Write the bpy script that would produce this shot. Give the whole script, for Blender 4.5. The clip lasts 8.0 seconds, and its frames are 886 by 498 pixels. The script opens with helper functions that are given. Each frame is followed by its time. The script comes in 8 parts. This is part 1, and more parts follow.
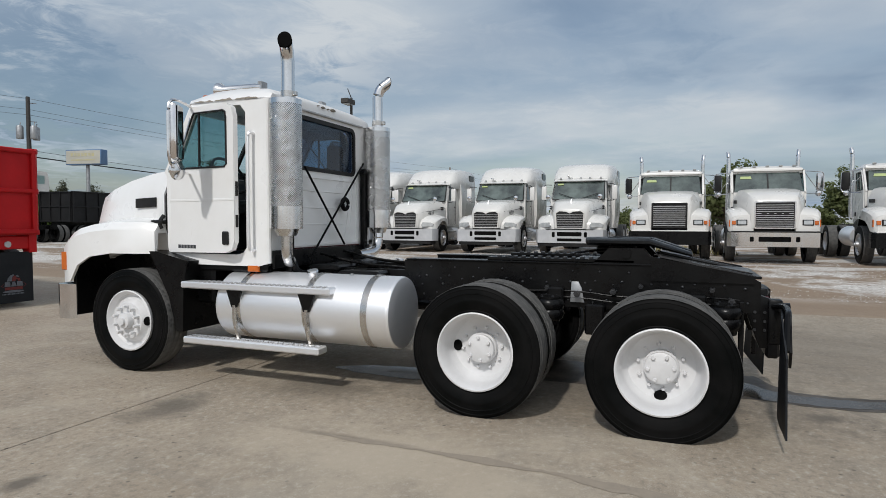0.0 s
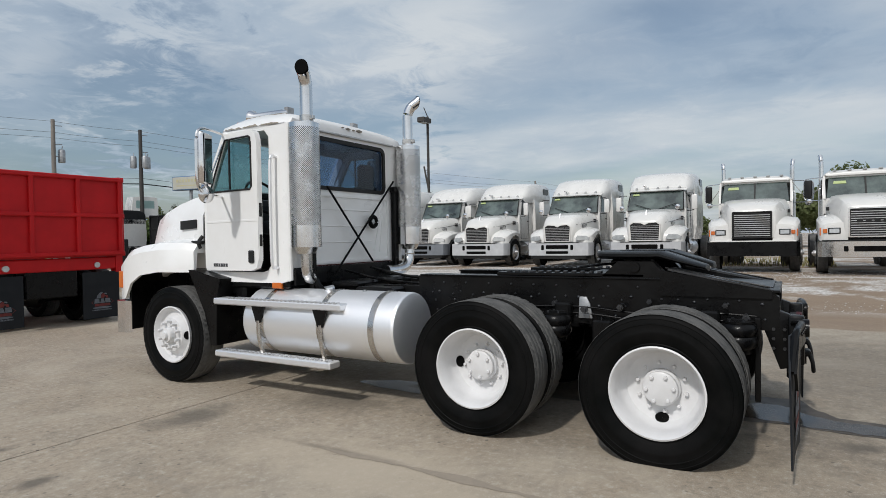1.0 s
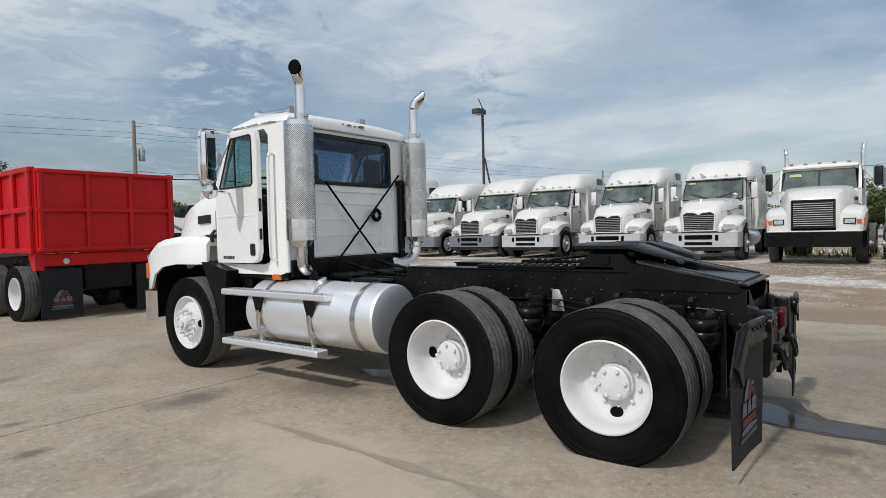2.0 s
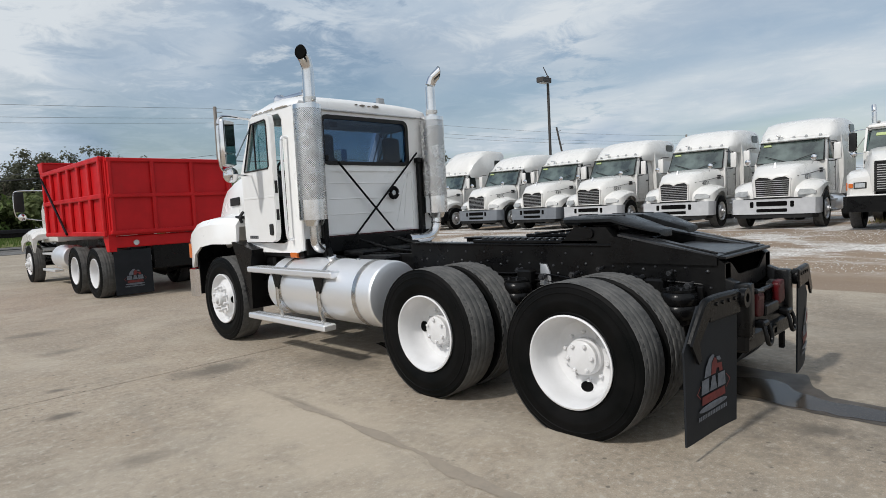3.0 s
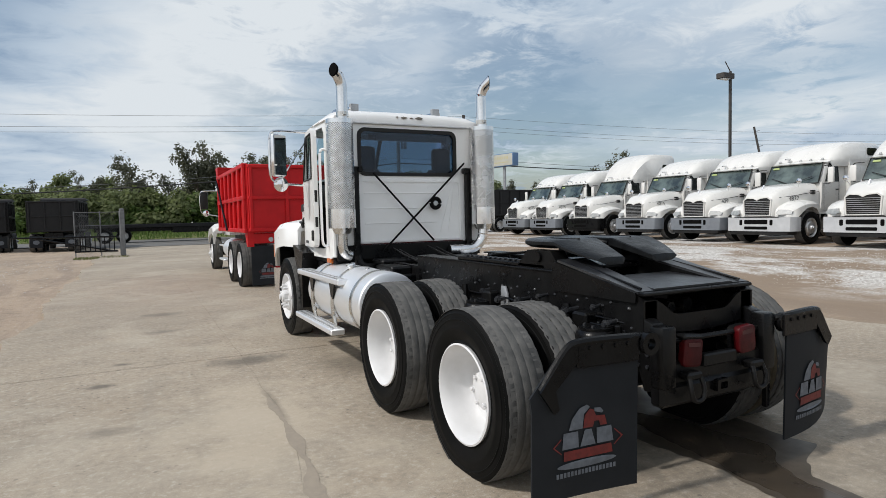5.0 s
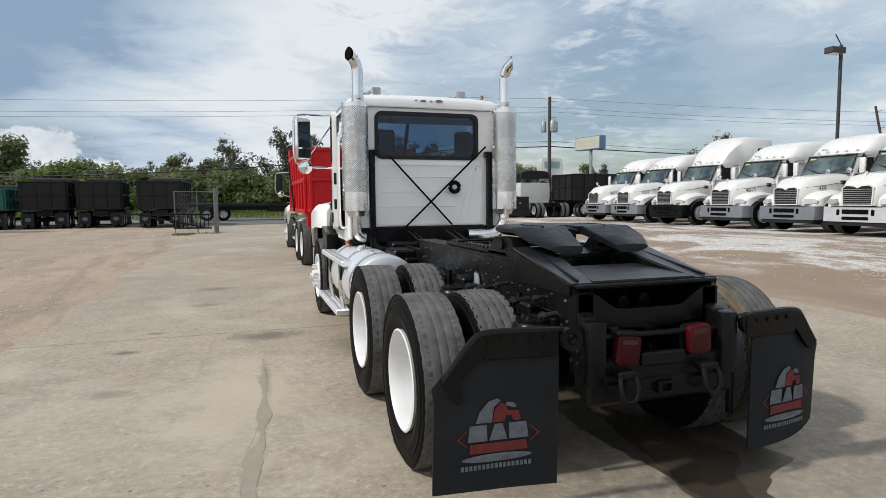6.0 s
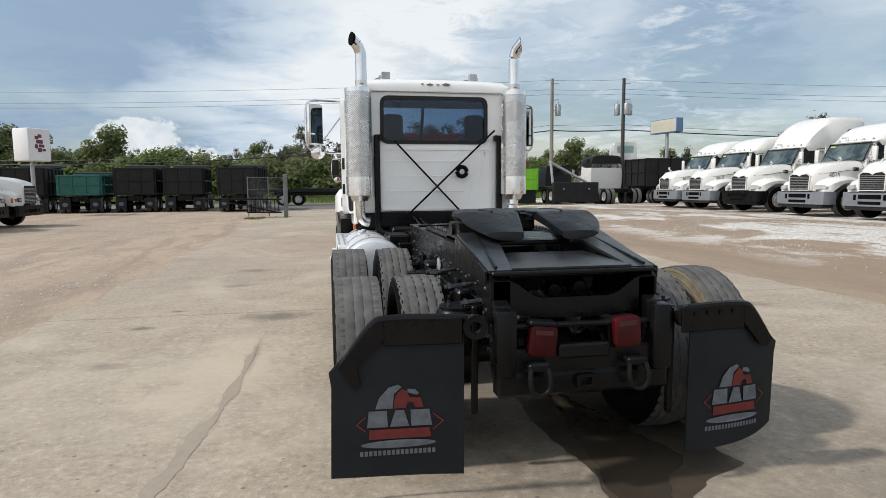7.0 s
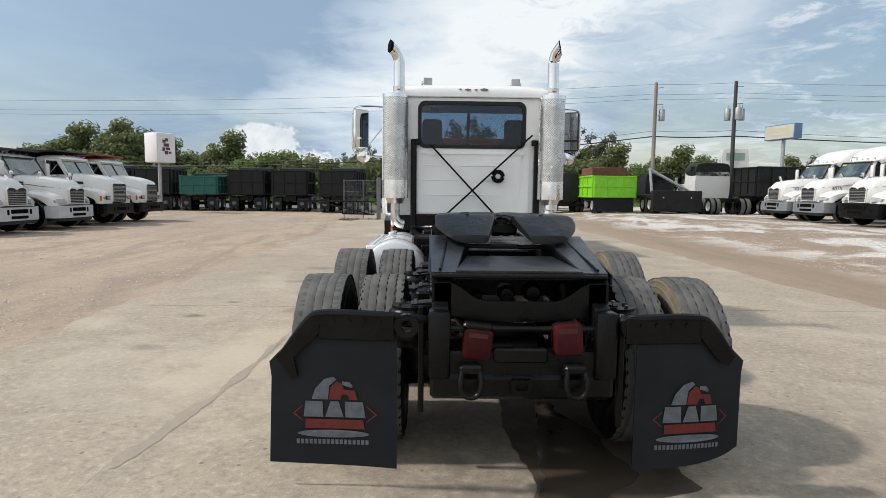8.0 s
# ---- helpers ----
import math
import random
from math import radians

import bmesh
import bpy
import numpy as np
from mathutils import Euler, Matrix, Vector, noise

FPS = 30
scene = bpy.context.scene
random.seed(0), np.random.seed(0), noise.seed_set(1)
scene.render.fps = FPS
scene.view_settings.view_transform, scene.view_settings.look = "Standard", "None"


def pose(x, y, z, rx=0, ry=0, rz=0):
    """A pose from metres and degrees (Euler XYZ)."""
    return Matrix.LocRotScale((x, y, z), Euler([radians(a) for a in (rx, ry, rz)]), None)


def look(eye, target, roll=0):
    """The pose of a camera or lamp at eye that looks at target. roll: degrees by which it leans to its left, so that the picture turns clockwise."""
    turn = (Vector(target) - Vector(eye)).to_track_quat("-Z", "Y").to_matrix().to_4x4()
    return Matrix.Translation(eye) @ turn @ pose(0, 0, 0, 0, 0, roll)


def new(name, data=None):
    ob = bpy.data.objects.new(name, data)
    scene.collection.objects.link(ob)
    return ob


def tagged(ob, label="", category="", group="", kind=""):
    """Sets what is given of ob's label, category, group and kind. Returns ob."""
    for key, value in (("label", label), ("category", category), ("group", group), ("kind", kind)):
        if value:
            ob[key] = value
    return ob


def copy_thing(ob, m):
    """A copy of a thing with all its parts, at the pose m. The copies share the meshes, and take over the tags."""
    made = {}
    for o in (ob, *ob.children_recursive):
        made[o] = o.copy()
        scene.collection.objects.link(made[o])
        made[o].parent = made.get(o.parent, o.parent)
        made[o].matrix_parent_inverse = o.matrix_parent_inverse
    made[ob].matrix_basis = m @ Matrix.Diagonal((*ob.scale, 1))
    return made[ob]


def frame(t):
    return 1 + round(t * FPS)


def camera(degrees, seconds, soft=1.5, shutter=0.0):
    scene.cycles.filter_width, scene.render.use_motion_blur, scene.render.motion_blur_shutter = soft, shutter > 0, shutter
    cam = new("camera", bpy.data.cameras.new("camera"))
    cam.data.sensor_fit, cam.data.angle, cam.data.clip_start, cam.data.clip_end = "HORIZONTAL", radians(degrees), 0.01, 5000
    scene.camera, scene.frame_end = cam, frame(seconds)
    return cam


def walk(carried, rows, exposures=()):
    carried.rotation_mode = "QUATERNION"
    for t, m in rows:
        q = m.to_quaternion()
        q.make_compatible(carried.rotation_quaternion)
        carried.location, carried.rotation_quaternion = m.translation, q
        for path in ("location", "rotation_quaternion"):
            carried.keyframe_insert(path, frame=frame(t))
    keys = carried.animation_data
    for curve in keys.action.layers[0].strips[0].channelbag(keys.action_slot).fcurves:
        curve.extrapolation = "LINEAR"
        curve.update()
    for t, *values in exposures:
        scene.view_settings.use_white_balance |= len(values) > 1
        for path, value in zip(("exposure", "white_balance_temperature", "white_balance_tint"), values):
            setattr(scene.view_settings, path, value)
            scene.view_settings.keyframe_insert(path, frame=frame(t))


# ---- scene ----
cam = camera(72.8, 8.0, soft=0.5)
PATH = [
    (0, (-5.753, -0.11, 1.552), (-3.896, 0.626, 1.463), 0.1),
    (0.2, (-5.665, -0.214, 1.551), (-3.833, 0.587, 1.492), -0.1),
    (0.3, (-5.623, -0.269, 1.55), (-3.811, 0.576, 1.499), -0.2),
    (0.5, (-5.55, -0.395, 1.55), (-3.762, 0.494, 1.443), -0.4),
    (0.7, (-5.494, -0.545, 1.55), (-3.708, 0.353, 1.495), -0.6),
    (0.8, (-5.471, -0.626, 1.551), (-3.706, 0.313, 1.499), -0.8),
    (1, (-5.431, -0.789, 1.553), (-3.704, 0.219, 1.516), -1.0),
    (1.2, (-5.39, -0.943, 1.558), (-3.668, 0.071, 1.471), -1.3),
    (1.3, (-5.363, -1.017, 1.56), (-3.64, -0.008, 1.442), -1.4),
    (1.5, (-5.286, -1.159, 1.563), (-3.587, -0.108, 1.461), -1.7),
    (1.7, (-5.177, -1.299, 1.547), (-3.525, -0.174, 1.489), -1.9),
    (2.8, (-4.746, -2.073, 1.565), (-3.279, -0.721, 1.418), -1.9),
    (3, (-4.602, -2.17, 1.554), (-3.186, -0.765, 1.414), -2.9),
    (3.2, (-4.444, -2.258, 1.571), (-3.073, -0.812, 1.399), -2.3),
    (3.3, (-4.364, -2.305, 1.585), (-2.998, -0.856, 1.402), -2.1),
    (3.5, (-4.21, -2.413, 1.602), (-2.856, -0.946, 1.479), -1.5),
    (3.7, (-4.069, -2.549, 1.602), (-2.809, -0.998, 1.527), -1.5),
    (3.8, (-4.001, -2.622, 1.601), (-2.789, -1.034, 1.515), -1.5),
    (4, (-3.863, -2.759, 1.597), (-2.698, -1.138, 1.466), -1.5),
    (4.2, (-3.714, -2.868, 1.584), (-2.579, -1.225, 1.471), -1.8),
    (4.3, (-3.635, -2.914, 1.576), (-2.528, -1.252, 1.463), -1.9),
    (4.5, (-3.471, -2.995, 1.567), (-2.457, -1.276, 1.442), -2.2),
    (4.7, (-3.301, -3.074, 1.579), (-2.277, -1.361, 1.45), -1.8),
    (4.8, (-3.216, -3.117, 1.59), (-2.2, -1.398, 1.472), -1.7),
    (5, (-3.05, -3.224, 1.602), (-2.14, -1.447, 1.491), -1.3),
    (5.2, (-2.889, -3.353, 1.592), (-2.098, -1.52, 1.477), -0.4),
    (6.3, (-1.895, -3.574, 1.6), (-1.35, -1.657, 1.43), -0.2),
    (6.5, (-1.718, -3.616, 1.573), (-1.265, -1.675, 1.408), 0.3),
    (6.7, (-1.549, -3.666, 1.576), (-1.155, -1.714, 1.393), 0.0),
    (6.8, (-1.466, -3.688, 1.579), (-1.071, -1.74, 1.362), -0.1),
    (7, (-1.303, -3.718, 1.582), (-0.932, -1.763, 1.375), -0.4),
    (7.2, (-1.139, -3.724, 1.573), (-0.852, -1.754, 1.382), -0.2),
    (7.3, (-1.056, -3.725, 1.565), (-0.815, -1.75, 1.36), -0.0),
    (7.5, (-0.89, -3.731, 1.556), (-0.687, -1.756, 1.313), 0.2),
    (7.7, (-0.722, -3.768, 1.558), (-0.549, -1.788, 1.335), 0.4),
    (7.8, (-0.637, -3.799, 1.56), (-0.518, -1.812, 1.369), 0.5),
    (8, (-0.468, -3.872, 1.566), (-0.436, -1.881, 1.376), 0.7),
]
walk(cam, [(t, look(eye, target, roll)) for t, eye, target, roll in PATH],
     exposures=((0.0, -0.37, 6410, 10), (1.5, -0.26, 6430, 10), (3.5, -0.12, 6470, 10), (5.0, -0.04, 6510, 10), (6.5, 0.10, 6590, 10), (8.0, 0.24, 6690, 10)))

# ---- world, sun ----
world = bpy.data.worlds.new("sky")
scene.world = world
world.use_nodes = True
wn, wl = world.node_tree.nodes, world.node_tree.links
wn.clear()
w_out = wn.new("ShaderNodeOutputWorld")
w_bg = wn.new("ShaderNodeBackground")
w_bg.inputs["Strength"].default_value = 0.1
w_sky = wn.new("ShaderNodeTexSky")
w_sky.sky_type = "NISHITA"
w_sky.sun_disc = False
SUN_FROM = Vector((-1.03, 0.04, 1.00)).normalized()
w_sky.sun_elevation = math.asin(SUN_FROM.z)
w_sky.sun_rotation = math.atan2(SUN_FROM.x, SUN_FROM.y)
w_sky.air_density, w_sky.dust_density, w_sky.ozone_density = 1.2, 1.2, 1.5
w_tc = wn.new("ShaderNodeTexCoord")
w_sep = wn.new("ShaderNodeSeparateXYZ")
wl.new(w_tc.outputs["Generated"], w_sep.inputs[0])


def w_math(op, a, b=None, clamp=False):
    n = wn.new("ShaderNodeMath")
    n.operation, n.use_clamp = op, clamp
    for i, v in enumerate((a, b)):
        if v is None:
            continue
        if isinstance(v, (int, float)):
            n.inputs[i].default_value = v
        else:
            wl.new(v, n.inputs[i])
    return n.outputs[0]


def w_ramp(fac, stops):
    n = wn.new("ShaderNodeValToRGB")
    while len(n.color_ramp.elements) < len(stops):
        n.color_ramp.elements.new(0.5)
    for e, (p, c) in zip(n.color_ramp.elements, stops):
        e.position, e.color = p, (*c, 1)
    wl.new(fac, n.inputs[0])
    return n.outputs[0]


def w_mix(fac, a, b):
    n = wn.new("ShaderNodeMix")
    n.data_type = "RGBA"
    for sock, v in ((n.inputs[0], fac), (n.inputs[6], a), (n.inputs[7], b)):
        if isinstance(v, (int, float)):
            sock.default_value = v
        elif isinstance(v, tuple):
            sock.default_value = (*v, 1)
        else:
            wl.new(v, sock)
    return n.outputs[2]


# the cloud layer lies on a plane overhead: direction divided by its height
w_h = w_math("MAXIMUM", w_math("ADD", w_sep.outputs[2], 0.10), 0.02)
w_u, w_v = w_math("DIVIDE", w_sep.outputs[0], w_h), w_math("DIVIDE", w_sep.outputs[1], w_h)
w_plane = wn.new("ShaderNodeCombineXYZ")
wl.new(w_u, w_plane.inputs[0]), wl.new(w_v, w_plane.inputs[1])


def w_noise(vec, scale, detail, rough=0.55, distortion=0.0, offset=(0, 0, 0), stretch=(1, 1, 1)):
    m = wn.new("ShaderNodeMapping")
    m.inputs["Location"].default_value, m.inputs["Scale"].default_value = offset, stretch
    wl.new(vec, m.inputs[0])
    n = wn.new("ShaderNodeTexNoise")
    n.inputs["Scale"].default_value, n.inputs["Detail"].default_value = scale, detail
    n.inputs["Roughness"].default_value, n.inputs["Distortion"].default_value = rough, distortion
    wl.new(m.outputs[0], n.inputs["Vector"])
    return n.outputs["Fac"]


w_cover = w_noise(w_plane.outputs[0], 0.50, 4, 0.50, 0.4, (3.1, 1.7, 0), (1, 0.8, 1))
w_shade = w_noise(w_plane.outputs[0], 0.75, 5, 0.50, 0.3, (7.3, 4.2, 0), (1.0, 0.8, 1))
w_fine = w_noise(w_plane.outputs[0], 3.5, 6, 0.65, 0.5, (0.4, 8.8, 0))
w_dens = w_math("ADD", w_cover, w_math("MULTIPLY", w_math("SUBTRACT", w_fine, 0.5), 0.09))
# more cloud towards the far end of the yard, thinner to the open side


def w_lobe(azimuth, elevation, inner, outer):
    """1 round a direction (degrees from +y towards +x, and up), falling to 0."""
    a, e = radians(azimuth), radians(elevation)
    d = wn.new("ShaderNodeVectorMath")
    d.operation = "DOT_PRODUCT"
    d.inputs[1].default_value = (math.sin(a) * math.cos(e), math.cos(a) * math.cos(e), math.sin(e))
    wl.new(w_tc.outputs["Generated"], d.inputs[0])
    m = wn.new("ShaderNodeMapRange")
    m.interpolation_type = "SMOOTHSTEP"
    m.inputs["From Min"].default_value, m.inputs["From Max"].default_value = math.cos(radians(outer)), math.cos(radians(inner))
    wl.new(w_math("ADD", d.outputs["Value"], w_math("MULTIPLY", w_math("SUBTRACT", w_fine, 0.5), 0.16)), m.inputs["Value"])
    return m.outputs[0]


# a bright break in the clouds over the far end, a blue-grey opening beside it
w_bright, w_blue, w_grey, w_high = w_lobe(-4, 13, 2, 24), w_lobe(43, 10.5, 2, 17), w_lobe(-34, 20, 2, 40), w_lobe(64, 28, 4, 36)
w_break, w_side, w_dark = w_lobe(18, 25, 3, 18), w_lobe(75, 13, 3, 19), w_lobe(28, 11, 1, 13)
w_lift = w_math("ADD", w_math("ADD", w_bright, w_math("MULTIPLY", w_high, 1.35)), w_math("MULTIPLY", w_break, 0.65))
w_drop = w_math("ADD", w_math("ADD", w_blue, w_math("MULTIPLY", w_dark, 0.75)), w_math("MULTIPLY", w_side, 0.75))
w_dens = w_math("SUBTRACT", w_math("ADD", w_dens, w_math("MULTIPLY", w_lift, 0.12)), w_math("MULTIPLY", w_drop, 0.14))
w_shade = w_math("SUBTRACT", w_math("ADD", w_math("ADD", w_shade, 0.035), w_math("MULTIPLY", w_lift, 0.10)), w_math("ADD", w_math("MULTIPLY", w_drop, 0.13), w_math("MULTIPLY", w_grey, 0.38)))
w_mask = w_ramp(w_dens, ((0.36, (0.28, 0.28, 0.28)), (0.64, (1, 1, 1))))
w_cloud = w_ramp(w_shade, ((0.30, (0.285, 0.40, 0.555)), (0.47, (0.545, 0.652, 0.772)), (0.66, (0.805, 0.862, 0.908))))
w_scale = wn.new("ShaderNodeVectorMath")
w_scale.operation = "SCALE"
w_scale.inputs["Scale"].default_value = 9.2
wl.new(w_cloud, w_scale.inputs[0])
w_col = w_mix(w_mask, w_sky.outputs[0], w_scale.outputs[0])
# heaped white clouds low over the trees at the far end
w_dir = w_noise(w_tc.outputs["Generated"], 7.0, 7, 0.6, 0.2, (0.3, 0.9, 0.2), (1, 1, 1.5))
w_low = w_math("SUBTRACT", w_dir, w_math("MULTIPLY", w_sep.outputs[2], 2.6))
w_low = w_math("ADD", w_low, w_math("MULTIPLY", w_math("ABSOLUTE", w_math("ADD", w_sep.outputs[0], 0.30)), -0.5))
w_lowmask = w_ramp(w_low, ((0.29, (0, 0, 0)), (0.33, (1, 1, 1))))
w_cum = w_ramp(w_noise(w_tc.outputs["Generated"], 14.0, 6, 0.6), ((0.3, (5.6, 6.3, 7.0)), (0.65, (9.0, 9.2, 9.2))))
w_col = w_mix(w_lowmask, w_col, w_cum)
# brighter patch added to the unseen sky behind, to light the cab's back
w_fill = w_lobe(-125, 40, 20, 80)
w_col = w_mix(w_math("MULTIPLY", w_fill, 0.42), w_col, (13.5, 13.6, 13.6))
wl.new(w_col, w_bg.inputs["Color"])
wl.new(w_bg.outputs[0], w_out.inputs[0])

sun_data = bpy.data.lights.new("sun", "SUN")
sun_data.energy, sun_data.angle, sun_data.color = 2.65, radians(3.0), (1.0, 0.965, 0.92)
sun = new("sun", sun_data)
sun.matrix_world = look(SUN_FROM * 60, (0, 0, 0))


# ---- materials ----
def nodes_of(name):
    m = bpy.data.materials.new(name)
    m.use_nodes = True
    nt = m.node_tree
    return m, nt.nodes, nt.links, nt.nodes["Principled BSDF"]


def noise_fac(n, l, scale, detail=5, rough=0.6, coord="Object", stretch=(1, 1, 1), distortion=0.0):
    tc, mp, nz = n.new("ShaderNodeTexCoord"), n.new("ShaderNodeMapping"), n.new("ShaderNodeTexNoise")
    mp.inputs["Scale"].default_value = stretch
    nz.inputs["Scale"].default_value, nz.inputs["Detail"].default_value = scale, detail
    nz.inputs["Roughness"].default_value, nz.inputs["Distortion"].default_value = rough, distortion
    l.new(tc.outputs[coord], mp.inputs[0]), l.new(mp.outputs[0], nz.inputs["Vector"])
    return nz.outputs["Fac"]


def ramp(n, l, fac, stops):
    r = n.new("ShaderNodeValToRGB")
    while len(r.color_ramp.elements) < len(stops):
        r.color_ramp.elements.new(0.5)
    for e, (p, c) in zip(r.color_ramp.elements, stops):
        e.position, e.color = p, ((c, c, c, 1) if isinstance(c, (int, float)) else (*c, 1))
    l.new(fac, r.inputs[0])
    return r.outputs[0]


def mix(n, l, fac, a, b, blend="MIX"):
    m = n.new("ShaderNodeMix")
    m.data_type, m.blend_type = "RGBA", blend
    for sock, v in ((m.inputs[0], fac), (m.inputs[6], a), (m.inputs[7], b)):
        if isinstance(v, (int, float)):
            sock.default_value = v
        elif isinstance(v, tuple):
            sock.default_value = (*v, 1)
        else:
            l.new(v, sock)
    return m.outputs[2]


def bump(n, l, bsdf, height, strength=0.2, distance=0.01):
    b = n.new("ShaderNodeBump")
    b.inputs["Strength"].default_value, b.inputs["Distance"].default_value = strength, distance
    l.new(height, b.inputs["Height"]), l.new(b.outputs[0], bsdf.inputs["Normal"])


def surface(name, a, b, rough=(0.4, 0.6), metal=0.0, scale=6.0, grain=60.0, relief=0.1, depth=0.004, dirt=None, dirt_from=0.6, stretch=(1, 1, 1), coat=0.0, coord="Object", spec=0.5):
    """Two tones by a broad noise, roughness by the same, fine relief, and optional dirt in streaks."""
    m, n, l, p = nodes_of(name)
    big = noise_fac(n, l, scale, 6, 0.6, coord, stretch)
    fine = noise_fac(n, l, grain, 4, 0.6, coord, stretch)
    col = mix(n, l, ramp(n, l, big, ((0.35, 0.0), (0.65, 1.0))), a, b)
    if dirt:
        streak = noise_fac(n, l, scale * 1.7, 7, 0.7, coord, (1, 1, 0.35), 0.4)
        col = mix(n, l, ramp(n, l, streak, ((dirt_from, 0.0), (dirt_from + 0.16, 0.75))), col, dirt)
    l.new(col, p.inputs["Base Color"])
    l.new(ramp(n, l, big, ((0.3, rough[0]), (0.7, rough[1]))), p.inputs["Roughness"])
    p.inputs["Metallic"].default_value = metal
    p.inputs["Specular IOR Level"].default_value = spec
    p.inputs["Coat Weight"].default_value = coat
    p.inputs["Coat Roughness"].default_value = 0.12
    if relief:
        bump(n, l, p, fine, relief, depth)
    return m


def glass(name, tint, gloss=0.03):
    m, n, l, p = nodes_of(name)
    n.remove(p)
    out = n["Material Output"]
    tr, gl, fr, mx = n.new("ShaderNodeBsdfTransparent"), n.new("ShaderNodeBsdfGlossy"), n.new("ShaderNodeLayerWeight"), n.new("ShaderNodeMixShader")
    tr.inputs[0].default_value = (*tint, 1)
    gl.inputs["Roughness"].default_value = gloss
    fr.inputs["Blend"].default_value = 0.5
    pw, sc = n.new("ShaderNodeMath"), n.new("ShaderNodeMath")
    pw.operation, sc.operation = "POWER", "MULTIPLY_ADD"
    pw.inputs[1].default_value, sc.inputs[1].default_value, sc.inputs[2].default_value = 4.0, 0.7, 0.04
    l.new(fr.outputs["Facing"], pw.inputs[0]), l.new(pw.outputs[0], sc.inputs[0])
    l.new(sc.outputs[0], mx.inputs[0]), l.new(tr.outputs[0], mx.inputs[1]), l.new(gl.outputs[0], mx.inputs[2])
    l.new(mx.outputs[0], out.inputs[0])
    return m


WHITE = surface("white_truck_paint", (0.85, 0.855, 0.85), (0.80, 0.80, 0.785), (0.25, 0.4), scale=2.2, relief=0.03, dirt=(0.58, 0.55, 0.49), dirt_from=0.66, coat=0.4)
FLEET = surface("white_fleet_paint", (0.745, 0.735, 0.705), (0.67, 0.66, 0.63), (0.22, 0.35), scale=1.4, relief=0.02, dirt=(0.6, 0.57, 0.52), dirt_from=0.66, coat=0.5)
WHEEL_WHITE = surface("white_wheel_paint", (0.72, 0.72, 0.725), (0.64, 0.64, 0.64), (0.35, 0.5), scale=5, relief=0.06, dirt=(0.6, 0.58, 0.54), dirt_from=0.68)
BLACK = surface("black_chassis_paint", (0.0035, 0.0035, 0.004), (0.0065, 0.0065, 0.0065), (0.20, 0.42), scale=5, grain=30, relief=0.30, depth=0.006, dirt=(0.016, 0.015, 0.014), dirt_from=0.68, spec=0.19)
DECK = surface("glossy_black_deck_paint", (0.011, 0.012, 0.014), (0.020, 0.021, 0.024), (0.26, 0.46), scale=5, grain=22, relief=0.45, depth=0.006, dirt=(0.06, 0.058, 0.055), dirt_from=0.62, spec=0.85)
COUPLING = surface("greasy_black_steel", (0.004, 0.0045, 0.005), (0.009, 0.010, 0.011), (0.22, 0.50), scale=6, grain=18, relief=0.6, depth=0.008, dirt=(0.03, 0.029, 0.027), dirt_from=0.62, spec=0.25)
PLASTIC = surface("black_plastic", (0.010, 0.010, 0.010), (0.018, 0.018, 0.018), (0.45, 0.6), scale=4, relief=0.1, spec=0.3)
RUBBER = surface("black_tyre_rubber", (0.0025, 0.003, 0.003), (0.007, 0.0068, 0.0068), (0.42, 0.64), scale=4, grain=90, relief=0.12, spec=0.065)
DUST = surface("dusty_tyre_sidewall", (0.20, 0.17, 0.12), (0.12, 0.10, 0.075), (0.85, 0.95), scale=5, grain=60, relief=0.2, dirt=(0.05, 0.046, 0.04), dirt_from=0.6, spec=0.15)
TREAD = surface("worn_tyre_tread", (0.080, 0.080, 0.078), (0.130, 0.127, 0.121), (0.75, 0.9), scale=9, grain=70, relief=0.5, dirt=(0.15, 0.138, 0.12), dirt_from=0.64, spec=0.15)
FLAP = surface("black_flap_rubber", (0.011, 0.013, 0.016), (0.018, 0.020, 0.023), (0.5, 0.65), scale=3, grain=30, relief=0.15, dirt=(0.03, 0.029, 0.028), dirt_from=0.66, spec=0.16)
ALU = surface("brushed_aluminium", (0.90, 0.91, 0.92), (0.82, 0.83, 0.85), (0.36, 0.5), 0.75, scale=2.5, grain=120, relief=0.05, stretch=(1, 0.3, 1))
ALU_DULL = surface("dull_aluminium", (0.62, 0.62, 0.62), (0.48, 0.48, 0.48), (0.4, 0.55), 0.85, scale=8, relief=0.1)
CHROME = surface("polished_chrome", (0.82, 0.82, 0.83), (0.70, 0.70, 0.70), (0.08, 0.22), 1.0, scale=4, relief=0.03)
STEEL = surface("stained_steel_pipe", (0.72, 0.72, 0.71), (0.52, 0.49, 0.45), (0.18, 0.35), 1.0, scale=5, relief=0.05)
# soot in the stack mouths; also the shade painted inside wheel and bumper openings
SOOT_AND_HOLES = surface("soot_and_hole_black", (0.004, 0.004, 0.004), (0.008, 0.008, 0.008), (0.85, 0.95), scale=8, spec=0.03)
PALE_BUMPER = surface("pale_grey_bumper", (0.52, 0.53, 0.54), (0.42, 0.43, 0.445), (0.35, 0.5), scale=2.5, relief=0.04, dirt=(0.30, 0.29, 0.27), dirt_from=0.6)
HEADLIGHT = surface("hazed_headlight_lens", (0.40, 0.41, 0.40), (0.26, 0.27, 0.27), (0.15, 0.3), scale=6, grain=40, relief=0.3, coat=0.5)
GREY_BUMPER = surface("grey_bumper_plastic", (0.15, 0.165, 0.185), (0.19, 0.205, 0.225), (0.4, 0.55), scale=3, relief=0.05)
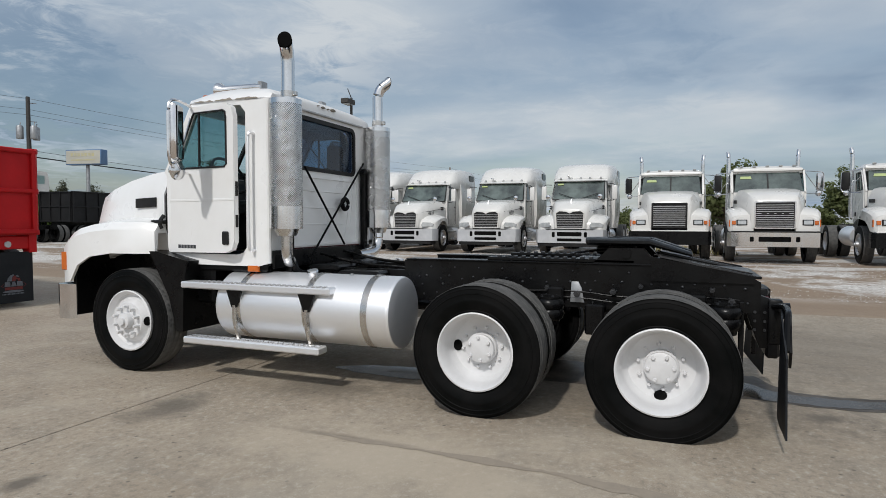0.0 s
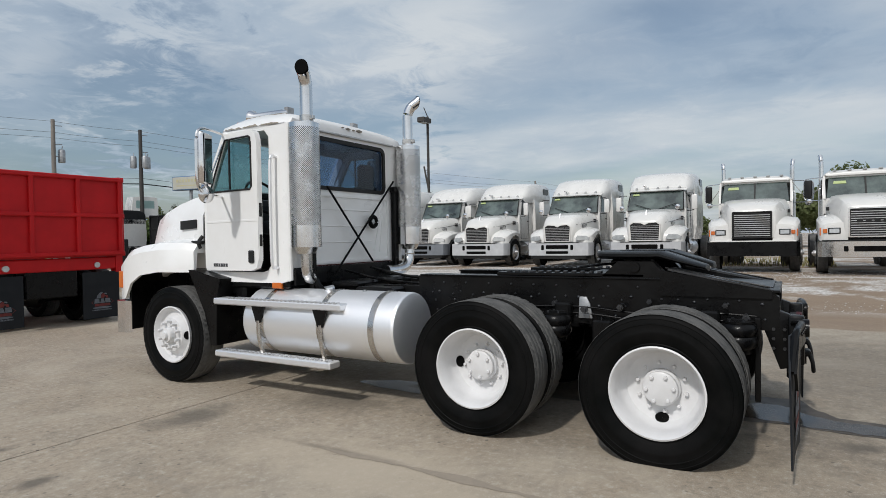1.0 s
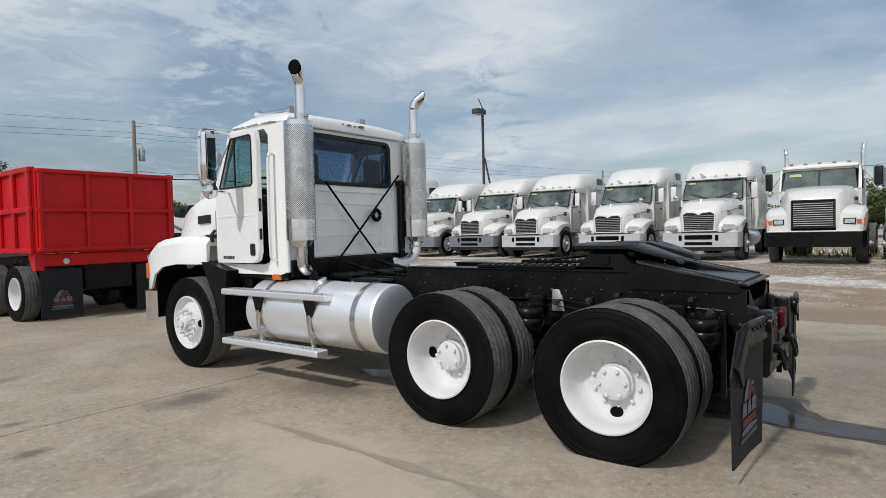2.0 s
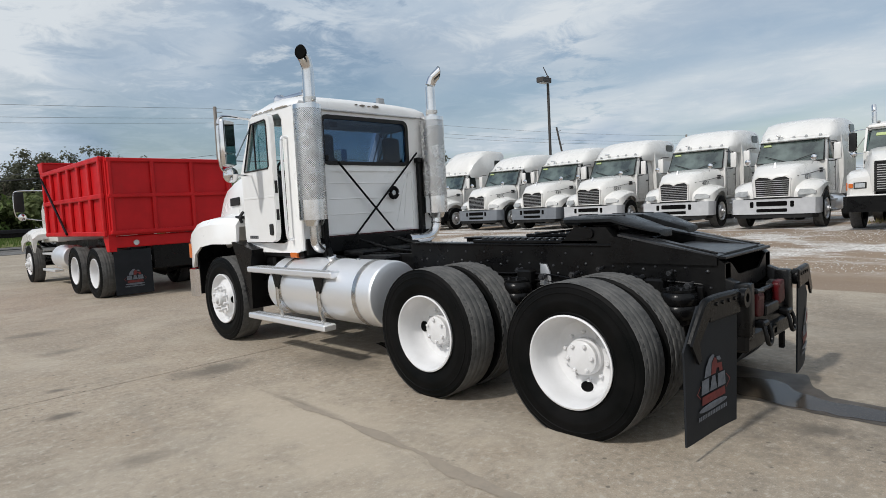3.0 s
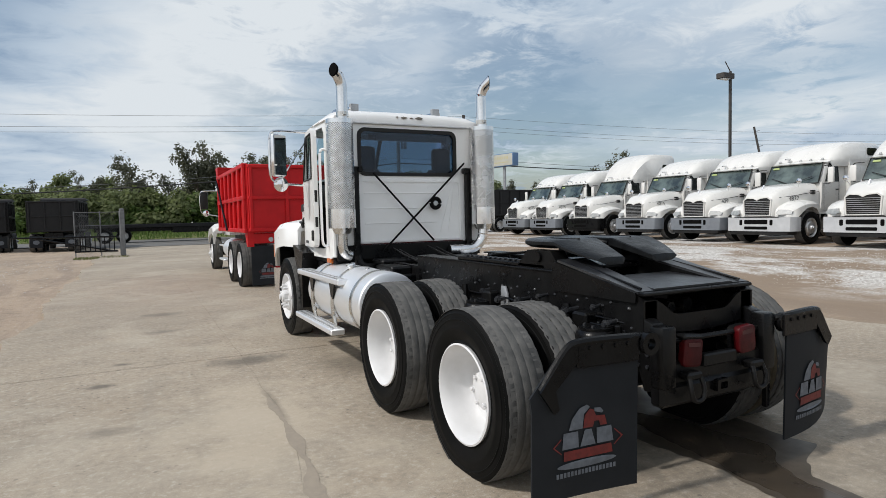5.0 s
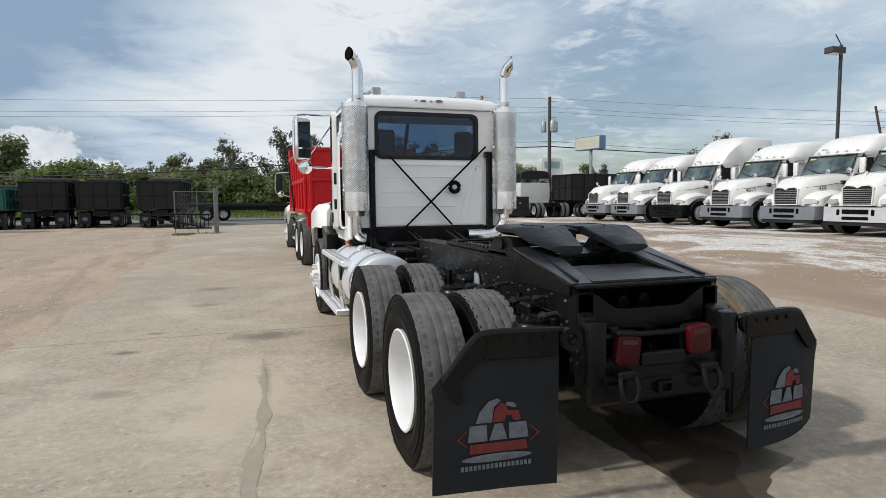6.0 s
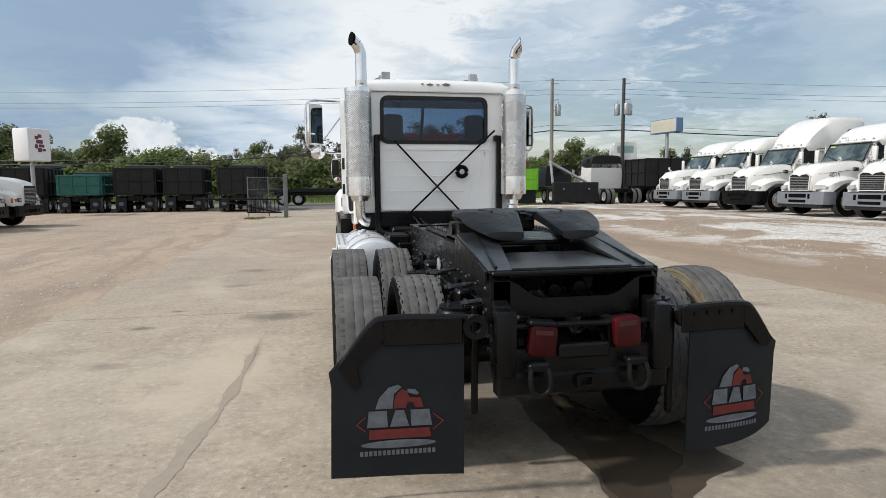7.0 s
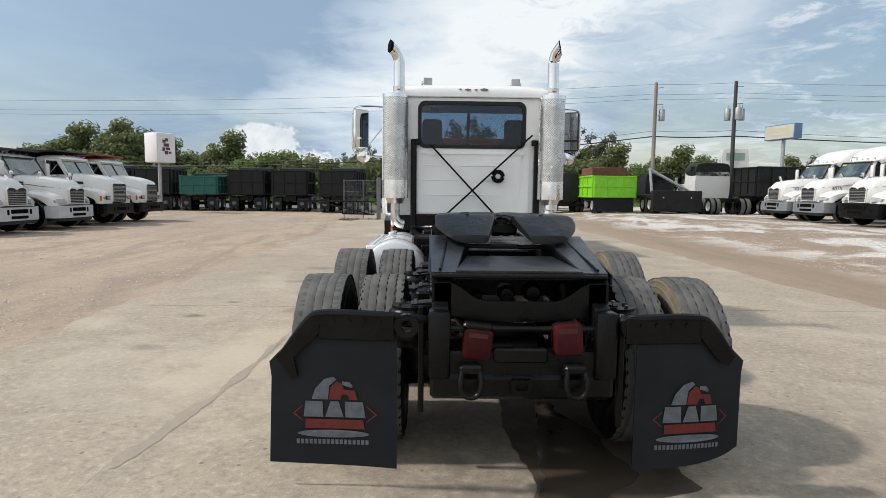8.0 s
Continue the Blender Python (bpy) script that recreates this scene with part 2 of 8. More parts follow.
RED = surface("red_dump_body_paint", (0.53, 0.010, 0.013), (0.42, 0.008, 0.011), (0.35, 0.55), scale=2.0, relief=0.06, dirt=(0.34, 0.02, 0.018), dirt_from=0.62, coat=0.0, spec=0.25)
RED_LENS = surface("red_lamp_lens", (0.085, 0.0015, 0.004), (0.038, 0.001, 0.002), (0.35, 0.5), scale=9, grain=80, relief=0.3, spec=0.25)
# dimmer copy of the red lens: the left lamp's shade put into its colour
RED_LENS_DULL = surface("dim_red_lamp_lens", (0.055, 0.002, 0.003), (0.03, 0.0015, 0.002), (0.45, 0.6), scale=12, grain=80, relief=0.3, spec=0.2)
LAMP_WINDOW = surface("dusty_pink_lens", (0.085, 0.028, 0.026), (0.06, 0.02, 0.02), (0.4, 0.5), scale=9, spec=0.25)
AMBER = surface("amber_lamp_lens", (0.62, 0.15, 0.020), (0.48, 0.11, 0.020), (0.15, 0.25), scale=9, grain=80, relief=0.3, coat=0.6)
CLEAR_LENS = surface("clear_lamp_lens", (0.62, 0.66, 0.68), (0.45, 0.48, 0.50), (0.08, 0.2), 0.3, scale=9, grain=50, relief=0.3, coat=0.8)
TEAL = surface("teal_dump_body_paint", (0.009, 0.125, 0.10), (0.011, 0.095, 0.078), (0.35, 0.5), scale=2, dirt=(0.05, 0.10, 0.09))
DARK_BOX = surface("black_dump_body_paint", (0.008, 0.008, 0.009), (0.016, 0.016, 0.017), (0.4, 0.6), scale=2, dirt=(0.035, 0.03, 0.03), spec=0.25)
LIME = surface("lime_green_paint", (0.22, 0.62, 0.02), (0.18, 0.50, 0.02), (0.3, 0.45), scale=2, dirt=(0.15, 0.35, 0.04))
SILVER = surface("silver_truck_paint", (0.52, 0.55, 0.58), (0.46, 0.48, 0.51), (0.25, 0.35), 0.3, scale=2, coat=0.4)
LETTER_GREY = surface("grey_print", (0.125, 0.14, 0.165), (0.08, 0.09, 0.105), (0.5, 0.6), scale=20)
LETTER_RED = surface("red_print", (0.15, 0.011, 0.009), (0.085, 0.009, 0.008), (0.5, 0.6), scale=20)
DECAL = surface("dark_decal", (0.03, 0.035, 0.04), (0.05, 0.05, 0.055), (0.4, 0.5), scale=20)
STICKER = surface("pale_lime_sticker", (0.42, 0.50, 0.20), (0.36, 0.44, 0.18), (0.4, 0.5), scale=20)
SEAT = surface("dark_seat_cloth", (0.030, 0.032, 0.036), (0.045, 0.046, 0.05), (0.85, 0.95), scale=6, grain=90, relief=0.3)
CAB_TRIM = surface("grey_cab_trim", (0.09, 0.09, 0.095), (0.12, 0.12, 0.12), (0.7, 0.8), scale=5)
TEAL_GLASS = glass("tinted_cab_glass", (0.60, 0.74, 0.74))
REAR_GLASS = glass("blue_tinted_rear_glass", (0.36, 0.45, 0.58))
WINDSHIELD = glass("windshield_glass", (0.80, 0.88, 0.88))
DARK_GLASS = glass("dark_window_glass", (0.10, 0.12, 0.12))
# paler mottling in the base colour stands for sky reflections
FLEET_GLASS = surface("fleet_windshield_glass", (0.014, 0.024, 0.022), (0.115, 0.150, 0.135), (0.02, 0.06), scale=1.3, relief=0.0, spec=0.9, coat=0.8)
SIDE_GLASS = surface("dark_side_window_glass", (0.006, 0.008, 0.008), (0.014, 0.018, 0.017), (0.03, 0.08), scale=1.5, relief=0.0, spec=0.35)
MIRROR = surface("mirror_glass", (0.36, 0.375, 0.385), (0.30, 0.315, 0.325), (0.02, 0.06), 1.0, relief=0.0)
WOOD_POLE = surface("weathered_pole_wood", (0.27, 0.245, 0.22), (0.17, 0.155, 0.14), (0.8, 0.95), scale=3, grain=40, relief=0.4, stretch=(1, 1, 0.1))
DARK_POLE = surface("dark_metal_pole", (0.035, 0.032, 0.030), (0.05, 0.045, 0.04), (0.5, 0.7), scale=3)
GALV = surface("galvanised_steel", (0.45, 0.46, 0.47), (0.33, 0.34, 0.35), (0.45, 0.6), 0.7, scale=6)
DULL_GALV = surface("dull_galvanised_steel", (0.20, 0.205, 0.21), (0.14, 0.145, 0.15), (0.6, 0.75), 0.3, scale=6)
WIRE_THIN = surface("weathered_cable", (0.10, 0.105, 0.11), (0.13, 0.135, 0.14), (0.6, 0.7))
WIRE = surface("black_cable", (0.015, 0.015, 0.016), (0.02, 0.02, 0.02), (0.6, 0.7))
SIGN_CREAM = surface("cream_sign_face", (0.52, 0.51, 0.45), (0.46, 0.45, 0.39), (0.4, 0.5), scale=1)
SIGN_BLUE = surface("blue_sign_paint", (0.09, 0.18, 0.33), (0.11, 0.20, 0.35), (0.4, 0.5), scale=1)
SIGN_WHITE = surface("white_sign_face", (0.78, 0.78, 0.79), (0.72, 0.72, 0.73), (0.4, 0.5), scale=1)
MAROON = surface("maroon_print", (0.16, 0.03, 0.05), (0.13, 0.03, 0.05), (0.5, 0.6), scale=4)
TARP = surface("dark_tarp", (0.03, 0.03, 0.033), (0.045, 0.044, 0.045), (0.6, 0.8), scale=3)
RED_TARP = surface("red_tarp", (0.28, 0.03, 0.025), (0.22, 0.025, 0.02), (0.6, 0.8), scale=3)
RUST = surface("rusty_box_paint", (0.16, 0.06, 0.04), (0.11, 0.045, 0.03), (0.7, 0.85), scale=3)


def perforated():
    m, n, l, p = nodes_of("perforated_chrome_guard")
    tc, mp = n.new("ShaderNodeTexCoord"), n.new("ShaderNodeMapping")
    l.new(tc.outputs["UV"], mp.inputs[0])
    sep = n.new("ShaderNodeSeparateXYZ")
    l.new(mp.outputs[0], sep.inputs[0])

    def mth(op, a, b):
        q = n.new("ShaderNodeMath")
        q.operation = op
        for i, v in enumerate((a, b)):
            if isinstance(v, (int, float)):
                q.inputs[i].default_value = v
            elif v is not None:
                l.new(v, q.inputs[i])
        return q.outputs[0]
    # slanted lanes of rounded slots: u runs round the guard, v up it, in metres
    u, v = mth("MULTIPLY", sep.outputs[0], 2 * math.pi / 0.020), mth("MULTIPLY", sep.outputs[1], 2 * math.pi / 0.020)
    hole = mth("ADD", mth("SINE", mth("ADD", u, v), None), mth("SINE", mth("SUBTRACT", u, v), None))
    mask = ramp(n, l, mth("ADD", mth("MULTIPLY", hole, 0.25), 0.5), ((0.60, 0.0), (0.68, 1.0)))
    grime = noise_fac(n, l, 5, 6, 0.7)
    col = mix(n, l, ramp(n, l, grime, ((0.4, 0.0), (0.7, 1.0))), (0.78, 0.78, 0.78), (0.46, 0.45, 0.43))
    l.new(mix(n, l, mask, col, (0.16, 0.16, 0.16)), p.inputs["Base Color"])
    p.inputs["Metallic"].default_value = 0.95
    l.new(ramp(n, l, grime, ((0.3, 0.18), (0.7, 0.4))), p.inputs["Roughness"])
    bump(n, l, p, mask, 0.6, -0.006)
    return m


GUARD = perforated()


def concrete():
    m, n, l, p = nodes_of("worn_yard_concrete")
    big = noise_fac(n, l, 0.35, 6, 0.6)
    mid = noise_fac(n, l, 2.2, 7, 0.65)
    blot = noise_fac(n, l, 6.5, 6, 0.7)
    fine = noise_fac(n, l, 38, 6, 0.75)
    speck = noise_fac(n, l, 95, 3, 0.7)
    pit = noise_fac(n, l, 60, 2, 0.5)
    col = mix(n, l, ramp(n, l, big, ((0.35, 0.0), (0.65, 1.0))), (0.388, 0.322, 0.243), (0.302, 0.248, 0.186))
    col = mix(n, l, ramp(n, l, mid, ((0.50, 0.0), (0.72, 0.65))), col, (0.25, 0.215, 0.17))
    col = mix(n, l, ramp(n, l, blot, ((0.52, 0.0), (0.70, 0.45))), col, (0.24, 0.21, 0.168))
    col = mix(n, l, ramp(n, l, fine, ((0.38, 0.4), (0.50, 0.0))), col, (0.20, 0.175, 0.138))
    col = mix(n, l, ramp(n, l, speck, ((0.56, 0.0), (0.68, 0.6))), col, (0.58, 0.54, 0.46))
    col = mix(n, l, ramp(n, l, pit, ((0.27, 0.8), (0.33, 0.0))), col, (0.13, 0.112, 0.09))
    warm = noise_fac(n, l, 1.3, 6, 0.7)
    col = mix(n, l, ramp(n, l, warm, ((0.48, 0.0), (0.62, 0.22))), col, (0.425, 0.335, 0.235))
    clump = noise_fac(n, l, 17, 5, 0.7)
    col = mix(n, l, ramp(n, l, clump, ((0.38, 0.6), (0.47, 0.0))), col, (0.22, 0.19, 0.15))
    col = mix(n, l, ramp(n, l, clump, ((0.54, 0.0), (0.64, 0.65))), col, (0.47, 0.425, 0.355))
    spots = n.new("ShaderNodeTexVoronoi")
    spots.inputs["Scale"].default_value = 7.0
    tc = n.new("ShaderNodeTexCoord")
    l.new(tc.outputs["Object"], spots.inputs["Vector"])
    col = mix(n, l, ramp(n, l, spots.outputs["Distance"], ((0.07, 0.75), (0.11, 0.0))), col, (0.115, 0.10, 0.08))
    drag = noise_fac(n, l, 0.9, 6, 0.7, "Object", (2.2, 0.25, 1), 0.6)
    col = mix(n, l, ramp(n, l, drag, ((0.58, 0.0), (0.75, 0.45))), col, (0.25, 0.22, 0.182))
    pale = noise_fac(n, l, 0.55, 7, 0.65, "Object", (1, 1, 1), 0.7)
    col = mix(n, l, ramp(n, l, pale, ((0.50, 0.0), (0.68, 0.55))), col, (0.50, 0.44, 0.35))
    # a paler patch beside the parking place
    tread = n.new("ShaderNodeVectorMath")
    tread.operation = "MULTIPLY_ADD"
    tread.inputs[1].default_value, tread.inputs[2].default_value = (0.45, 0.24, 0), (1.03, -0.40, 0)
    l.new(tc.outputs["Object"], tread.inputs[0])
    far_ = n.new("ShaderNodeVectorMath")
    far_.operation = "LENGTH"
    l.new(tread.outputs[0], far_.inputs[0])
    pale_fac = n.new("ShaderNodeMath")
    pale_fac.operation = "MULTIPLY_ADD"
    pale_fac.inputs[1].default_value = 1.2
    l.new(noise_fac(n, l, 1.6, 6, 0.7), pale_fac.inputs[0]), l.new(far_.outputs["Value"], pale_fac.inputs[2])
    col = mix(n, l, ramp(n, l, pale_fac.outputs[0], ((0.72, 0.62), (1.2, 0.0))), col, (0.50, 0.425, 0.325))
    # oil soaked in; the last two paint shade under the tractor and a broad darker area: centre, half length and half
    # width, depth of tone
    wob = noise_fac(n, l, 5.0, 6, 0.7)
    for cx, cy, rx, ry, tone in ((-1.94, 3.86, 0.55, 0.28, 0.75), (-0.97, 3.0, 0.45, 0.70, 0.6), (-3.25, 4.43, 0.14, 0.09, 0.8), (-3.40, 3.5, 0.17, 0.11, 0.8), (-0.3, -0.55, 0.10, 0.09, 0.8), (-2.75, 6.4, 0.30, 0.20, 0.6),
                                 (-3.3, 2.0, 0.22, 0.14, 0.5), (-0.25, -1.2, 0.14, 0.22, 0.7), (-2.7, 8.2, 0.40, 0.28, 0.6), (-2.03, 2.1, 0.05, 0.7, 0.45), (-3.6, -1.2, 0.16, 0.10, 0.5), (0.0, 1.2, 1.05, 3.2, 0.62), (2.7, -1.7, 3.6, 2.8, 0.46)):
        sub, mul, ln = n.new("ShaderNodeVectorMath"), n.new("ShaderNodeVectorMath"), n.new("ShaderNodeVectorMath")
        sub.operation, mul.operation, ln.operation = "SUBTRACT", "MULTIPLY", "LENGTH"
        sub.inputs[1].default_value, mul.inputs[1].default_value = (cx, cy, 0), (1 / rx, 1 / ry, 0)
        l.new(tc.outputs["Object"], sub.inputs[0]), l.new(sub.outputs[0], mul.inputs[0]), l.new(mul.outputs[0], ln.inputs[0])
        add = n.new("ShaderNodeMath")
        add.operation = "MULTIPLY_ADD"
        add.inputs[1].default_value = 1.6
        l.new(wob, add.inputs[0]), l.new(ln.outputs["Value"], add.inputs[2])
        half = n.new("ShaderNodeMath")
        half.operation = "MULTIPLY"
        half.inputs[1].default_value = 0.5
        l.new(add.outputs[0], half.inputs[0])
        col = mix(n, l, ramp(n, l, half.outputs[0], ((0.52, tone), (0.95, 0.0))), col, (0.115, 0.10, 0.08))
    l.new(col, p.inputs["Base Color"])
    l.new(ramp(n, l, mid, ((0.3, 0.72), (0.7, 0.88))), p.inputs["Roughness"])
    bump(n, l, p, fine, 0.45, 0.005)
    return m


CONCRETE = concrete()


def dirt_lot():
    m, n, l, p = nodes_of("dirt_and_gravel_lot")
    big = noise_fac(n, l, 0.12, 6, 0.6, "Object", (1, 1, 1))
    mid = noise_fac(n, l, 0.8, 7, 0.65, "Object", (1, 0.6, 1), 0.5)
    fine = noise_fac(n, l, 9, 6, 0.75)
    vor = n.new("ShaderNodeTexVoronoi")
    vor.inputs["Scale"].default_value = 22
    tc = n.new("ShaderNodeTexCoord")
    l.new(tc.outputs["Object"], vor.inputs["Vector"])
    col = mix(n, l, ramp(n, l, big, ((0.4, 0.0), (0.62, 1.0))), (0.415, 0.320, 0.232), (0.345, 0.267, 0.196))
    col = mix(n, l, ramp(n, l, mid, ((0.48, 0.0), (0.66, 0.85))), col, (0.255, 0.20, 0.15))
    col = mix(n, l, ramp(n, l, fine, ((0.55, 0.0), (0.75, 0.6))), col, (0.48, 0.43, 0.37))
    track = noise_fac(n, l, 0.5, 7, 0.7, "Object", (1.6, 0.22, 1), 0.8)
    col = mix(n, l, ramp(n, l, track, ((0.50, 0.0), (0.60, 0.75))), col, (0.265, 0.205, 0.158))
    clod = noise_fac(n, l, 3.2, 7, 0.75)
    col = mix(n, l, ramp(n, l, clod, ((0.36, 0.8), (0.46, 0.0))), col, (0.25, 0.195, 0.145))
    grit = noise_fac(n, l, 24, 4, 0.7)
    col = mix(n, l, ramp(n, l, grit, ((0.58, 0.0), (0.66, 0.7))), col, (0.55, 0.50, 0.44))
    # crushed pale stone over the side where the fleet is parked, in patches
    sep, geo = n.new("ShaderNodeSeparateXYZ"), tc.outputs["Object"]
    l.new(geo, sep.inputs[0])
    mr = n.new("ShaderNodeMapRange")
    mr.inputs["From Min"].default_value, mr.inputs["From Max"].default_value = 7.4, 9.4
    l.new(sep.outputs[0], mr.inputs["Value"])
    soil = n.new("ShaderNodeMapRange")
    soil.inputs["From Min"].default_value, soil.inputs["From Max"].default_value, soil.inputs["To Max"].default_value = 4.5, 7.0, 0.75
    l.new(sep.outputs[0], soil.inputs["Value"])
    col = mix(n, l, soil.outputs[0], col, (0.235, 0.172, 0.118))
    patch = noise_fac(n, l, 0.55, 6, 0.7, "Object", (1, 0.45, 1), 0.3)
    pm = n.new("ShaderNodeMath")
    pm.operation = "MULTIPLY"
    l.new(mr.outputs[0], pm.inputs[0]), l.new(ramp(n, l, patch, ((0.47, 0.0), (0.55, 1.0))), pm.inputs[1])
    stone = mix(n, l, vor.outputs["Color"], (0.34, 0.31, 0.27), (0.74, 0.72, 0.69))
    col = mix(n, l, pm.outputs[0], col, stone)
    l.new(col, p.inputs["Base Color"])
    p.inputs["Roughness"].default_value = 0.95
    bump(n, l, p, fine, 0.7, 0.03)
    return m


DIRT = dirt_lot()
GRASS = surface("rough_grass", (0.10, 0.13, 0.03), (0.15, 0.15, 0.05), (0.9, 1.0), scale=0.6, grain=14, relief=0.6, depth=0.05)
DRY_GRASS = surface("dry_yellow_grass", (0.26, 0.22, 0.10), (0.20, 0.19, 0.08), (0.9, 1.0), scale=2)
ASPHALT = surface("public_road_asphalt", (0.16, 0.155, 0.145), (0.13, 0.125, 0.118), (0.85, 0.95), scale=0.5, grain=50, relief=0.3)
WET = surface("wet_concrete", (0.085, 0.068, 0.050), (0.050, 0.041, 0.031), (0.35, 0.55), scale=3.0, grain=30, relief=0.12, spec=0.3)
WATER = surface("shallow_water_on_concrete", (0.062, 0.049, 0.036), (0.042, 0.034, 0.026), (0.07, 0.24), scale=2.2, relief=0.0, spec=0.2)
GRIME = surface("grimy_concrete", (0.19, 0.165, 0.135), (0.26, 0.23, 0.19), (0.6, 0.85), scale=2.4, grain=30, relief=0.2, dirt=(0.07, 0.062, 0.052), dirt_from=0.58)
OIL = surface("oil_stain", (0.19, 0.168, 0.135), (0.27, 0.24, 0.195), (0.45, 0.75), scale=3, relief=0.1)
TAR = surface("worn_tar_on_concrete", (0.28, 0.238, 0.188), (0.335, 0.283, 0.22), (0.7, 0.9), scale=11, grain=40, relief=0.2, dirt=(0.34, 0.285, 0.22), dirt_from=0.5)
SEAL = surface("dark_joint_filler", (0.035, 0.032, 0.03), (0.06, 0.055, 0.05), (0.8, 0.9), scale=9)
CRACK = surface("grimy_crack", (0.19, 0.168, 0.138), (0.28, 0.25, 0.205), (0.8, 0.9), scale=6)
STONE = surface("pale_crushed_stone", (0.56, 0.54, 0.51), (0.38, 0.36, 0.33), (0.85, 0.95), scale=2.0, grain=30, relief=0.3)
SIGN_FADED = surface("faded_sign_print", (0.52, 0.47, 0.26), (0.48, 0.46, 0.34), (0.5, 0.6), scale=4)
BARK = surface("tree_bark", (0.10, 0.08, 0.06), (0.065, 0.052, 0.04), (0.9, 1.0), scale=3, grain=20, relief=0.5)


def leaves(name, a, b):
    m, n, l, p = nodes_of(name)
    geo = n.new("ShaderNodeNewGeometry")
    col = mix(n, l, geo.outputs["Random Per Island"], a, b)
    l.new(col, p.inputs["Base Color"])
    p.inputs["Roughness"].default_value = 0.75
    thin, both = n.new("ShaderNodeBsdfTranslucent"), n.new("ShaderNodeMixShader")
    l.new(col, thin.inputs["Color"])
    both.inputs[0].default_value = 0.5
    l.new(p.outputs[0], both.inputs[1]), l.new(thin.outputs[0], both.inputs[2])
    l.new(both.outputs[0], n["Material Output"].inputs[0])
    return m


LEAF = leaves("green_leaves", (0.125, 0.155, 0.058), (0.20, 0.232, 0.098))
LEAF_LIGHT = leaves("light_green_leaves", (0.08, 0.14, 0.03), (0.16, 0.22, 0.06))
LEAF_DARK = leaves("dark_green_leaves", (0.095, 0.10, 0.066), (0.155, 0.16, 0.105))


# ---- mesh helpers ----
def part(name, bm, material, parent, label="", m=None, smooth=35):
    """Links a bmesh (or a mesh that is shared) as one mesh object under a thing or a part."""
    if isinstance(bm, bmesh.types.BMesh):
        me = bpy.data.meshes.new(name)
        bmesh.ops.recalc_face_normals(bm, faces=bm.faces)
        bm.to_mesh(me)
        bm.free()
        for mt in (material if isinstance(material, (list, tuple)) else [material]):
            me.materials.append(mt)
        if smooth:
            me.shade_smooth()
            me.set_sharp_from_angle(angle=radians(smooth))
    else:
        me = bm
    ob = new(name, me)
    if parent is not None:
        ob.parent = parent
    if m is not None:
        ob.matrix_basis = m
    if label:
        ob["label"] = label
    return ob


def thing(name, label, category, m=None, group="", kind=""):
    ob = new(name)
    ob.empty_display_size = 0.3
    if m is not None:
        ob.matrix_basis = m
    return tagged(ob, label, category, group, kind)


def B():
    return bmesh.new()


def box(bm, x0, x1, y0, y1, z0, z1, bev=0.0, seg=1, m=None):
    r = bmesh.ops.create_cube(bm, size=1.0)
    vs = r["verts"]
    bmesh.ops.scale(bm, vec=(abs(x1 - x0), abs(y1 - y0), abs(z1 - z0)), verts=vs)
    bmesh.ops.translate(bm, vec=((x0 + x1) / 2, (y0 + y1) / 2, (z0 + z1) / 2), verts=vs)
    if bev:
        es = list({e for v in vs for e in v.link_edges})
        out = bmesh.ops.bevel(bm, geom=es, offset=bev, segments=seg, affect="EDGES", profile=0.5)
        vs = list({v for f in out["faces"] for v in f.verts} | {v for v in vs if v.is_valid})
    if m is not None:
        bmesh.ops.transform(bm, matrix=m, verts=vs)
    return vs


def prism(bm, poly, axis, a, b, bev=0.0):
    """A polygon in the plane across the axis, drawn out from a to b. Its points are the other two coordinates, in order."""
    def at(p, q):
        return {"x": (q, p[0], p[1]), "y": (p[0], q, p[1]), "z": (p[0], p[1], q)}[axis]
    v0 = [bm.verts.new(at(p, a)) for p in poly]
    v1 = [bm.verts.new(at(p, b)) for p in poly]
    fs = [bm.faces.new(v0[::-1]), bm.faces.new(v1)]
    for i in range(len(poly)):
        j = (i + 1) % len(poly)
        fs.append(bm.faces.new((v0[i], v0[j], v1[j], v1[i])))
    if bev:
        es = list({e for f in fs for e in f.edges})
        bmesh.ops.bevel(bm, geom=es, offset=bev, segments=2, affect="EDGES", profile=0.5)


def loft(bm, loops, cap0=True, cap1=True, closed=True):
    rows = [[bm.verts.new(p) for p in lp] for lp in loops]
    n = len(rows[0])
    for a, b in zip(rows, rows[1:]):
        for i in range(n if closed else n - 1):
            j = (i + 1) % n
            bm.faces.new((a[i], a[j], b[j], b[i]))
    if closed and cap0:
        bm.faces.new(rows[0][::-1])
    if closed and cap1:
        bm.faces.new(rows[-1])
    return rows


def rod(bm, pts, r, seg=10, cap=True, closed=False):
    """A round bar swept along points."""
    pts = [Vector(p) for p in pts]
    loops = []
    up = Vector((0, 0, 1))
    for i, p in enumerate(pts):
        d = (pts[min(i + 1, len(pts) - 1)] - pts[max(i - 1, 0)]).normalized()
        side = d.cross(up)
        if side.length < 0.15:
            side = d.cross(Vector((1, 0, 0)))
        side.normalize()
        top = side.cross(d).normalized()
        rr = r[i] if isinstance(r, (list, tuple)) else r
        loops.append([p + rr * (math.cos(t) * side + math.sin(t) * top) for t in [2 * math.pi * k / seg for k in range(seg)]])
    loft(bm, loops, cap, cap)


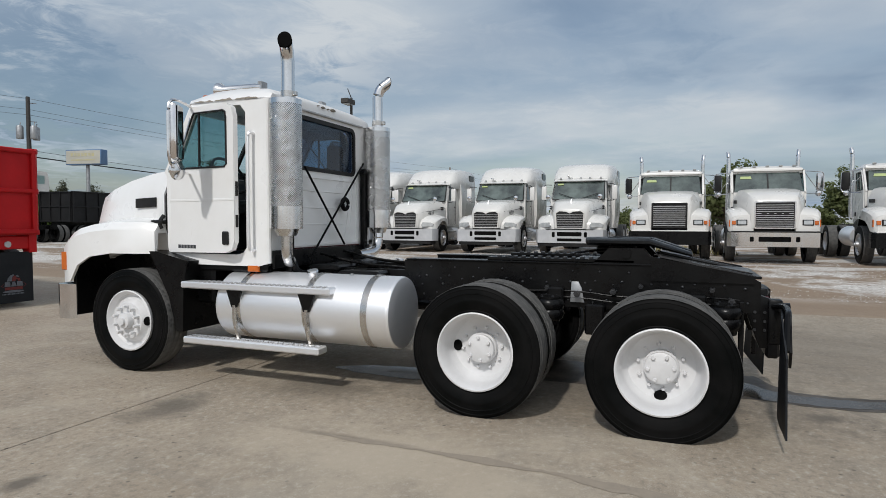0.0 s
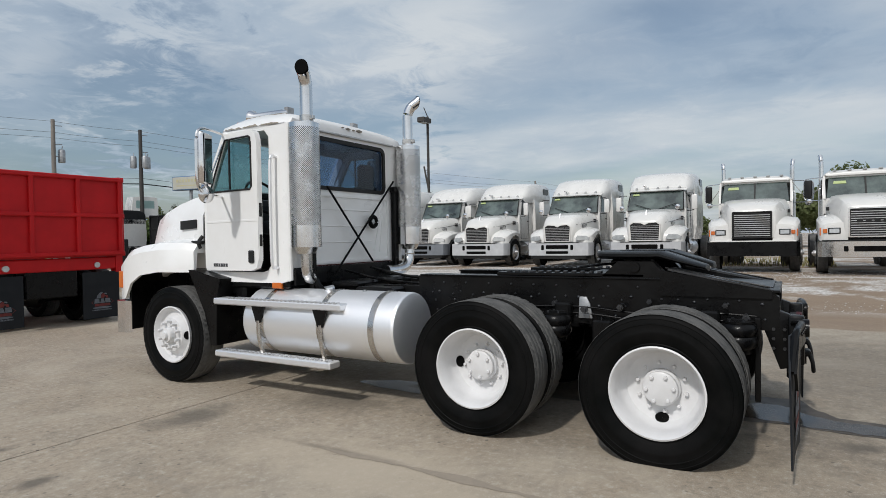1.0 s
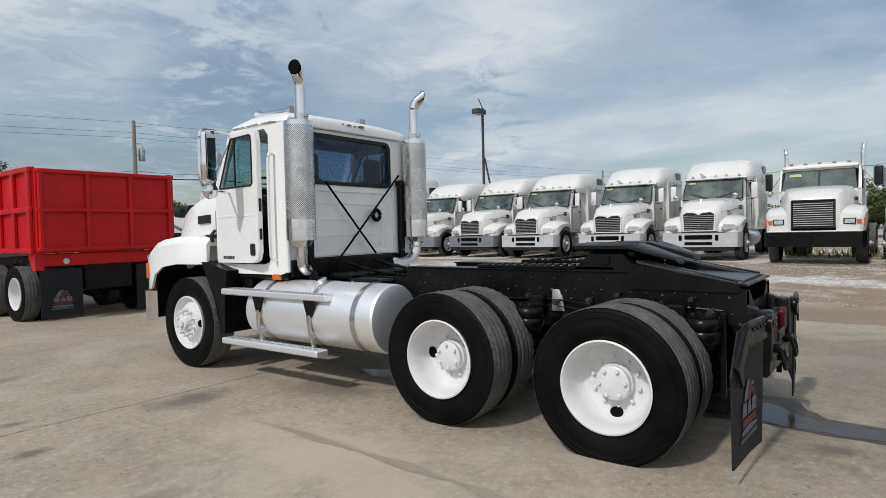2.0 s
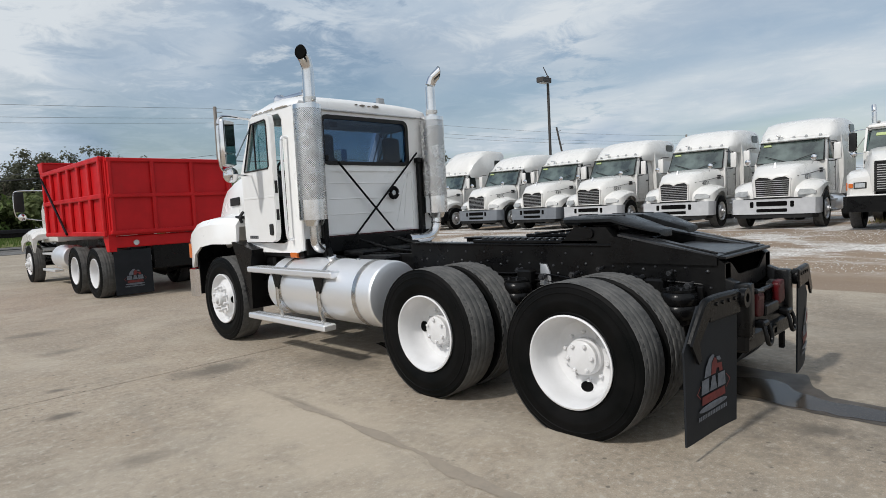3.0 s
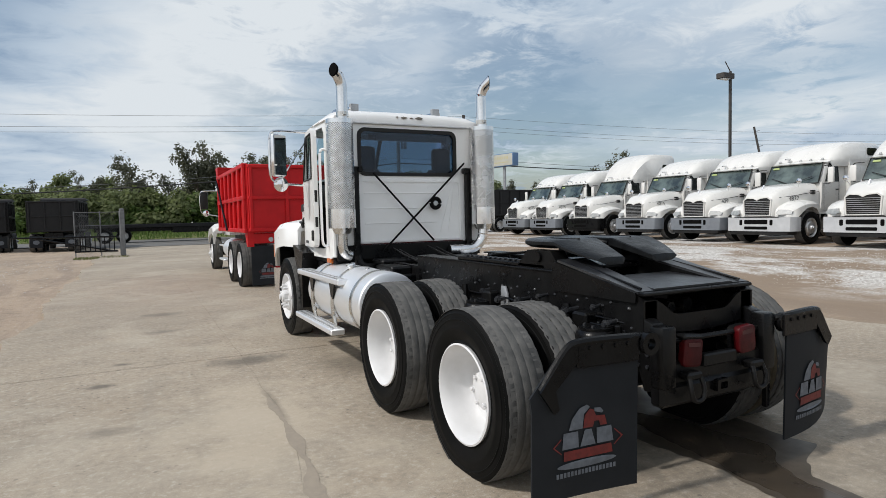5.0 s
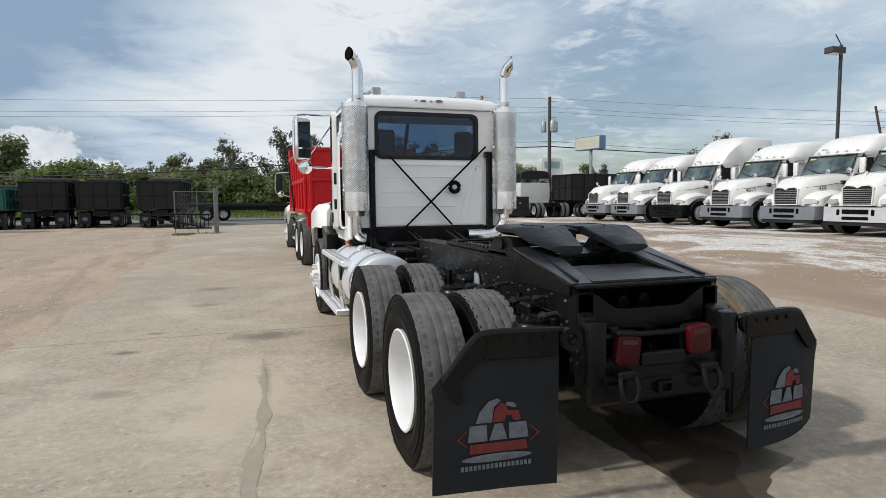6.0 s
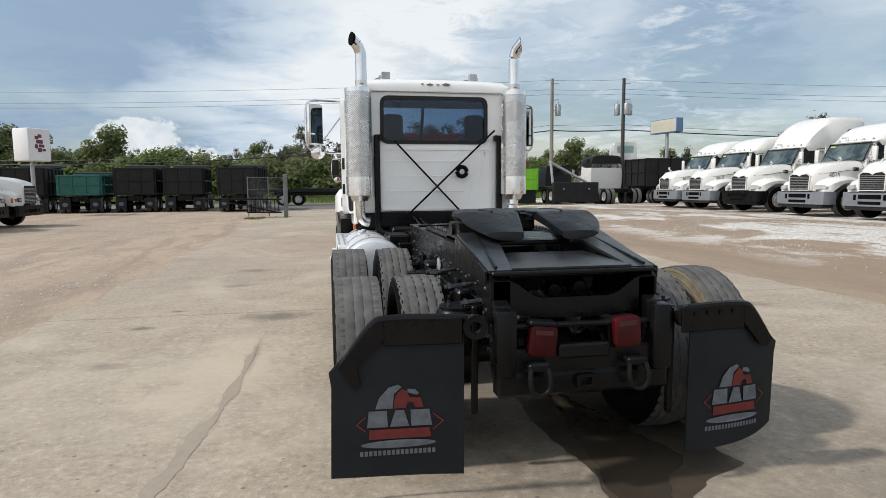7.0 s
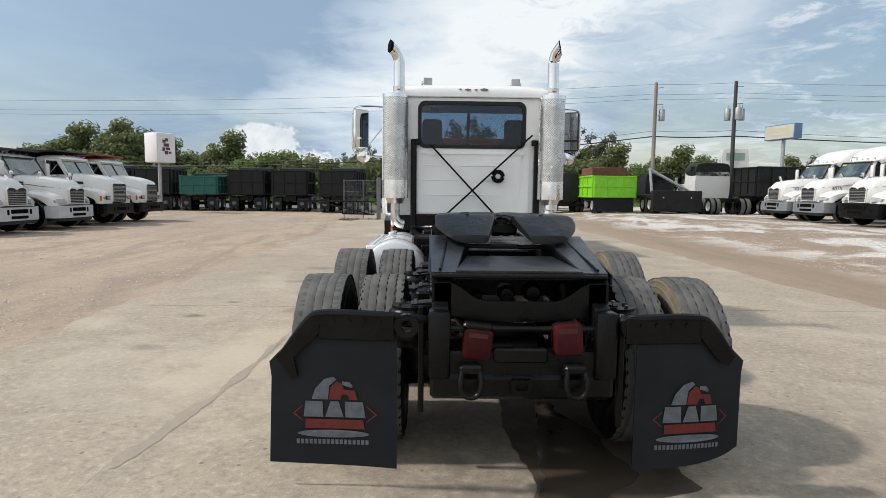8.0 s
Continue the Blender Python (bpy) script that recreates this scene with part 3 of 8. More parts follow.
def arc(points, steps=6):
    """Rounds a polyline's corners (Chaikin)."""
    pts = [Vector(p) for p in points]
    for _ in range(3):
        out = [pts[0]]
        for a, b in zip(pts, pts[1:]):
            out += [a.lerp(b, 0.25), a.lerp(b, 0.75)]
        out.append(pts[-1])
        pts = out
    return pts


def lathe(bm, prof, seg=40, axis="x", close=False, at=(0, 0, 0)):
    """Profile points (radius, offset along the axis), turned round it."""
    loops = []
    for k in range(seg):
        t = 2 * math.pi * k / seg
        c, s = math.cos(t), math.sin(t)
        loops.append([Vector({"x": (h, r * c, r * s), "y": (r * c, h, r * s), "z": (r * c, r * s, h)}[axis]) + Vector(at) for r, h in prof])
    rows = [[bm.verts.new(p) for p in lp] for lp in loops]
    n = len(prof)
    for a in range(seg):
        b = (a + 1) % seg
        for i in range(n if close else n - 1):
            j = (i + 1) % n
            bm.faces.new((rows[a][i], rows[b][i], rows[b][j], rows[a][j]))
    bmesh.ops.remove_doubles(bm, verts=[v for r in rows for v in r], dist=0.0005)


def disc(bm, c, r, axis, h, seg=20):
    lathe_bm = [(0.0005, -h / 2), (r, -h / 2), (r, h / 2), (0.0005, h / 2)]
    lathe(bm, lathe_bm, seg, axis, at=c)


def quad(bm, a, b, c, d):
    vs = [bm.verts.new(p) for p in (a, b, c, d)]
    return bm.faces.new(vs)


def slab(bm, pts, thick):
    """A flat outline in space with a thickness along its normal."""
    pts = [Vector(p) for p in pts]
    nrm = (pts[1] - pts[0]).cross(pts[2] - pts[1]).normalized() * thick
    a = [bm.verts.new(p) for p in pts]
    b = [bm.verts.new(p + nrm) for p in pts]
    bm.faces.new(a[::-1]), bm.faces.new(b)
    for i in range(len(pts)):
        j = (i + 1) % len(pts)
        bm.faces.new((a[i], a[j], b[j], b[i]))


def rounded(w0, w1, h0, h1, r, k=4):
    """A rounded rectangle as a closed outline (counter-clockwise)."""
    out = []
    for cx, cy, a0 in ((w1 - r, h1 - r, 0), (w0 + r, h1 - r, 90), (w0 + r, h0 + r, 180), (w1 - r, h0 + r, 270)):
        for i in range(k + 1):
            t = radians(a0 + 90 * i / k)
            out.append((cx + r * math.cos(t), cy + r * math.sin(t)))
    return out


def ring(bm, outer, inner, axis, a, b):
    """A frame between two outlines with as many points, drawn out from a to b."""
    def at(p, q):
        return {"x": (q, p[0], p[1]), "y": (p[0], q, p[1]), "z": (p[0], p[1], q)}[axis]
    rows = [[bm.verts.new(at(p, q)) for p in o] for o, q in ((outer, a), (outer, b), (inner, b), (inner, a))]
    n = len(outer)
    for k in range(4):
        u, v = rows[k], rows[(k + 1) % 4]
        for i in range(n):
            j = (i + 1) % n
            bm.faces.new((u[i], u[j], v[j], v[i]))


def lettering(words, size, material, parent, m, name="lettering", label=""):
    """Flat raised letters as a mesh of their own."""
    cu = bpy.data.curves.new(name, "FONT")
    cu.body, cu.size, cu.align_x, cu.align_y, cu.extrude = words, size, "CENTER", "CENTER", 0.001
    tmp = bpy.data.objects.new(name, cu)
    scene.collection.objects.link(tmp)
    me = bpy.data.meshes.new_from_object(tmp.evaluated_get(bpy.context.evaluated_depsgraph_get()))
    bpy.data.objects.remove(tmp)
    me.materials.clear()
    me.materials.append(material)
    return part(name, me, None, parent, label, m)


# ---- ground ----
def rise(x, y):
    """The fleet's side of the yard lies a little higher than the concrete."""
    t = min(max((x - 6.5) / 6.0, 0), 1)
    u = min(max((y - 30.0) / 8.0, 0), 1)
    h = 0.42 * t * t * (3 - 2 * t)
    return h * (1 - 0.35 * u)


def ground_sheet():
    xs = [-600, -300, -150, -80, -50] + [-36 + 2.0 * i for i in range(15)] + [-6.0 + 0.5 * i for i in range(50)] + [20 + 2.5 * i for i in range(13)] + [80, 150, 300, 600]
    ys = [-300, -120, -60, -30, -20] + [-14 + 0.75 * i for i in range(72)] + [41 + 3 * i for i in range(14)] + [90, 120, 200, 400, 900]
    bm = B()
    rows = []
    for y in ys:
        row = []
        for x in xs:
            n = noise.noise(Vector((x * 0.35, y * 0.35, 0.3))) * 0.03 + noise.noise(Vector((x * 1.1, y * 1.1, 2.3))) * 0.012
            lot = rise(x, y) - 0.03 + n if not -5.2 < x < 6.4 else -0.06
            row.append(bm.verts.new((x, y, lot)))
        rows.append(row)
    for a, b in zip(rows, rows[1:]):
        for i in range(len(xs) - 1):
            bm.faces.new((a[i], a[i + 1], b[i + 1], b[i]))
    tagged(part("ground", bm, DIRT, None), "tan dirt yard with pale crushed stone patches", "ground", kind="structure")


ground_sheet()


def edge_wobble(y, k):
    return 0.22 * noise.noise(Vector((y * 0.5, k * 7.7, 0.1))) + 0.10 * noise.noise(Vector((y * 2.1, k * 3.1, 4.0)))


def concrete_road():
    road = thing("road", "worn tan concrete driveway with joints and stains", "driveway", kind="structure")
    cuts = [-14.0, -8.05, 4.15, 16.3, 28.5, 41.0]
    for y0, y1 in zip(cuts, cuts[1:]):
        for side in (0, 1):
            bm = B()
            n = max(2, int((y1 - y0 - 0.012) / 0.12))
            a, b = [], []
            for i in range(n + 1):
                y = y0 + 0.007 + (y1 - y0 - 0.014) * i / n
                crack = float(np.interp(y, (-14, -3, -0.6, 0.6, 1.6, 2.6, 4.1, 12, 41), (-2.5, -2.36, -2.29, -2.17, -2.05, -2.02, -2.0, -1.95, -1.8))) + 0.03 * noise.noise(Vector((y * 1.7, 0.7, 9.0))) + 0.008 * noise.noise(Vector((y * 9.0, 0.7, 2.0)))
                xl = -4.65 + edge_wobble(y, 1) if side == 0 else crack + 0.0008
                xr = crack - 0.0008 if side == 0 else 5.85 + edge_wobble(y, 2)
                a.append((xl, y)), b.append((xr, y))
            outline = a + b[::-1]
            lo = [bm.verts.new((x, y, -0.14)) for x, y in outline]
            top = [bm.verts.new((x, y, 0.0)) for x, y in outline]
            k = len(a)
            for i in range(k - 1):
                p, q = 2 * k - 1 - i, 2 * k - 2 - i
                bm.faces.new((top[i], top[p], top[q], top[i + 1]))
            for i in range(len(outline)):
                j = (i + 1) % len(outline)
                bm.faces.new((lo[i], lo[j], top[j], top[i]))
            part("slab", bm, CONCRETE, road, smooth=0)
    for y in cuts[1:-1]:
        bm = B()
        box(bm, -4.5, 5.6, y - 0.006, y + 0.006, -0.10, -0.004)
        part("joint", bm, SEAL, road)
    fill = B()
    box(fill, -2.7, -1.6, -14, 41, -0.06, -0.0055)
    part("crack_fill", fill, CRACK, road, "grit in a long crack")


concrete_road()


def pool(name, rows, material, label, z, seed, category, rag=0.05):
    """A patch on the concrete between two ragged edges: rows of (y, x of one edge, x of the other)."""
    bm = B()
    a, b = [], []
    for (y0, l0, r0), (y1, l1, r1) in zip(rows, rows[1:]):
        for k in range(24):
            f = k / 24
            g = f * f * (3 - 2 * f)
            y = y0 + (y1 - y0) * f
            w = [rag * noise.noise(Vector((y * 2.3, q, seed))) + 0.35 * rag * noise.noise(Vector((y * 11, q, seed))) for q in (0.3, 7.1)]
            a.append(bm.verts.new((l0 + (l1 - l0) * g + w[0], y, z))), b.append(bm.verts.new((r0 + (r1 - r0) * g + w[1], y, z)))
    for i in range(len(a) - 1):
        bm.faces.new((a[i], a[i + 1], b[i + 1], b[i]))
    return tagged(part(name, bm, material, None), label, category, kind="structure")


pool("wet_patch", [(2.6, 0.3, 0.5), (1.8, 0.08, 0.9), (0.6, 0.02, 1.0), (-0.2, 0.03, 0.98), (-0.65, 0.09, 0.96), (-0.80, 0.09, 1.0), (-0.98, 0.06, 0.62), (-1.12, 0.04, 0.46), (-1.45, 0.05, 0.45), (-2.2, 0.12, 0.55), (-3.4, 0.3, 0.8), (-6.0, 0.7, 1.3), (-8.0, 1.15, 1.5), (-8.8, 1.36, 1.40)], WET, "dark wet trail running over the concrete", 0.003, 2, "wet patch", 0.045)
pool("water_puddle", [(0.5, 0.30, 0.42), (-0.2, 0.2, 0.62), (-0.65, 0.16, 0.66), (-0.95, 0.09, 0.45), (-1.15, 0.09, 0.37), (-1.5, 0.13, 0.37), (-2.2, 0.2, 0.46), (-3.4, 0.4, 0.68), (-5.0, 0.66, 0.86), (-5.8, 0.80, 0.84)], WATER, "shallow water puddle reflecting the sky", 0.0045, 4, "puddle", 0.06)
pool("water_puddle", [(3.3, -0.28, -0.22), (2.9, -0.42, -0.02), (2.35, -0.40, 0.06), (1.9, -0.24, -0.18)], WATER, "shallow water puddle under the fuel tank", 0.0045, 6, "puddle", 0.05)

pool("tar_streak", [(2.4, -2.062, -2.046), (1.7, -2.085, -2.04), (1.1, -2.115, -2.05), (0.6, -2.16, -2.08), (0.25, -2.205, -2.12), (-0.1, -2.255, -2.155), (-0.45, -2.30, -2.19), (-0.62, -2.27, -2.22)], TAR, "dark tar streak along a crack", 0.0025, 9, "stain", 0.05)


# ---- wheels ----
def finish2(bm, name, mats):
    me = bpy.data.meshes.new(name)
    bmesh.ops.recalc_face_normals(bm, faces=bm.faces)
    bm.to_mesh(me)
    bm.free()
    for mt in mats:
        me.materials.append(mt)
    me.shade_smooth()
    me.set_sharp_from_angle(angle=radians(35))
    return me


def tyre_mesh(width, radius=0.535, rim=0.306, blocks=True, dusty=False, far=False):
    w = width / 2
    bm = B()
    prof = [(rim, -w * 0.72), (rim + 0.012, -w * 0.84), (rim + 0.022, -w * 0.87), (rim + 0.028, -w * 0.85), (radius * 0.70, -w * 0.97), (radius * 0.75, -w * 1.0), (radius * 0.775, -w * 1.015), (radius * 0.785, -w * 1.0), (radius * 0.86, -w * 0.99), (radius * 0.867, -w * 1.01), (radius * 0.877, -w * 1.005), (radius * 0.882, -w * 0.975), (radius * 0.93, -w * 0.94), (radius * 0.938, -w * 0.955), (radius * 0.955, -w * 0.92), (radius * 0.985, -w * 0.86)]
    tread_r = radius * (0.982 if blocks else 0.994)
    inner = [(tread_r, -w * 0.80), (tread_r, w * 0.80)]
    prof = prof + inner + [(r, -h) for r, h in prof[::-1]] + [(rim - 0.01, w * 0.6), (rim - 0.01, -w * 0.6)]
    lathe(bm, prof, 32 if far else 64, "x", close=True)
    for f in bm.faces:
        c = f.calc_center_median()
        f.material_index = 1 if abs(c.x) < w * 0.5 and math.hypot(c.y, c.z) > radius * 0.95 else 2 if dusty and c.x > w * 0.7 else 0
    side = finish2(bm, "tyre", (RUBBER, TREAD, DUST))
    bm = B()
    # ribs parted by dark zigzag grooves; the drive tyre's are cut into lugs by notches
    n, ribs = (40, 5) if far else (176, 5)
    pitch = 2 * w * 0.92 / ribs
    for k in range(ribs):
        xc = -w * 0.92 + pitch * (k + 0.5)
        top = radius - ((0.008 if blocks else 0.0035) if k in (0, ribs - 1) else 0.0)
        rows = []
        for i in range(n):
            t = 2 * math.pi * i / n
            beat = (i + 2 * k) % 4
            notch = beat == 0 and not far
            half_l = pitch * ((0.42 if notch else 0.470) if blocks else (0.474 if notch else 0.490))
            half_r = pitch * ((0.42 if beat == 2 and not far else 0.470) if blocks else (0.474 if beat == 2 and not far else 0.490))
            cut = (0.0025 if blocks else 0.001) if notch else 0.0
            shift = 0.0 if far else (0.0022 if blocks else 0.0008) * (1 if beat in (0, 1) else -1)
            c, sn = math.cos(t), math.sin(t)
            rows.append([bm.verts.new((xc + shift + dx, r_ * c, r_ * sn)) for dx, r_ in ((-half_l, tread_r - 0.003), (-half_l, top - 0.002), (-half_l + 0.003, top - cut), (half_r - 0.003, top - cut), (half_r, top - 0.002), (half_r, tread_r - 0.003))])
        for i in range(n):
            p, q = rows[i], rows[(i + 1) % n]
            for j in range(5):
                bm.faces.new((p[j], p[j + 1], q[j + 1], q[j]))
    return side, finish(bm, "tread", TREAD)


def finish(bm, name, material, smooth=35):
    me = bpy.data.meshes.new(name)
    bmesh.ops.recalc_face_normals(bm, faces=bm.faces)
    bm.to_mesh(me)
    bm.free()
    me.materials.append(material)
    if smooth:
        me.shade_smooth()
        me.set_sharp_from_angle(angle=radians(smooth))
    return me


def dish_mesh(material):
    """The outer rear wheel: a deep dish, outwards at -x."""
    bm = B()
    lathe(bm, [(0.306, 0.02), (0.314, -0.010), (0.317, -0.020), (0.306, -0.025), (0.298, -0.016), (0.290, 0.012), (0.287, 0.020), (0.280, 0.055), (0.276, 0.11), (0.266, 0.165), (0.240, 0.198), (0.20, 0.208), (0.0005, 0.208)], 56)
    return finish(bm, "wheel", material)


def hub_mesh(material):
    bm = B()
    lathe(bm, [(0.128, 0.12), (0.128, 0.052), (0.116, 0.040), (0.116, 0.008), (0.104, 0.0), (0.03, -0.004), (0.0005, -0.004)], 40)
    return finish(bm, "hub", material)


def steer_mesh(material):
    """The steering wheel's rim: its face bulges outwards."""
    bm = B()
    lathe(bm, [(0.306, 0.02), (0.313, -0.010), (0.315, -0.020), (0.303, -0.026), (0.291, -0.010), (0.275, 0.030), (0.252, 0.045), (0.225, 0.035), (0.198, -0.005), (0.186, -0.022), (0.0005, -0.024)], 56)
    return finish(bm, "wheel", material)


def steer_hub_mesh(material):
    bm = B()
    lathe(bm, [(0.085, -0.02), (0.085, -0.075), (0.075, -0.09), (0.045, -0.095), (0.04, -0.12), (0.0005, -0.122)], 32)
    return finish(bm, "hub", material)


def hole_mesh():
    # a black disc on the rim stands for the shaded opening
    bm = B()
    lathe(bm, [(0.0005, 0.0), (0.034, 0.0), (0.037, 0.004), (0.037, 0.02)], 24)
    for v in bm.verts:
        v.co.y *= 1.25
    return finish(bm, "hand_hole", SOOT_AND_HOLES)


def nut_mesh(length, r, material):
    bm = B()
    lathe(bm, [(0.0005, -length), (r * 0.75, -length), (r, -length * 0.85), (r, 0.01)], 6)
    return finish(bm, "lug_nut", material)


(TYRE_DRIVE, TREAD_DRIVE), (TYRE_STEER, TREAD_STEER), (TYRE_DUSTY, _), (TYRE_FAR, TREAD_FAR) = tyre_mesh(0.285), tyre_mesh(0.29, blocks=False), tyre_mesh(0.285, dusty=True), tyre_mesh(0.285, blocks=False, far=True)
DISH, HUB, STEER, STEER_HUB, HOLE = dish_mesh(WHEEL_WHITE), hub_mesh(WHEEL_WHITE), steer_mesh(WHEEL_WHITE), steer_hub_mesh(WHEEL_WHITE), hole_mesh()
DISH_ALU, HUB_ALU, STEER_ALU, STEER_HUB_ALU = dish_mesh(ALU_DULL), hub_mesh(ALU_DULL), steer_mesh(ALU_DULL), steer_hub_mesh(ALU_DULL)
# inner wheels black: the dark between the axles put into their colour
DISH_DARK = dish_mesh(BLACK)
NUT, NUT_LONG, NUT_HUB = nut_mesh(0.026, 0.014, WHEEL_WHITE), nut_mesh(0.062, 0.018, WHEEL_WHITE), nut_mesh(0.020, 0.014, WHEEL_WHITE)


def flip(x, y, z, turn=0):
    """The pose of a wheel whose outer side faces away from the middle line."""
    return pose(x, y, z, 0, 0, 0 if x < 0 else 180) @ pose(0, 0, 0, turn)


def tyre_on(w, tyre, tread, x):
    part("tyre", tyre, None, w, m=pose(x, 0, 0))
    part("tread", tread, None, w, m=pose(x, 0, 0))["kind"] = "stuff"


def nuts(w, mesh, count, radius, x, first=0.0):
    for k in range(count):
        t = 2 * math.pi * k / count + first
        part("lug_nut", mesh, None, w, m=pose(x, radius * math.cos(t), radius * math.sin(t)))


def dual(parent, x, y, z=0.52, turn=0, alu=False, outer=1.285):
    """A pair of rear wheels; x is the side's sign. The bright-wheeled trucks stand far off and take the plain tyre."""
    w = part("wheel", DISH_ALU if alu else DISH, None, parent, m=flip(x * (outer - 0.02), y, z, turn))
    if alu:
        tyre_on(w, TYRE_FAR, TREAD_FAR, 0.117)
    else:
        tyre_on(w, TYRE_DUSTY if x > 0 else TYRE_STEER, TREAD_DRIVE if x > 0 else TREAD_STEER, 0.117)
    part("hub", HUB_ALU if alu else HUB, None, w, m=pose(0.118, 0, 0))
    part("hand_hole", HOLE, None, w, m=pose(0.190, 0.02, -0.214) @ pose(0, 0, 0, 0, 6, 0))
    if not alu:
        nuts(w, NUT, 10, 0.166, 0.205, 0.3), nuts(w, NUT_HUB, 6, 0.092, 0.116)
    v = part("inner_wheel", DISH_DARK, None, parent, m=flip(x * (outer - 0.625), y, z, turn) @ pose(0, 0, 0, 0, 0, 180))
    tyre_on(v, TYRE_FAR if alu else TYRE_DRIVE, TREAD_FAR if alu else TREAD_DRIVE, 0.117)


def steer(parent, x, y, z=0.52, turn=0, alu=False, outer=1.20):
    w = part("wheel", STEER_ALU if alu else STEER, None, parent, m=flip(x * (outer - 0.02), y, z, turn))
    tyre_on(w, TYRE_FAR if alu else TYRE_STEER, TREAD_FAR if alu else TREAD_STEER, 0.125)
    part("hub", STEER_HUB_ALU if alu else STEER_HUB, None, w)
    part("hand_hole", HOLE, None, w, m=pose(0.012, 0.0, -0.228, 0, -42, 0))
    if not alu:
        nuts(w, NUT_LONG, 10, 0.148, -0.022)


# ---- the day cab's body, used by the parked tractor and by the day cabs of the fleet ----
def mirrored(line):
    return line + [(-x, y, z) for x, y, z in line[::-1]]


def section(y, w_low, z_low, w_mid, z_mid, w_top, z_top, crown=0.02):
    """A rounded body section across the truck at y: right half bottom to top, then the left half."""
    half = [(w_low, y, z_low), (w_mid, y, z_low + 0.45 * (z_mid - z_low)), (w_mid, y, z_mid), (w_mid * 0.4 + w_top * 0.6, y, z_mid + 0.62 * (z_top - z_mid)),
            (w_top, y, z_top - 0.025), (w_top * 0.82, y, z_top + crown * 0.4), (w_top * 0.4, y, z_top + crown)]
    return mirrored(half)


def day_cab_body(truck, paint, door_open=0.0, front_glass=None):
    # rear wall with its window opening, side walls with door openings, roof, floor, cowl
    Y0, Y1 = 3.58, 4.80
    W, WT = 1.00, 0.93
    rear = B()
    ring(rear, rounded(-W + 0.03, W - 0.03, 1.15, 2.76, 0.08), rounded(-0.635, 0.615, 2.125, 2.635, 0.07), "y", Y0, Y0 + 0.05)
    part("rear_wall", rear, paint, truck)
    # side frames: rear corner post, curved sill, front post and head, with the door opening between
    for s in (-1, 1):
        sd = B()
        outer = [(Y0 + 0.02, 1.20), (Y0 + 0.02, 2.74), (4.50, 2.74), (4.53, 2.71), (4.88, 2.06), (Y1 + 0.05, 2.02), (Y1 + 0.05, 1.30), (Y1 + 0.03, 1.22), (Y1 - 0.04, 1.16), (4.55, 1.12), (3.70, 1.12), (Y0 + 0.04, 1.14)]
        hole = [(3.84, 1.30), (3.84, 2.62), (3.90, 2.69), (4.44, 2.69), (4.78, 2.07), (Y1 - 0.015, 2.04), (Y1 - 0.015, 1.34), (Y1 - 0.02, 1.29), (Y1 - 0.05, 1.25), (4.55, 1.23), (3.96, 1.23), (3.88, 1.25)]
        ring(sd, outer, hole, "x", s * (W - 0.05), s * W)
        part("side_frame", sd, paint, truck)
        ed = B()
        rod(ed, [(s * (W - 0.03), Y0 + 0.025, z) for z in (1.15, 1.5, 2.0, 2.5, 2.73)], 0.032, 10)
        part("corner_edge", ed, paint, truck)
    fl = B()
    box(fl, -W + 0.05, W - 0.05, Y0 + 0.05, Y1 + 0.08, 1.14, 1.20)
    part("cab_floor", fl, CAB_TRIM, truck)
    cw = B()
    box(cw, -W + 0.05, W - 0.05, Y1 + 0.055, Y1 + 0.10, 1.20, 2.06, 0.02)
    part("cowl", cw, paint, truck)
    hd = B()
    box(hd, -W + 0.05, W - 0.05, 4.44, 4.52, 2.64, 2.74, 0.01)
    part("windshield_header", hd, paint, truck)
    roof = B()
    loops = []
    for y, zt, w in ((3.56, 2.74, 0.88), (3.565, 2.80, 0.895), (3.60, 2.845, 0.91), (3.68, 2.872, 0.93), (4.0, 2.892, 0.94), (4.28, 2.885, 0.935), (4.42, 2.868, 0.925), (4.52, 2.836, 0.905), (4.585, 2.79, 0.88), (4.60, 2.745, 0.86)):
        half = [(w + 0.06, y, 2.715), (w + 0.07, y, 2.745), (w + 0.04, y, min(zt, 2.79)), (w * 0.92, y, zt - 0.015), (w * 0.6, y, zt), (w * 0.2, y, zt + 0.005)]
        loops.append(mirrored(half))
    loft(roof, loops)
    r = part("roof", roof, paint, truck)
    gut = B()
    rod(gut, [(-0.99, 4.52, 2.735), (-0.99, 3.62, 2.735)], 0.012, 6), rod(gut, [(0.99, 4.52, 2.735), (0.99, 3.62, 2.735)], 0.012, 6)
    box(gut, -0.80, 0.80, 3.545, 3.58, 2.705, 2.725, 0.005)
    part("drip_rail", gut, ALU_DULL, r, "dull metal drip rail")
    # paint flaked off in a ragged strip above the rail
    for y_a, y_b, tall, seed in ((4.47, 4.22, 0.020, 1.0), (4.20, 3.98, 0.034, 3.0), (3.95, 3.68, 0.024, 6.0)):
        cp_ = B()
        lo_, up_ = [], []
        for i in range(19):
            y_ = y_a + (y_b - y_a) * i / 18
            ends = math.sin(math.pi * i / 18) ** 0.5
            h_ = ends * tall * max(0.12, 0.45 + 1.1 * noise.noise(Vector((y_ * 17, seed, 0.0))))
            for lst, z_ in ((lo_, 2.741), (up_, 2.745 + h_)):
                lst.append([cp_.verts.new((-1.0105 - q + 0.66 * max(0.0, z_ - 2.745), y_, z_)) for q in (0.0, 0.004)])
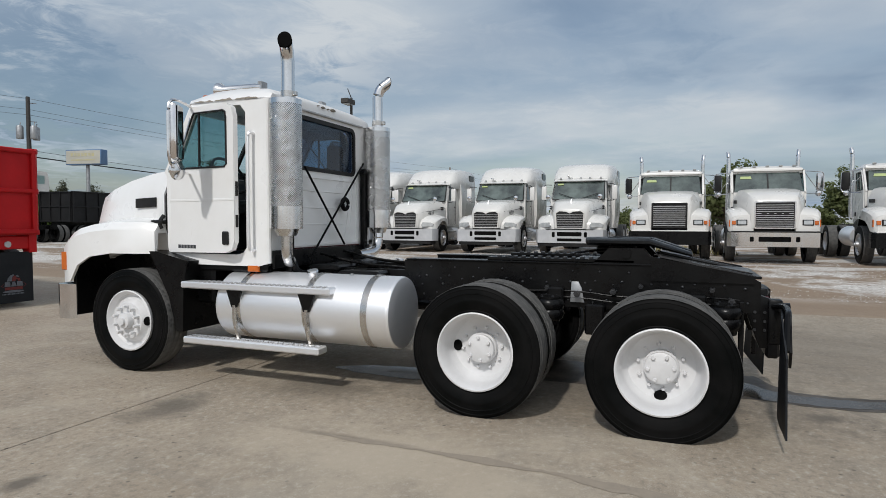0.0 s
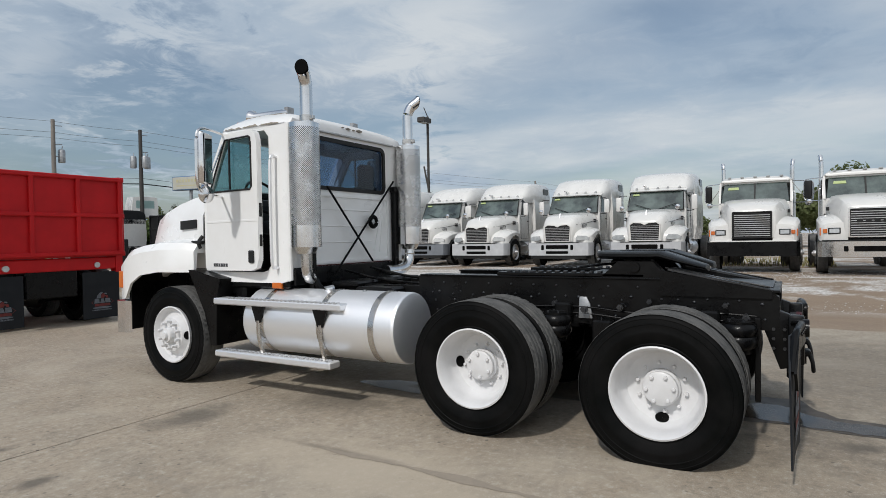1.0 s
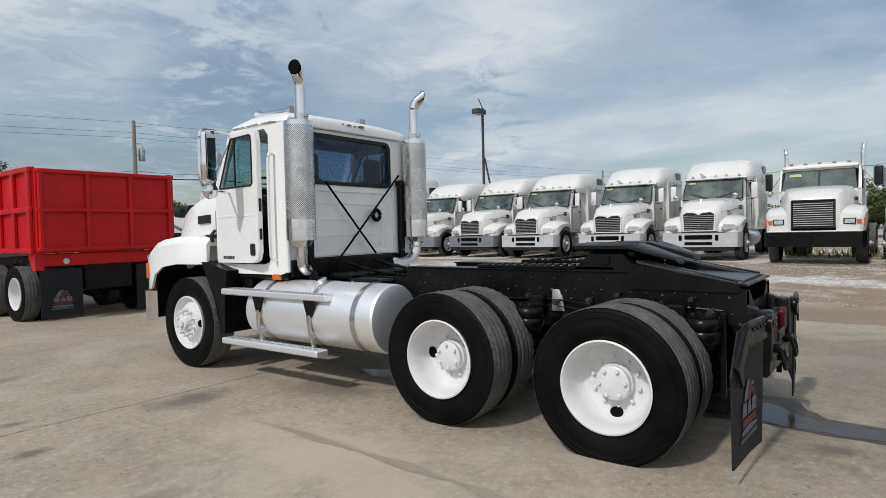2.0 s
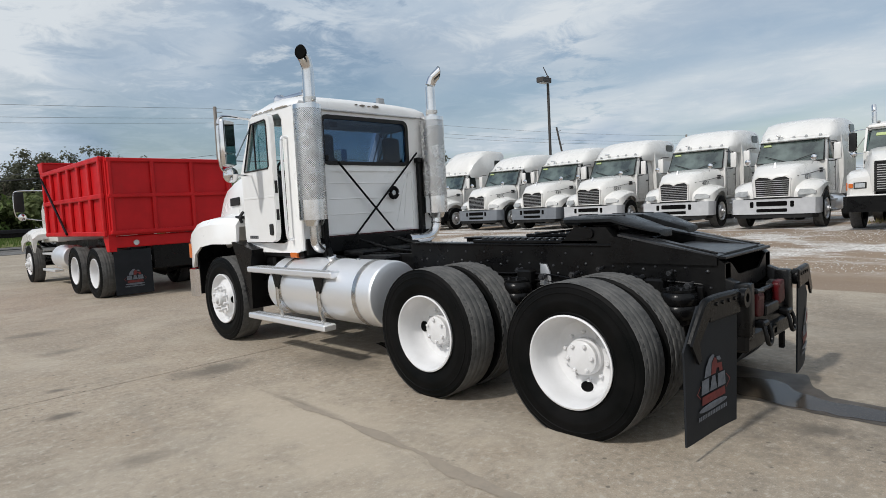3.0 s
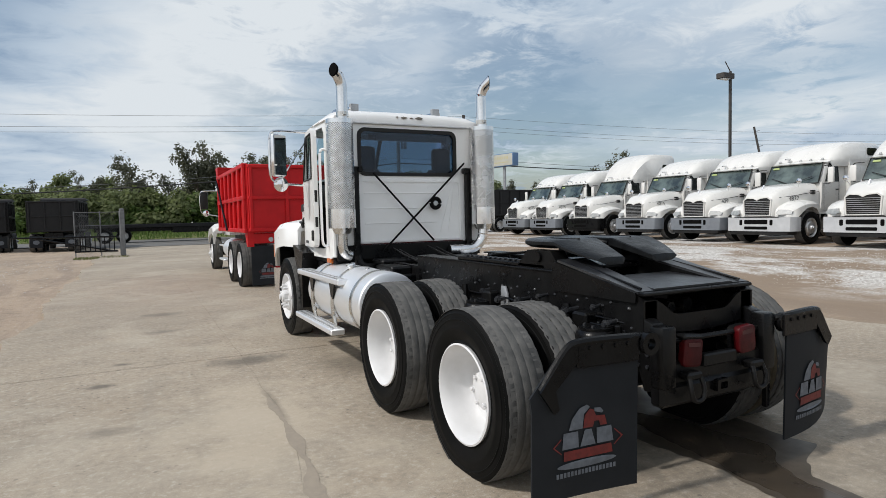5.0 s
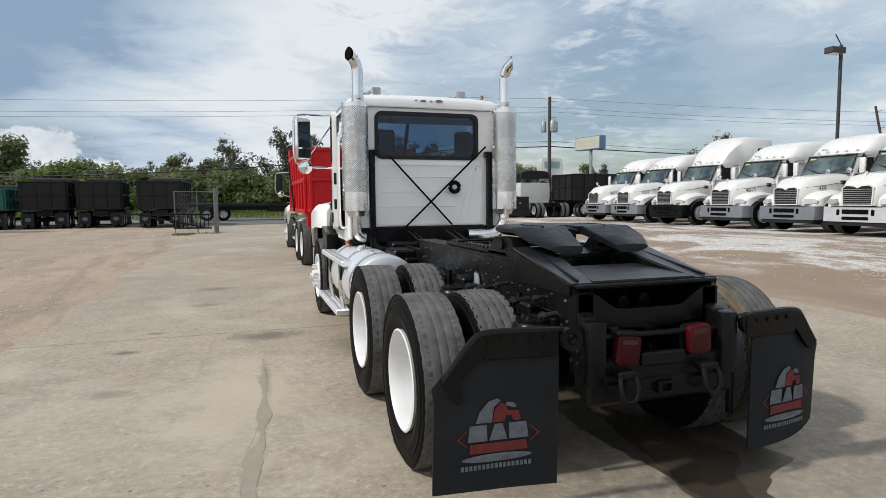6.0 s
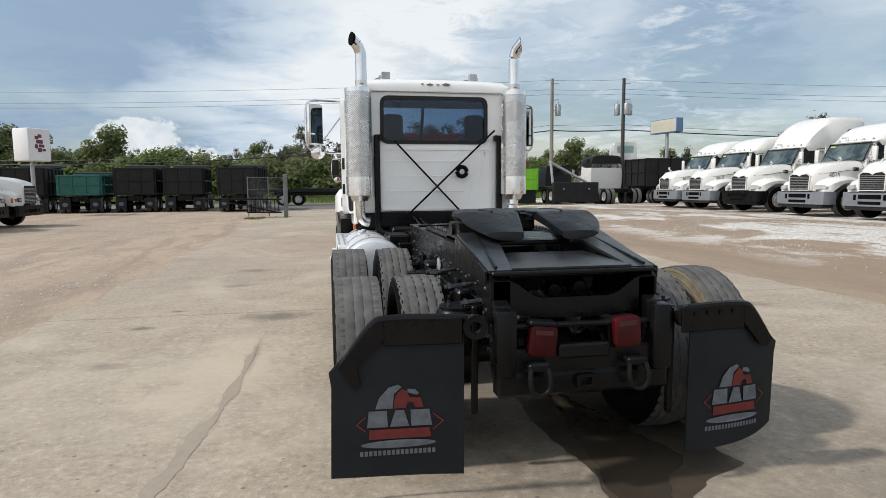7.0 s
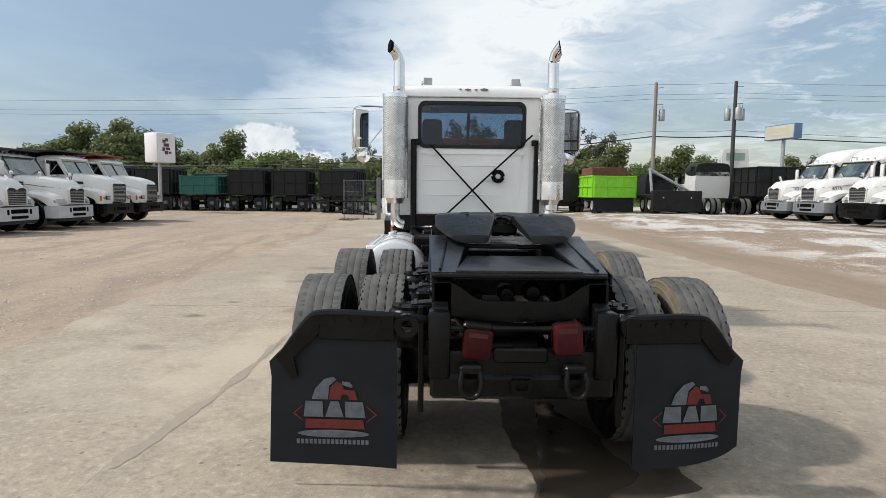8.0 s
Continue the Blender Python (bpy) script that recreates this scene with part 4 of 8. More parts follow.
        for i in range(18):
            for p, q, r_, t_ in ((lo_[i][1], lo_[i + 1][1], up_[i + 1][1], up_[i][1]), (up_[i][0], up_[i + 1][0], up_[i + 1][1], up_[i][1]), (lo_[i][0], lo_[i + 1][0], lo_[i + 1][1], lo_[i][1])):
                cp_.faces.new((p, q, r_, t_))
        part("flaked_paint", cp_, CRACK, r)
    # glazing
    ws = B()
    slab(ws, [(-0.92, 4.86, 2.07), (0.92, 4.86, 2.07), (0.86, 4.53, 2.66), (-0.86, 4.53, 2.66)], 0.006)
    part("windshield", ws, front_glass or WINDSHIELD, truck, "dark windshield" if front_glass else "clear windshield").visible_shadow = False
    piv = B()
    box(piv, -0.02, 0.02, 4.52, 4.56, 2.08, 2.66)
    for v in piv.verts:
        v.co.y += (2.66 - v.co.z) / 0.59 * 0.33
    part("windshield_divider", piv, PLASTIC, truck)
    rw = B()
    box(rw, -0.634, 0.614, Y0 + 0.018, Y0 + 0.024, 2.126, 2.634)
    rwo = part("rear_window", rw, REAR_GLASS, truck, "tinted rear window glass")
    rwo.visible_shadow = False
    seal = B()
    ring(seal, rounded(-0.672, 0.650, 2.095, 2.665, 0.09), rounded(-0.628, 0.606, 2.138, 2.622, 0.06), "y", Y0 - 0.012, Y0 + 0.01)
    part("window_seal", seal, PLASTIC, rwo, "black rubber window seal")
    lb_ = B()
    box(lb_, -0.52, -0.42, Y0 + 0.026, Y0 + 0.029, 2.53, 2.59)
    part("inspection_label", lb_, CAB_TRIM, rwo, "small grey label on the glass")
    # back panel: shallow ribs
    bp = B()
    ring(bp, rounded(-0.68, 0.70, 1.30, 2.05, 0.04), rounded(-0.655, 0.675, 1.325, 2.025, 0.03), "y", Y0 - 0.012, Y0 + 0.004)
    panel = part("back_panel", bp, paint, truck)
    for z in (1.52, 1.70, 1.88):
        rb_ = B()
        box(rb_, -0.60, 0.36, Y0 - 0.006, Y0 + 0.004, z, z + 0.014, 0.003)
        part("panel_rib", rb_, paint, panel)
    for k in (0, 1):
        rb_ = B()
        prism(rb_, [(0.40 + 0.11 * k, 1.40), (0.44 + 0.11 * k, 1.40), (0.62 + 0.03 * k, 2.0), (0.58 + 0.03 * k, 2.0)], "y", Y0 - 0.007, Y0 + 0.004)
        part("panel_rib", rb_, paint, panel)
    # doors, one of them standing ajar
    for s in (-1, 1):
        swing = door_open if s < 0 else 0.0
        d = B()
        prof = [(4.79, 1.24), (3.99, 1.25), (3.90, 1.28), (3.86, 1.37), (3.86, 2.56), (3.885, 2.65), (3.95, 2.69), (4.44, 2.69), (4.47, 2.66), (4.77, 2.06)]
        win = [(4.70, 2.09), (4.20, 2.086), (3.98, 2.085), (3.955, 2.11), (3.955, 2.56), (3.965, 2.61), (3.99, 2.625), (4.40, 2.625), (4.42, 2.60), (4.70, 2.10)]
        rows = []
        for x in (0.0, 0.055):
            rows.append([d.verts.new((s * x, y - 4.79, z)) for y, z in prof])
            rows.append([d.verts.new((s * x, y - 4.79, z)) for y, z in win])
        o0, i0, o1, i1 = rows
        n = len(prof)
        for i in range(n):
            j = (i + 1) % n
            d.faces.new((o0[i], o0[j], o1[j], o1[i])), d.faces.new((i0[i], i0[j], i1[j], i1[i]))
            d.faces.new((o0[i], o0[j], i0[j], i0[i])), d.faces.new((o1[i], o1[j], i1[j], i1[i]))
        # pressed lines on the lower door
        box(d, s * 0.054, s * 0.0585, -0.92, -0.005, 1.755, 1.778, 0.002)
        door = part("door", d, paint, truck, "white cab door standing ajar" if swing else "", m=pose(s * 0.965, 4.79, 0, 0, 0, s * swing))
        g = B()
        slab(g, [(s * 0.03, -0.10, 2.095), (s * 0.03, -0.83, 2.095), (s * 0.03, -0.83, 2.62), (s * 0.03, -0.38, 2.62)], 0.004)
        wg = part("door_window", g, TEAL_GLASS, door, "greenish door window")
        wg.visible_shadow = False
        f = B()
        outer = [(0, y - 4.79, z) for y, z in win]
        rod(f, [(s * 0.058, p[1], p[2]) for p in outer] + [(s * 0.058, outer[0][1], outer[0][2])], 0.010, 6)
        box(f, s * 0.05, s * 0.064, -0.47, -0.45, 2.10, 2.62)
        part("window_trim", f, PLASTIC, door)
        h = B()
        box(h, s * 0.05, s * 0.075, -0.86, -0.77, 1.33, 1.46, 0.012)
        part("door_handle", h, PLASTIC, door, "black door latch")
        j = B()
        box(j, s * 0.005, s * 0.05, -0.937, -0.932, 1.35, 2.58, 0.002)
        part("door_edge", j, paint, door)
        lt = B()
        box(lt, s * 0.012, s * 0.045, -0.942, -0.936, 1.50, 1.62, 0.004)
        part("door_catch", lt, PLASTIC, door)
        lt2 = B()
        box(lt2, s * 0.012, s * 0.045, -0.942, -0.936, 1.80, 1.94, 0.004)
        part("door_lock", lt2, PLASTIC, door)
        nm = B()
        for k in range(6):
            box(nm, s * 0.055, s * 0.058, -0.16 - 0.045 * k, -0.125 - 0.045 * k, 1.285, 1.32)
        part("model_badge", nm, DECAL, door, "dark model lettering too small to read")
        gr = B()
        rod(gr, arc([(s * 1.0, 3.74, 2.40), (s * 1.07, 3.745, 2.42), (s * 1.08, 3.75, 2.30), (s * 1.08, 3.75, 1.40), (s * 1.07, 3.745, 1.27), (s * 1.0, 3.74, 1.28)]), 0.016, 8)
        part("grab_rail", gr, ALU, truck, "white metal grab rail")
        # mirrors
        mb = B()
        rod(mb, arc([(s * 0.97, 4.52, 2.70), (s * 1.30, 4.33, 2.69), (s * 1.50, 4.24, 2.68), (s * 1.56, 4.24, 2.62), (s * 1.56, 4.24, 2.36), (s * 1.56, 4.24, 2.12), (s * 1.50, 4.25, 2.05), (s * 1.30, 4.36, 2.03), (s * 1.04, 4.50, 2.03)]), 0.014, 8)
        rod(mb, [(s * 1.44, 4.27, 2.06), (s * 1.00, 4.50, 2.66)], 0.009, 6)
        if s > 0:
            bmesh.ops.translate(mb, vec=(-0.09, 0, 0), verts=mb.verts)
        mr = part("mirror", mb, CHROME, truck, "chrome mirror bracket")
        cx = s * 1.445
        turn = pose(cx - (0.09 if s > 0 else 0), 4.255, 0, 0, 0, -s * (30 if s < 0 else 20)) @ pose(-cx, -4.255, 0)
        mh = B()
        box(mh, s * 1.340, s * 1.550, 4.225, 4.30, 2.12, 2.64, 0.03, 2)
        bmesh.ops.transform(mh, matrix=turn, verts=mh.verts)
        part("mirror_housing", mh, CHROME if s < 0 else PLASTIC, mr, "mirror head")
        mg = B()
        box(mg, s * 1.355, s * 1.535, 4.219, 4.224, 2.27, 2.62, 0.0)
        bmesh.ops.transform(mg, matrix=turn, verts=mg.verts)
        part("mirror_glass", mg, MIRROR, mr)
        lg = B()
        box(lg, s * 1.355, s * 1.535, 4.219, 4.224, 2.14, 2.25, 0.0)
        bmesh.ops.transform(lg, matrix=turn, verts=lg.verts)
        part("lower_mirror_glass", lg, MIRROR, mr)
        cv = B()
        lathe(cv, [(0.0005, -0.03), (0.05, -0.022), (0.085, 0.0), (0.09, 0.02), (0.06, 0.06), (0.0005, 0.075)], 24, "y", at=(s * (1.42 if s < 0 else 1.33), 4.27, 2.03))
        part("convex_mirror", cv, CHROME, mr, "round convex spot mirror")
    # seats, steering wheel and trim
    for sx in (-0.50, 0.53):
        b = B()
        box(b, sx - 0.125, sx + 0.125, 3.72, 3.84, 2.14, 2.47, 0.055, 3), box(b, sx - 0.19, sx + 0.19, 3.73, 3.87, 1.75, 2.20, 0.06, 3)
        box(b, sx - 0.26, sx + 0.26, 3.75, 4.25, 1.62, 1.78, 0.05, 2)
        part("seat", b, SEAT, truck, "dark cloth seat")
    sw = B()
    loops = []
    for k in range(28):
        t = 2 * math.pi * k / 28
        c = Vector((-0.45 + 0.23 * math.cos(t), 4.52 + 0.12 * math.sin(t), 2.06 + 0.19 * math.sin(t)))
        loops.append(c)
    rod(sw, loops + [loops[0]], 0.016, 6, cap=False)
    rod(sw, [(-0.45, 4.52, 2.06), (-0.45, 4.72, 1.90)], 0.02, 6), rod(sw, [(-0.67, 4.52, 2.06), (-0.23, 4.52, 2.06)], 0.012, 6)
    part("steering_wheel", sw, PLASTIC, truck)
    dash = B()
    box(dash, -0.92, 0.92, 4.60, 4.85, 1.75, 2.04, 0.05, 2)
    part("dashboard", dash, CAB_TRIM, truck)


def hood_body(truck, paint):
    h = B()
    secs = []
    for y, wl_, zl, wm, zm, wt, zt in ((4.94, 0.86, 1.25, 0.955, 1.84, 0.82, 2.13), (5.3, 0.82, 1.25, 0.90, 1.80, 0.76, 2.10), (5.7, 0.76, 1.22, 0.82, 1.72, 0.68, 2.04),
                                       (6.05, 0.68, 1.15, 0.73, 1.62, 0.62, 1.95), (6.28, 0.60, 1.02, 0.64, 1.54, 0.56, 1.86), (6.37, 0.57, 0.98, 0.60, 1.46, 0.50, 1.74), (6.39, 0.54, 0.98, 0.56, 1.40, 0.46, 1.66)):
        secs.append(section(y, wl_, zl, wm, zm, wt, zt, 0.03))
    loft(h, secs)
    hood = part("hood", h, paint, truck)
    gap = B()
    loft(gap, [section(y, 0.85, 1.22, 0.94, 1.82, 0.80, 2.105, 0.03) for y in (4.83, 4.95)])
    part("cowl_seal", gap, PLASTIC, truck, "black rubber seal between hood and cab")
    for s in (-1, 1):
        lo = B()
        # side intake: set just proud of the hood's side
        slab(lo, [(s * 0.944, 5.06, 1.71), (s * 0.895, 5.40, 1.70), (s * 0.893, 5.40, 1.80), (s * 0.942, 5.06, 1.81)] if s > 0 else [(s * 0.942, 5.06, 1.81), (s * 0.893, 5.40, 1.80), (s * 0.895, 5.40, 1.70), (s * 0.944, 5.06, 1.71)], 0.012)
        part("hood_louver", lo, PLASTIC, hood, "black side air intake")
        f = B()
        # fender: an arched shell over the wheel, joined to the hood's flank
        loops = []
        for y, z_edge, z_top, w_out in ((4.95, 1.22, 1.56, 1.08), (5.1, 1.22, 1.58, 1.15), (5.45, 1.22, 1.58, 1.19), (5.75, 1.18, 1.55, 1.20), (5.95, 1.08, 1.51, 1.19), (6.10, 0.90, 1.46, 1.16), (6.24, 0.88, 1.38, 1.12), (6.33, 0.88, 1.28, 1.04)):
            loops.append([(s * 0.55, y, z_top + 0.03), (s * 0.85, y, z_top + 0.02), (s * (w_out - 0.06), y, z_top - 0.03), (s * w_out, y, z_top - 0.11), (s * w_out, y, z_edge),
                          (s * (w_out - 0.03), y, z_edge), (s * (w_out - 0.05), y, z_top - 0.13), (s * 0.55, y, z_top - 0.10)])
        loft(f, loops)
        part("fender", f, paint, truck)
        hk = B()
        rod(hk, arc([(s * 0.97, 4.93, 1.62), (s * 1.02, 4.95, 1.55), (s * 1.0, 4.93, 1.48)]), 0.02, 6)
        box(hk, s * 0.96, s * 1.03, 4.90, 5.06, 1.53, 1.57, 0.01, m=pose(0, 0, 0))
        part("hood_latch", hk, PLASTIC, truck, "black rubber hood latch")
        sh = B()
        # black sheet added for the dark inside the wheel arch
        prism(sh, [(5.0, 0.62), (6.2, 0.62), (6.2, 1.22), (5.9, 1.40), (5.0, 1.42)], "x", s * 0.56, s * 0.60)
        # black sheet added behind the bumper to close the view through
        box(sh, s * 0.40, s * 1.08, 6.10, 6.15, 0.52, 1.20)
        # splash shield behind the wheel
        prism(sh, [(4.86, 1.25), (4.95, 1.25), (4.70, 0.80), (4.60, 0.45), (4.52, 0.45), (4.50, 0.95), (4.44, 1.16)], "x", s * 0.62, s * 1.15)
        part("splash_shield", sh, BLACK, truck, "black splash shield")
        ml = B()
        box(ml, s * 1.115, s * 1.142, 6.18, 6.26, 1.02, 1.22, 0.006)
        part("turn_lamp", ml, AMBER, truck, "amber corner lamp")


def stack(truck, s, guard_mesh):
    x, y = s * 0.935, 3.415
    p = B()
    bx = -0.895 if s < 0 else 0.935
    ex, ey = (-0.98, -0.42) if s < 0 else (0.50, -0.85)
    pts = [Vector((bx, y, 2.66)), Vector((bx, y, 3.04))] + [Vector((bx + ex * 0.23 * (1 - math.cos(a)), y + ey * 0.23 * (1 - math.cos(a)), 3.07 + 0.22 * math.sin(a))) for a in [radians(6.5 * i) for i in range(10)]]
    d = (pts[-1] - pts[-2]).normalized()
    # the tip is cut off upright, so that its mouth is an oval that faces outwards
    cut = Vector((ex, ey, 0.12)).normalized() if s < 0 else Vector((0.94, -0.30, 0.14)).normalized()
    u = d.cross(Vector((0, 1, 0))).normalized()
    v = d.cross(u).normalized()

    def mouth(radius, inset):
        out = []
        for k in range(20):
            q = pts[-1] + radius * (math.cos(2 * math.pi * k / 20) * u + math.sin(2 * math.pi * k / 20) * v)
            out.append(q + d * ((pts[-1] - q).dot(cut) / d.dot(cut) - inset))
        return out
    rod(p, pts[:-3], 0.064, 20, cap=False)
    ring0 = [pts[-4] + 0.064 * (math.cos(2 * math.pi * k / 20) * u + math.sin(2 * math.pi * k / 20) * v) for k in range(20)]
    loft(p, [ring0, mouth(0.066, 0.0), mouth(0.060, 0.001)], False, False)
    pipe = part("stack_pipe", p, CHROME, truck, "chrome exhaust stack with a curved tip")
    e = B()
    loft(e, [mouth(0.0675, -0.003), mouth(0.0675, 0.02 if s < 0 else 0.002), mouth(0.066, 0.03 if s < 0 else 0.004)], True, False)
    part("stack_opening", e, SOOT_AND_HOLES, pipe, "sooty stack opening")
    c = B()
    rod(c, [(bx, y, 2.745), (bx, y, 2.80)], 0.070, 20)
    box(c, bx - 0.02, bx + 0.02, y - 0.10, y - 0.06, 2.755, 2.795, 0.004)
    part("stack_clamp", c, STEEL, pipe)
    m = B()
    rod(m, [(x, y, 1.42), (x, y, 1.50), (x, y, 2.64), (x, y, 2.70)], [0.09, 0.125, 0.125, 0.07], 28)
    part("muffler", m, STEEL, truck, "stained steel muffler")
    hg = part("heat_guard", guard_mesh, None, truck, "perforated chrome heat guard", m=pose(x, y, 0, 0, 0, 0 if s < 0 else -50))
    for z0, z1 in ((1.485, 1.70), (2.665, 2.712)):
        sv = B()
        rows = []
        for q in range(3):
            zz = z0 + (z1 - z0) * q / 2
            rows.append([(0.1545 * (1 + 0.012 * noise.noise(Vector((3 * math.cos(a), 3 * math.sin(a), zz * 9)))) * math.cos(a), 0.1545 * (1 + 0.012 * noise.noise(Vector((4 * math.cos(a), 4 * math.sin(a), zz * 7 + 3)))) * math.sin(a), zz) for a in [radians(100 + 300 * k / 40) for k in range(41)]])
        loft(sv, rows, closed=False)
        part("guard_band", sv, CHROME, hg, "dented plain chrome band")
    el = B()
    if s < 0:
        bend = [(x, y, 1.50), (x, y, 1.38), (x, y, 1.27), (x + 0.01, y, 1.21), (x + 0.05, y + 0.02, 1.175), (x + 0.10, y + 0.03, 1.165)]
    else:
        bend = [(x, y, 1.50), (x, y, 1.40), (x - 0.02, y, 1.28), (x - 0.12, y, 1.19), (x - 0.28, y, 1.17), (x - 0.48, y + 0.02, 1.17)]
    rod(el, arc(bend), 0.056 if s < 0 else 0.064, 16)
    part("exhaust_elbow", el, STEEL if s < 0 else CHROME, truck, "stained steel exhaust elbow" if s < 0 else "chrome exhaust elbow")


def guard():
    bm = B()
    uv = bm.loops.layers.uv.new("UVMap")
    r, a0, a1, n = 0.152, radians(100), radians(400), 48
    rows = []
    for rr in (r, r - 0.004):
        for z in (1.50, 2.705):
            rows.append([bm.verts.new((rr * math.cos(a0 + (a1 - a0) * k / n), rr * math.sin(a0 + (a1 - a0) * k / n), z)) for k in range(n + 1)])
    for (lo, hi) in ((rows[0], rows[1]), (rows[2], rows[3])):
        for k in range(n):
            f = bm.faces.new((lo[k], lo[k + 1], hi[k + 1], hi[k]))
            for lp, (u, v) in zip(f.loops, ((k, 0), (k + 1, 0), (k + 1, 1), (k, 1))):
                lp[uv].uv = (u * (a1 - a0) / n * r, v * 1.205)
    for lo, hi in ((rows[1], rows[3]), (rows[0], rows[2])):
        for k in range(n):
            bm.faces.new((lo[k], lo[k + 1], hi[k + 1], hi[k]))
    return finish(bm, "heat_guard", GUARD)


GUARD_MESH = guard()


# ---- mud flaps with the dealer's printed mark, drawn as plain shapes ----
def flap_mark(flap, cx, z, y, k=1.0, at=None):
    def plate(name, shapes, mat, label=""):
        for pts in shapes:
            bm = B()
            vs = [bm.verts.new(at(cx + k * px, z + k * pz) if at else (cx + k * px, y, z + k * pz)) for px, pz in pts]
            bm.faces.new(vs)
            part(name, bm, mat, flap, label, smooth=0)
    plate("mark_block", [[(-0.165, 0.02), (-0.155, 0.11), (-0.06, 0.11), (-0.055, 0.02)], [(-0.045, 0.02), (-0.015, 0.11), (0.03, 0.11), (0.058, 0.02)], [(0.068, 0.02), (0.065, 0.11), (0.165, 0.11), (0.18, 0.02)]], LETTER_GREY, "grey printed block")
    plate("mark_bar", [[(-0.155, -0.045), (-0.155, 0.008), (0.165, 0.008), (0.175, -0.045)]], LETTER_RED, "red printed bar")
    plate("mark_ellipse", [[(0.20 * math.cos(t), -0.075 + 0.022 * math.sin(t)) for t in [2 * math.pi * i / 24 for i in range(24)]]], LETTER_GREY, "grey printed ellipse")
    plate("mark_letter_bar", [[(-0.205 + 0.024 * i, -0.135), (-0.205 + 0.024 * i, -0.108), (-0.188 + 0.024 * i, -0.108), (-0.188 + 0.024 * i, -0.135)] for i in range(17)], LETTER_GREY, "small grey printed bar")
    plate("mark_diamond", [[(-0.225, 0.04), (-0.17, 0.085), (-0.17, 0.078), (-0.214, 0.04), (-0.17, 0.002), (-0.17, -0.005)],
                           [(0.245, 0.04), (0.185, 0.09), (0.185, 0.083), (0.233, 0.04), (0.185, -0.001), (0.185, -0.008)]], LETTER_RED)
    plate("mark_shape", [[(-0.12, 0.12), (-0.10, 0.18), (-0.05, 0.235), (0.0, 0.25), (0.02, 0.235), (-0.02, 0.20), (-0.03, 0.12)], [(0.05, 0.205), (0.05, 0.225), (0.09, 0.222), (0.11, 0.20), (0.10, 0.19)]], LETTER_GREY)
    plate("mark_picture", [[(-0.025, 0.12), (-0.015, 0.19), (0.02, 0.225), (0.045, 0.215), (0.06, 0.18), (0.12, 0.175), (0.135, 0.12), (0.09, 0.12), (0.08, 0.15), (0.05, 0.15), (0.04, 0.12)]], LETTER_RED, "red printed picture")


def rear_flap(truck, s, bend=0.0, fore=0.0):
    bm = B()
    x_out, x_in = (1.325, 0.65) if s < 0 else (1.23, 0.585)
    outline = [(x_out, 0.66), (1.22, 0.74), (1.10, 0.88), (x_in + 0.02, 0.90), (x_in, 0.60), (x_in + 0.01, 0.12), (0.99, 0.125), (x_out, 0.15)]
    nx, nz = 10, 10
    rows = []
    for t in (-0.006, 0.006):
        grid = []
        for j in range(nz + 1):
            low = 0.105 if s < 0 else 0.12
            z = low + (0.90 - low) * j / nz
            xo = x_out if z < 0.66 else x_out - (z - 0.66) / 0.24 * 0.22
            xo = xo - (0.02 * (j / nz) if z < 0.66 else 0)
            line = []
            for i in range(nx + 1):
                x = x_in + (xo - x_in) * i / nx
                y = -0.86 + t + 0.015 * math.sin(3.1 * i / nx + 1.0) * (1 - j / nz) + 1.3 * bend * ((i / nx) ** 2) * (1 - 0.4 * j / nz)
                line.append(bm.verts.new((s * (x - (bend * 0.4 * (i / nx) ** 2)), y + fore * (0.5 + 0.9 * i / nx), z + (0.02 * (i / nx) + (0.07 * (i / nx) ** 4 if s > 0 else 0)) * (1 - j / nz))))
            grid.append(line)
        rows.append(grid)
    for g in rows:
        for j in range(nz):
            for i in range(nx):
                bm.faces.new((g[j][i], g[j][i + 1], g[j + 1][i + 1], g[j + 1][i]))
    a, b = rows
    rim = [(j, 0) for j in range(nz + 1)] + [(nz, i) for i in range(1, nx + 1)] + [(j, nx) for j in range(nz - 1, -1, -1)] + [(0, i) for i in range(nx - 1, 0, -1)]
    for (j, i), (j2, i2) in zip(rim, rim[1:] + rim[:1]):
        bm.faces.new((a[j][i], a[j2][i2], b[j2][i2], b[j][i]))
    flap = part("mud_flap", bm, FLAP, truck, "black rubber mud flap with a printed dealer mark")
    def on_flap(px, pz):
        f, h = (abs(px) - x_in) / (x_out - x_in), (pz - 0.13) / 0.77
        return (s * (abs(px) - bend * 0.4 * f * f), -0.870 + fore * (0.5 + 0.9 * f) + 0.015 * math.sin(3.1 * f + 1.0) * (1 - h) + 1.3 * bend * f * f * (1 - 0.4 * h) - 0.004, pz)
    flap_mark(flap, s * (0.985 if s < 0 else 0.895), 0.36, 0, 0.95, on_flap)
    br = B()
    o = 0.0 if s < 0 else -0.14
    rod(br, arc([(s * 0.50, -0.80, 0.90), (s * (0.66 + o), -0.87, 0.93), (s * (1.06 + o), -0.87, 0.94), (s * (1.12 + o), -0.86, 0.90), (s * ((1.26 if s < 0 else 1.22) + o), -0.855, 0.70 if s < 0 else 0.76)]), 0.022, 8)
    box(br, s * (0.66 + o), s * (1.06 + o), -0.885, -0.868, 0.80, 0.94, 0.006)
    leg = ((1.05, 0.93), (1.12, 0.90), (1.28, 0.70), (1.20, 0.58), (1.17, 0.60), (1.19, 0.70), (1.05, 0.84)) if s < 0 else ((1.05, 0.93), (1.12, 0.90), (1.25, 0.73), (1.21, 0.68), (1.17, 0.70), (1.05, 0.84))
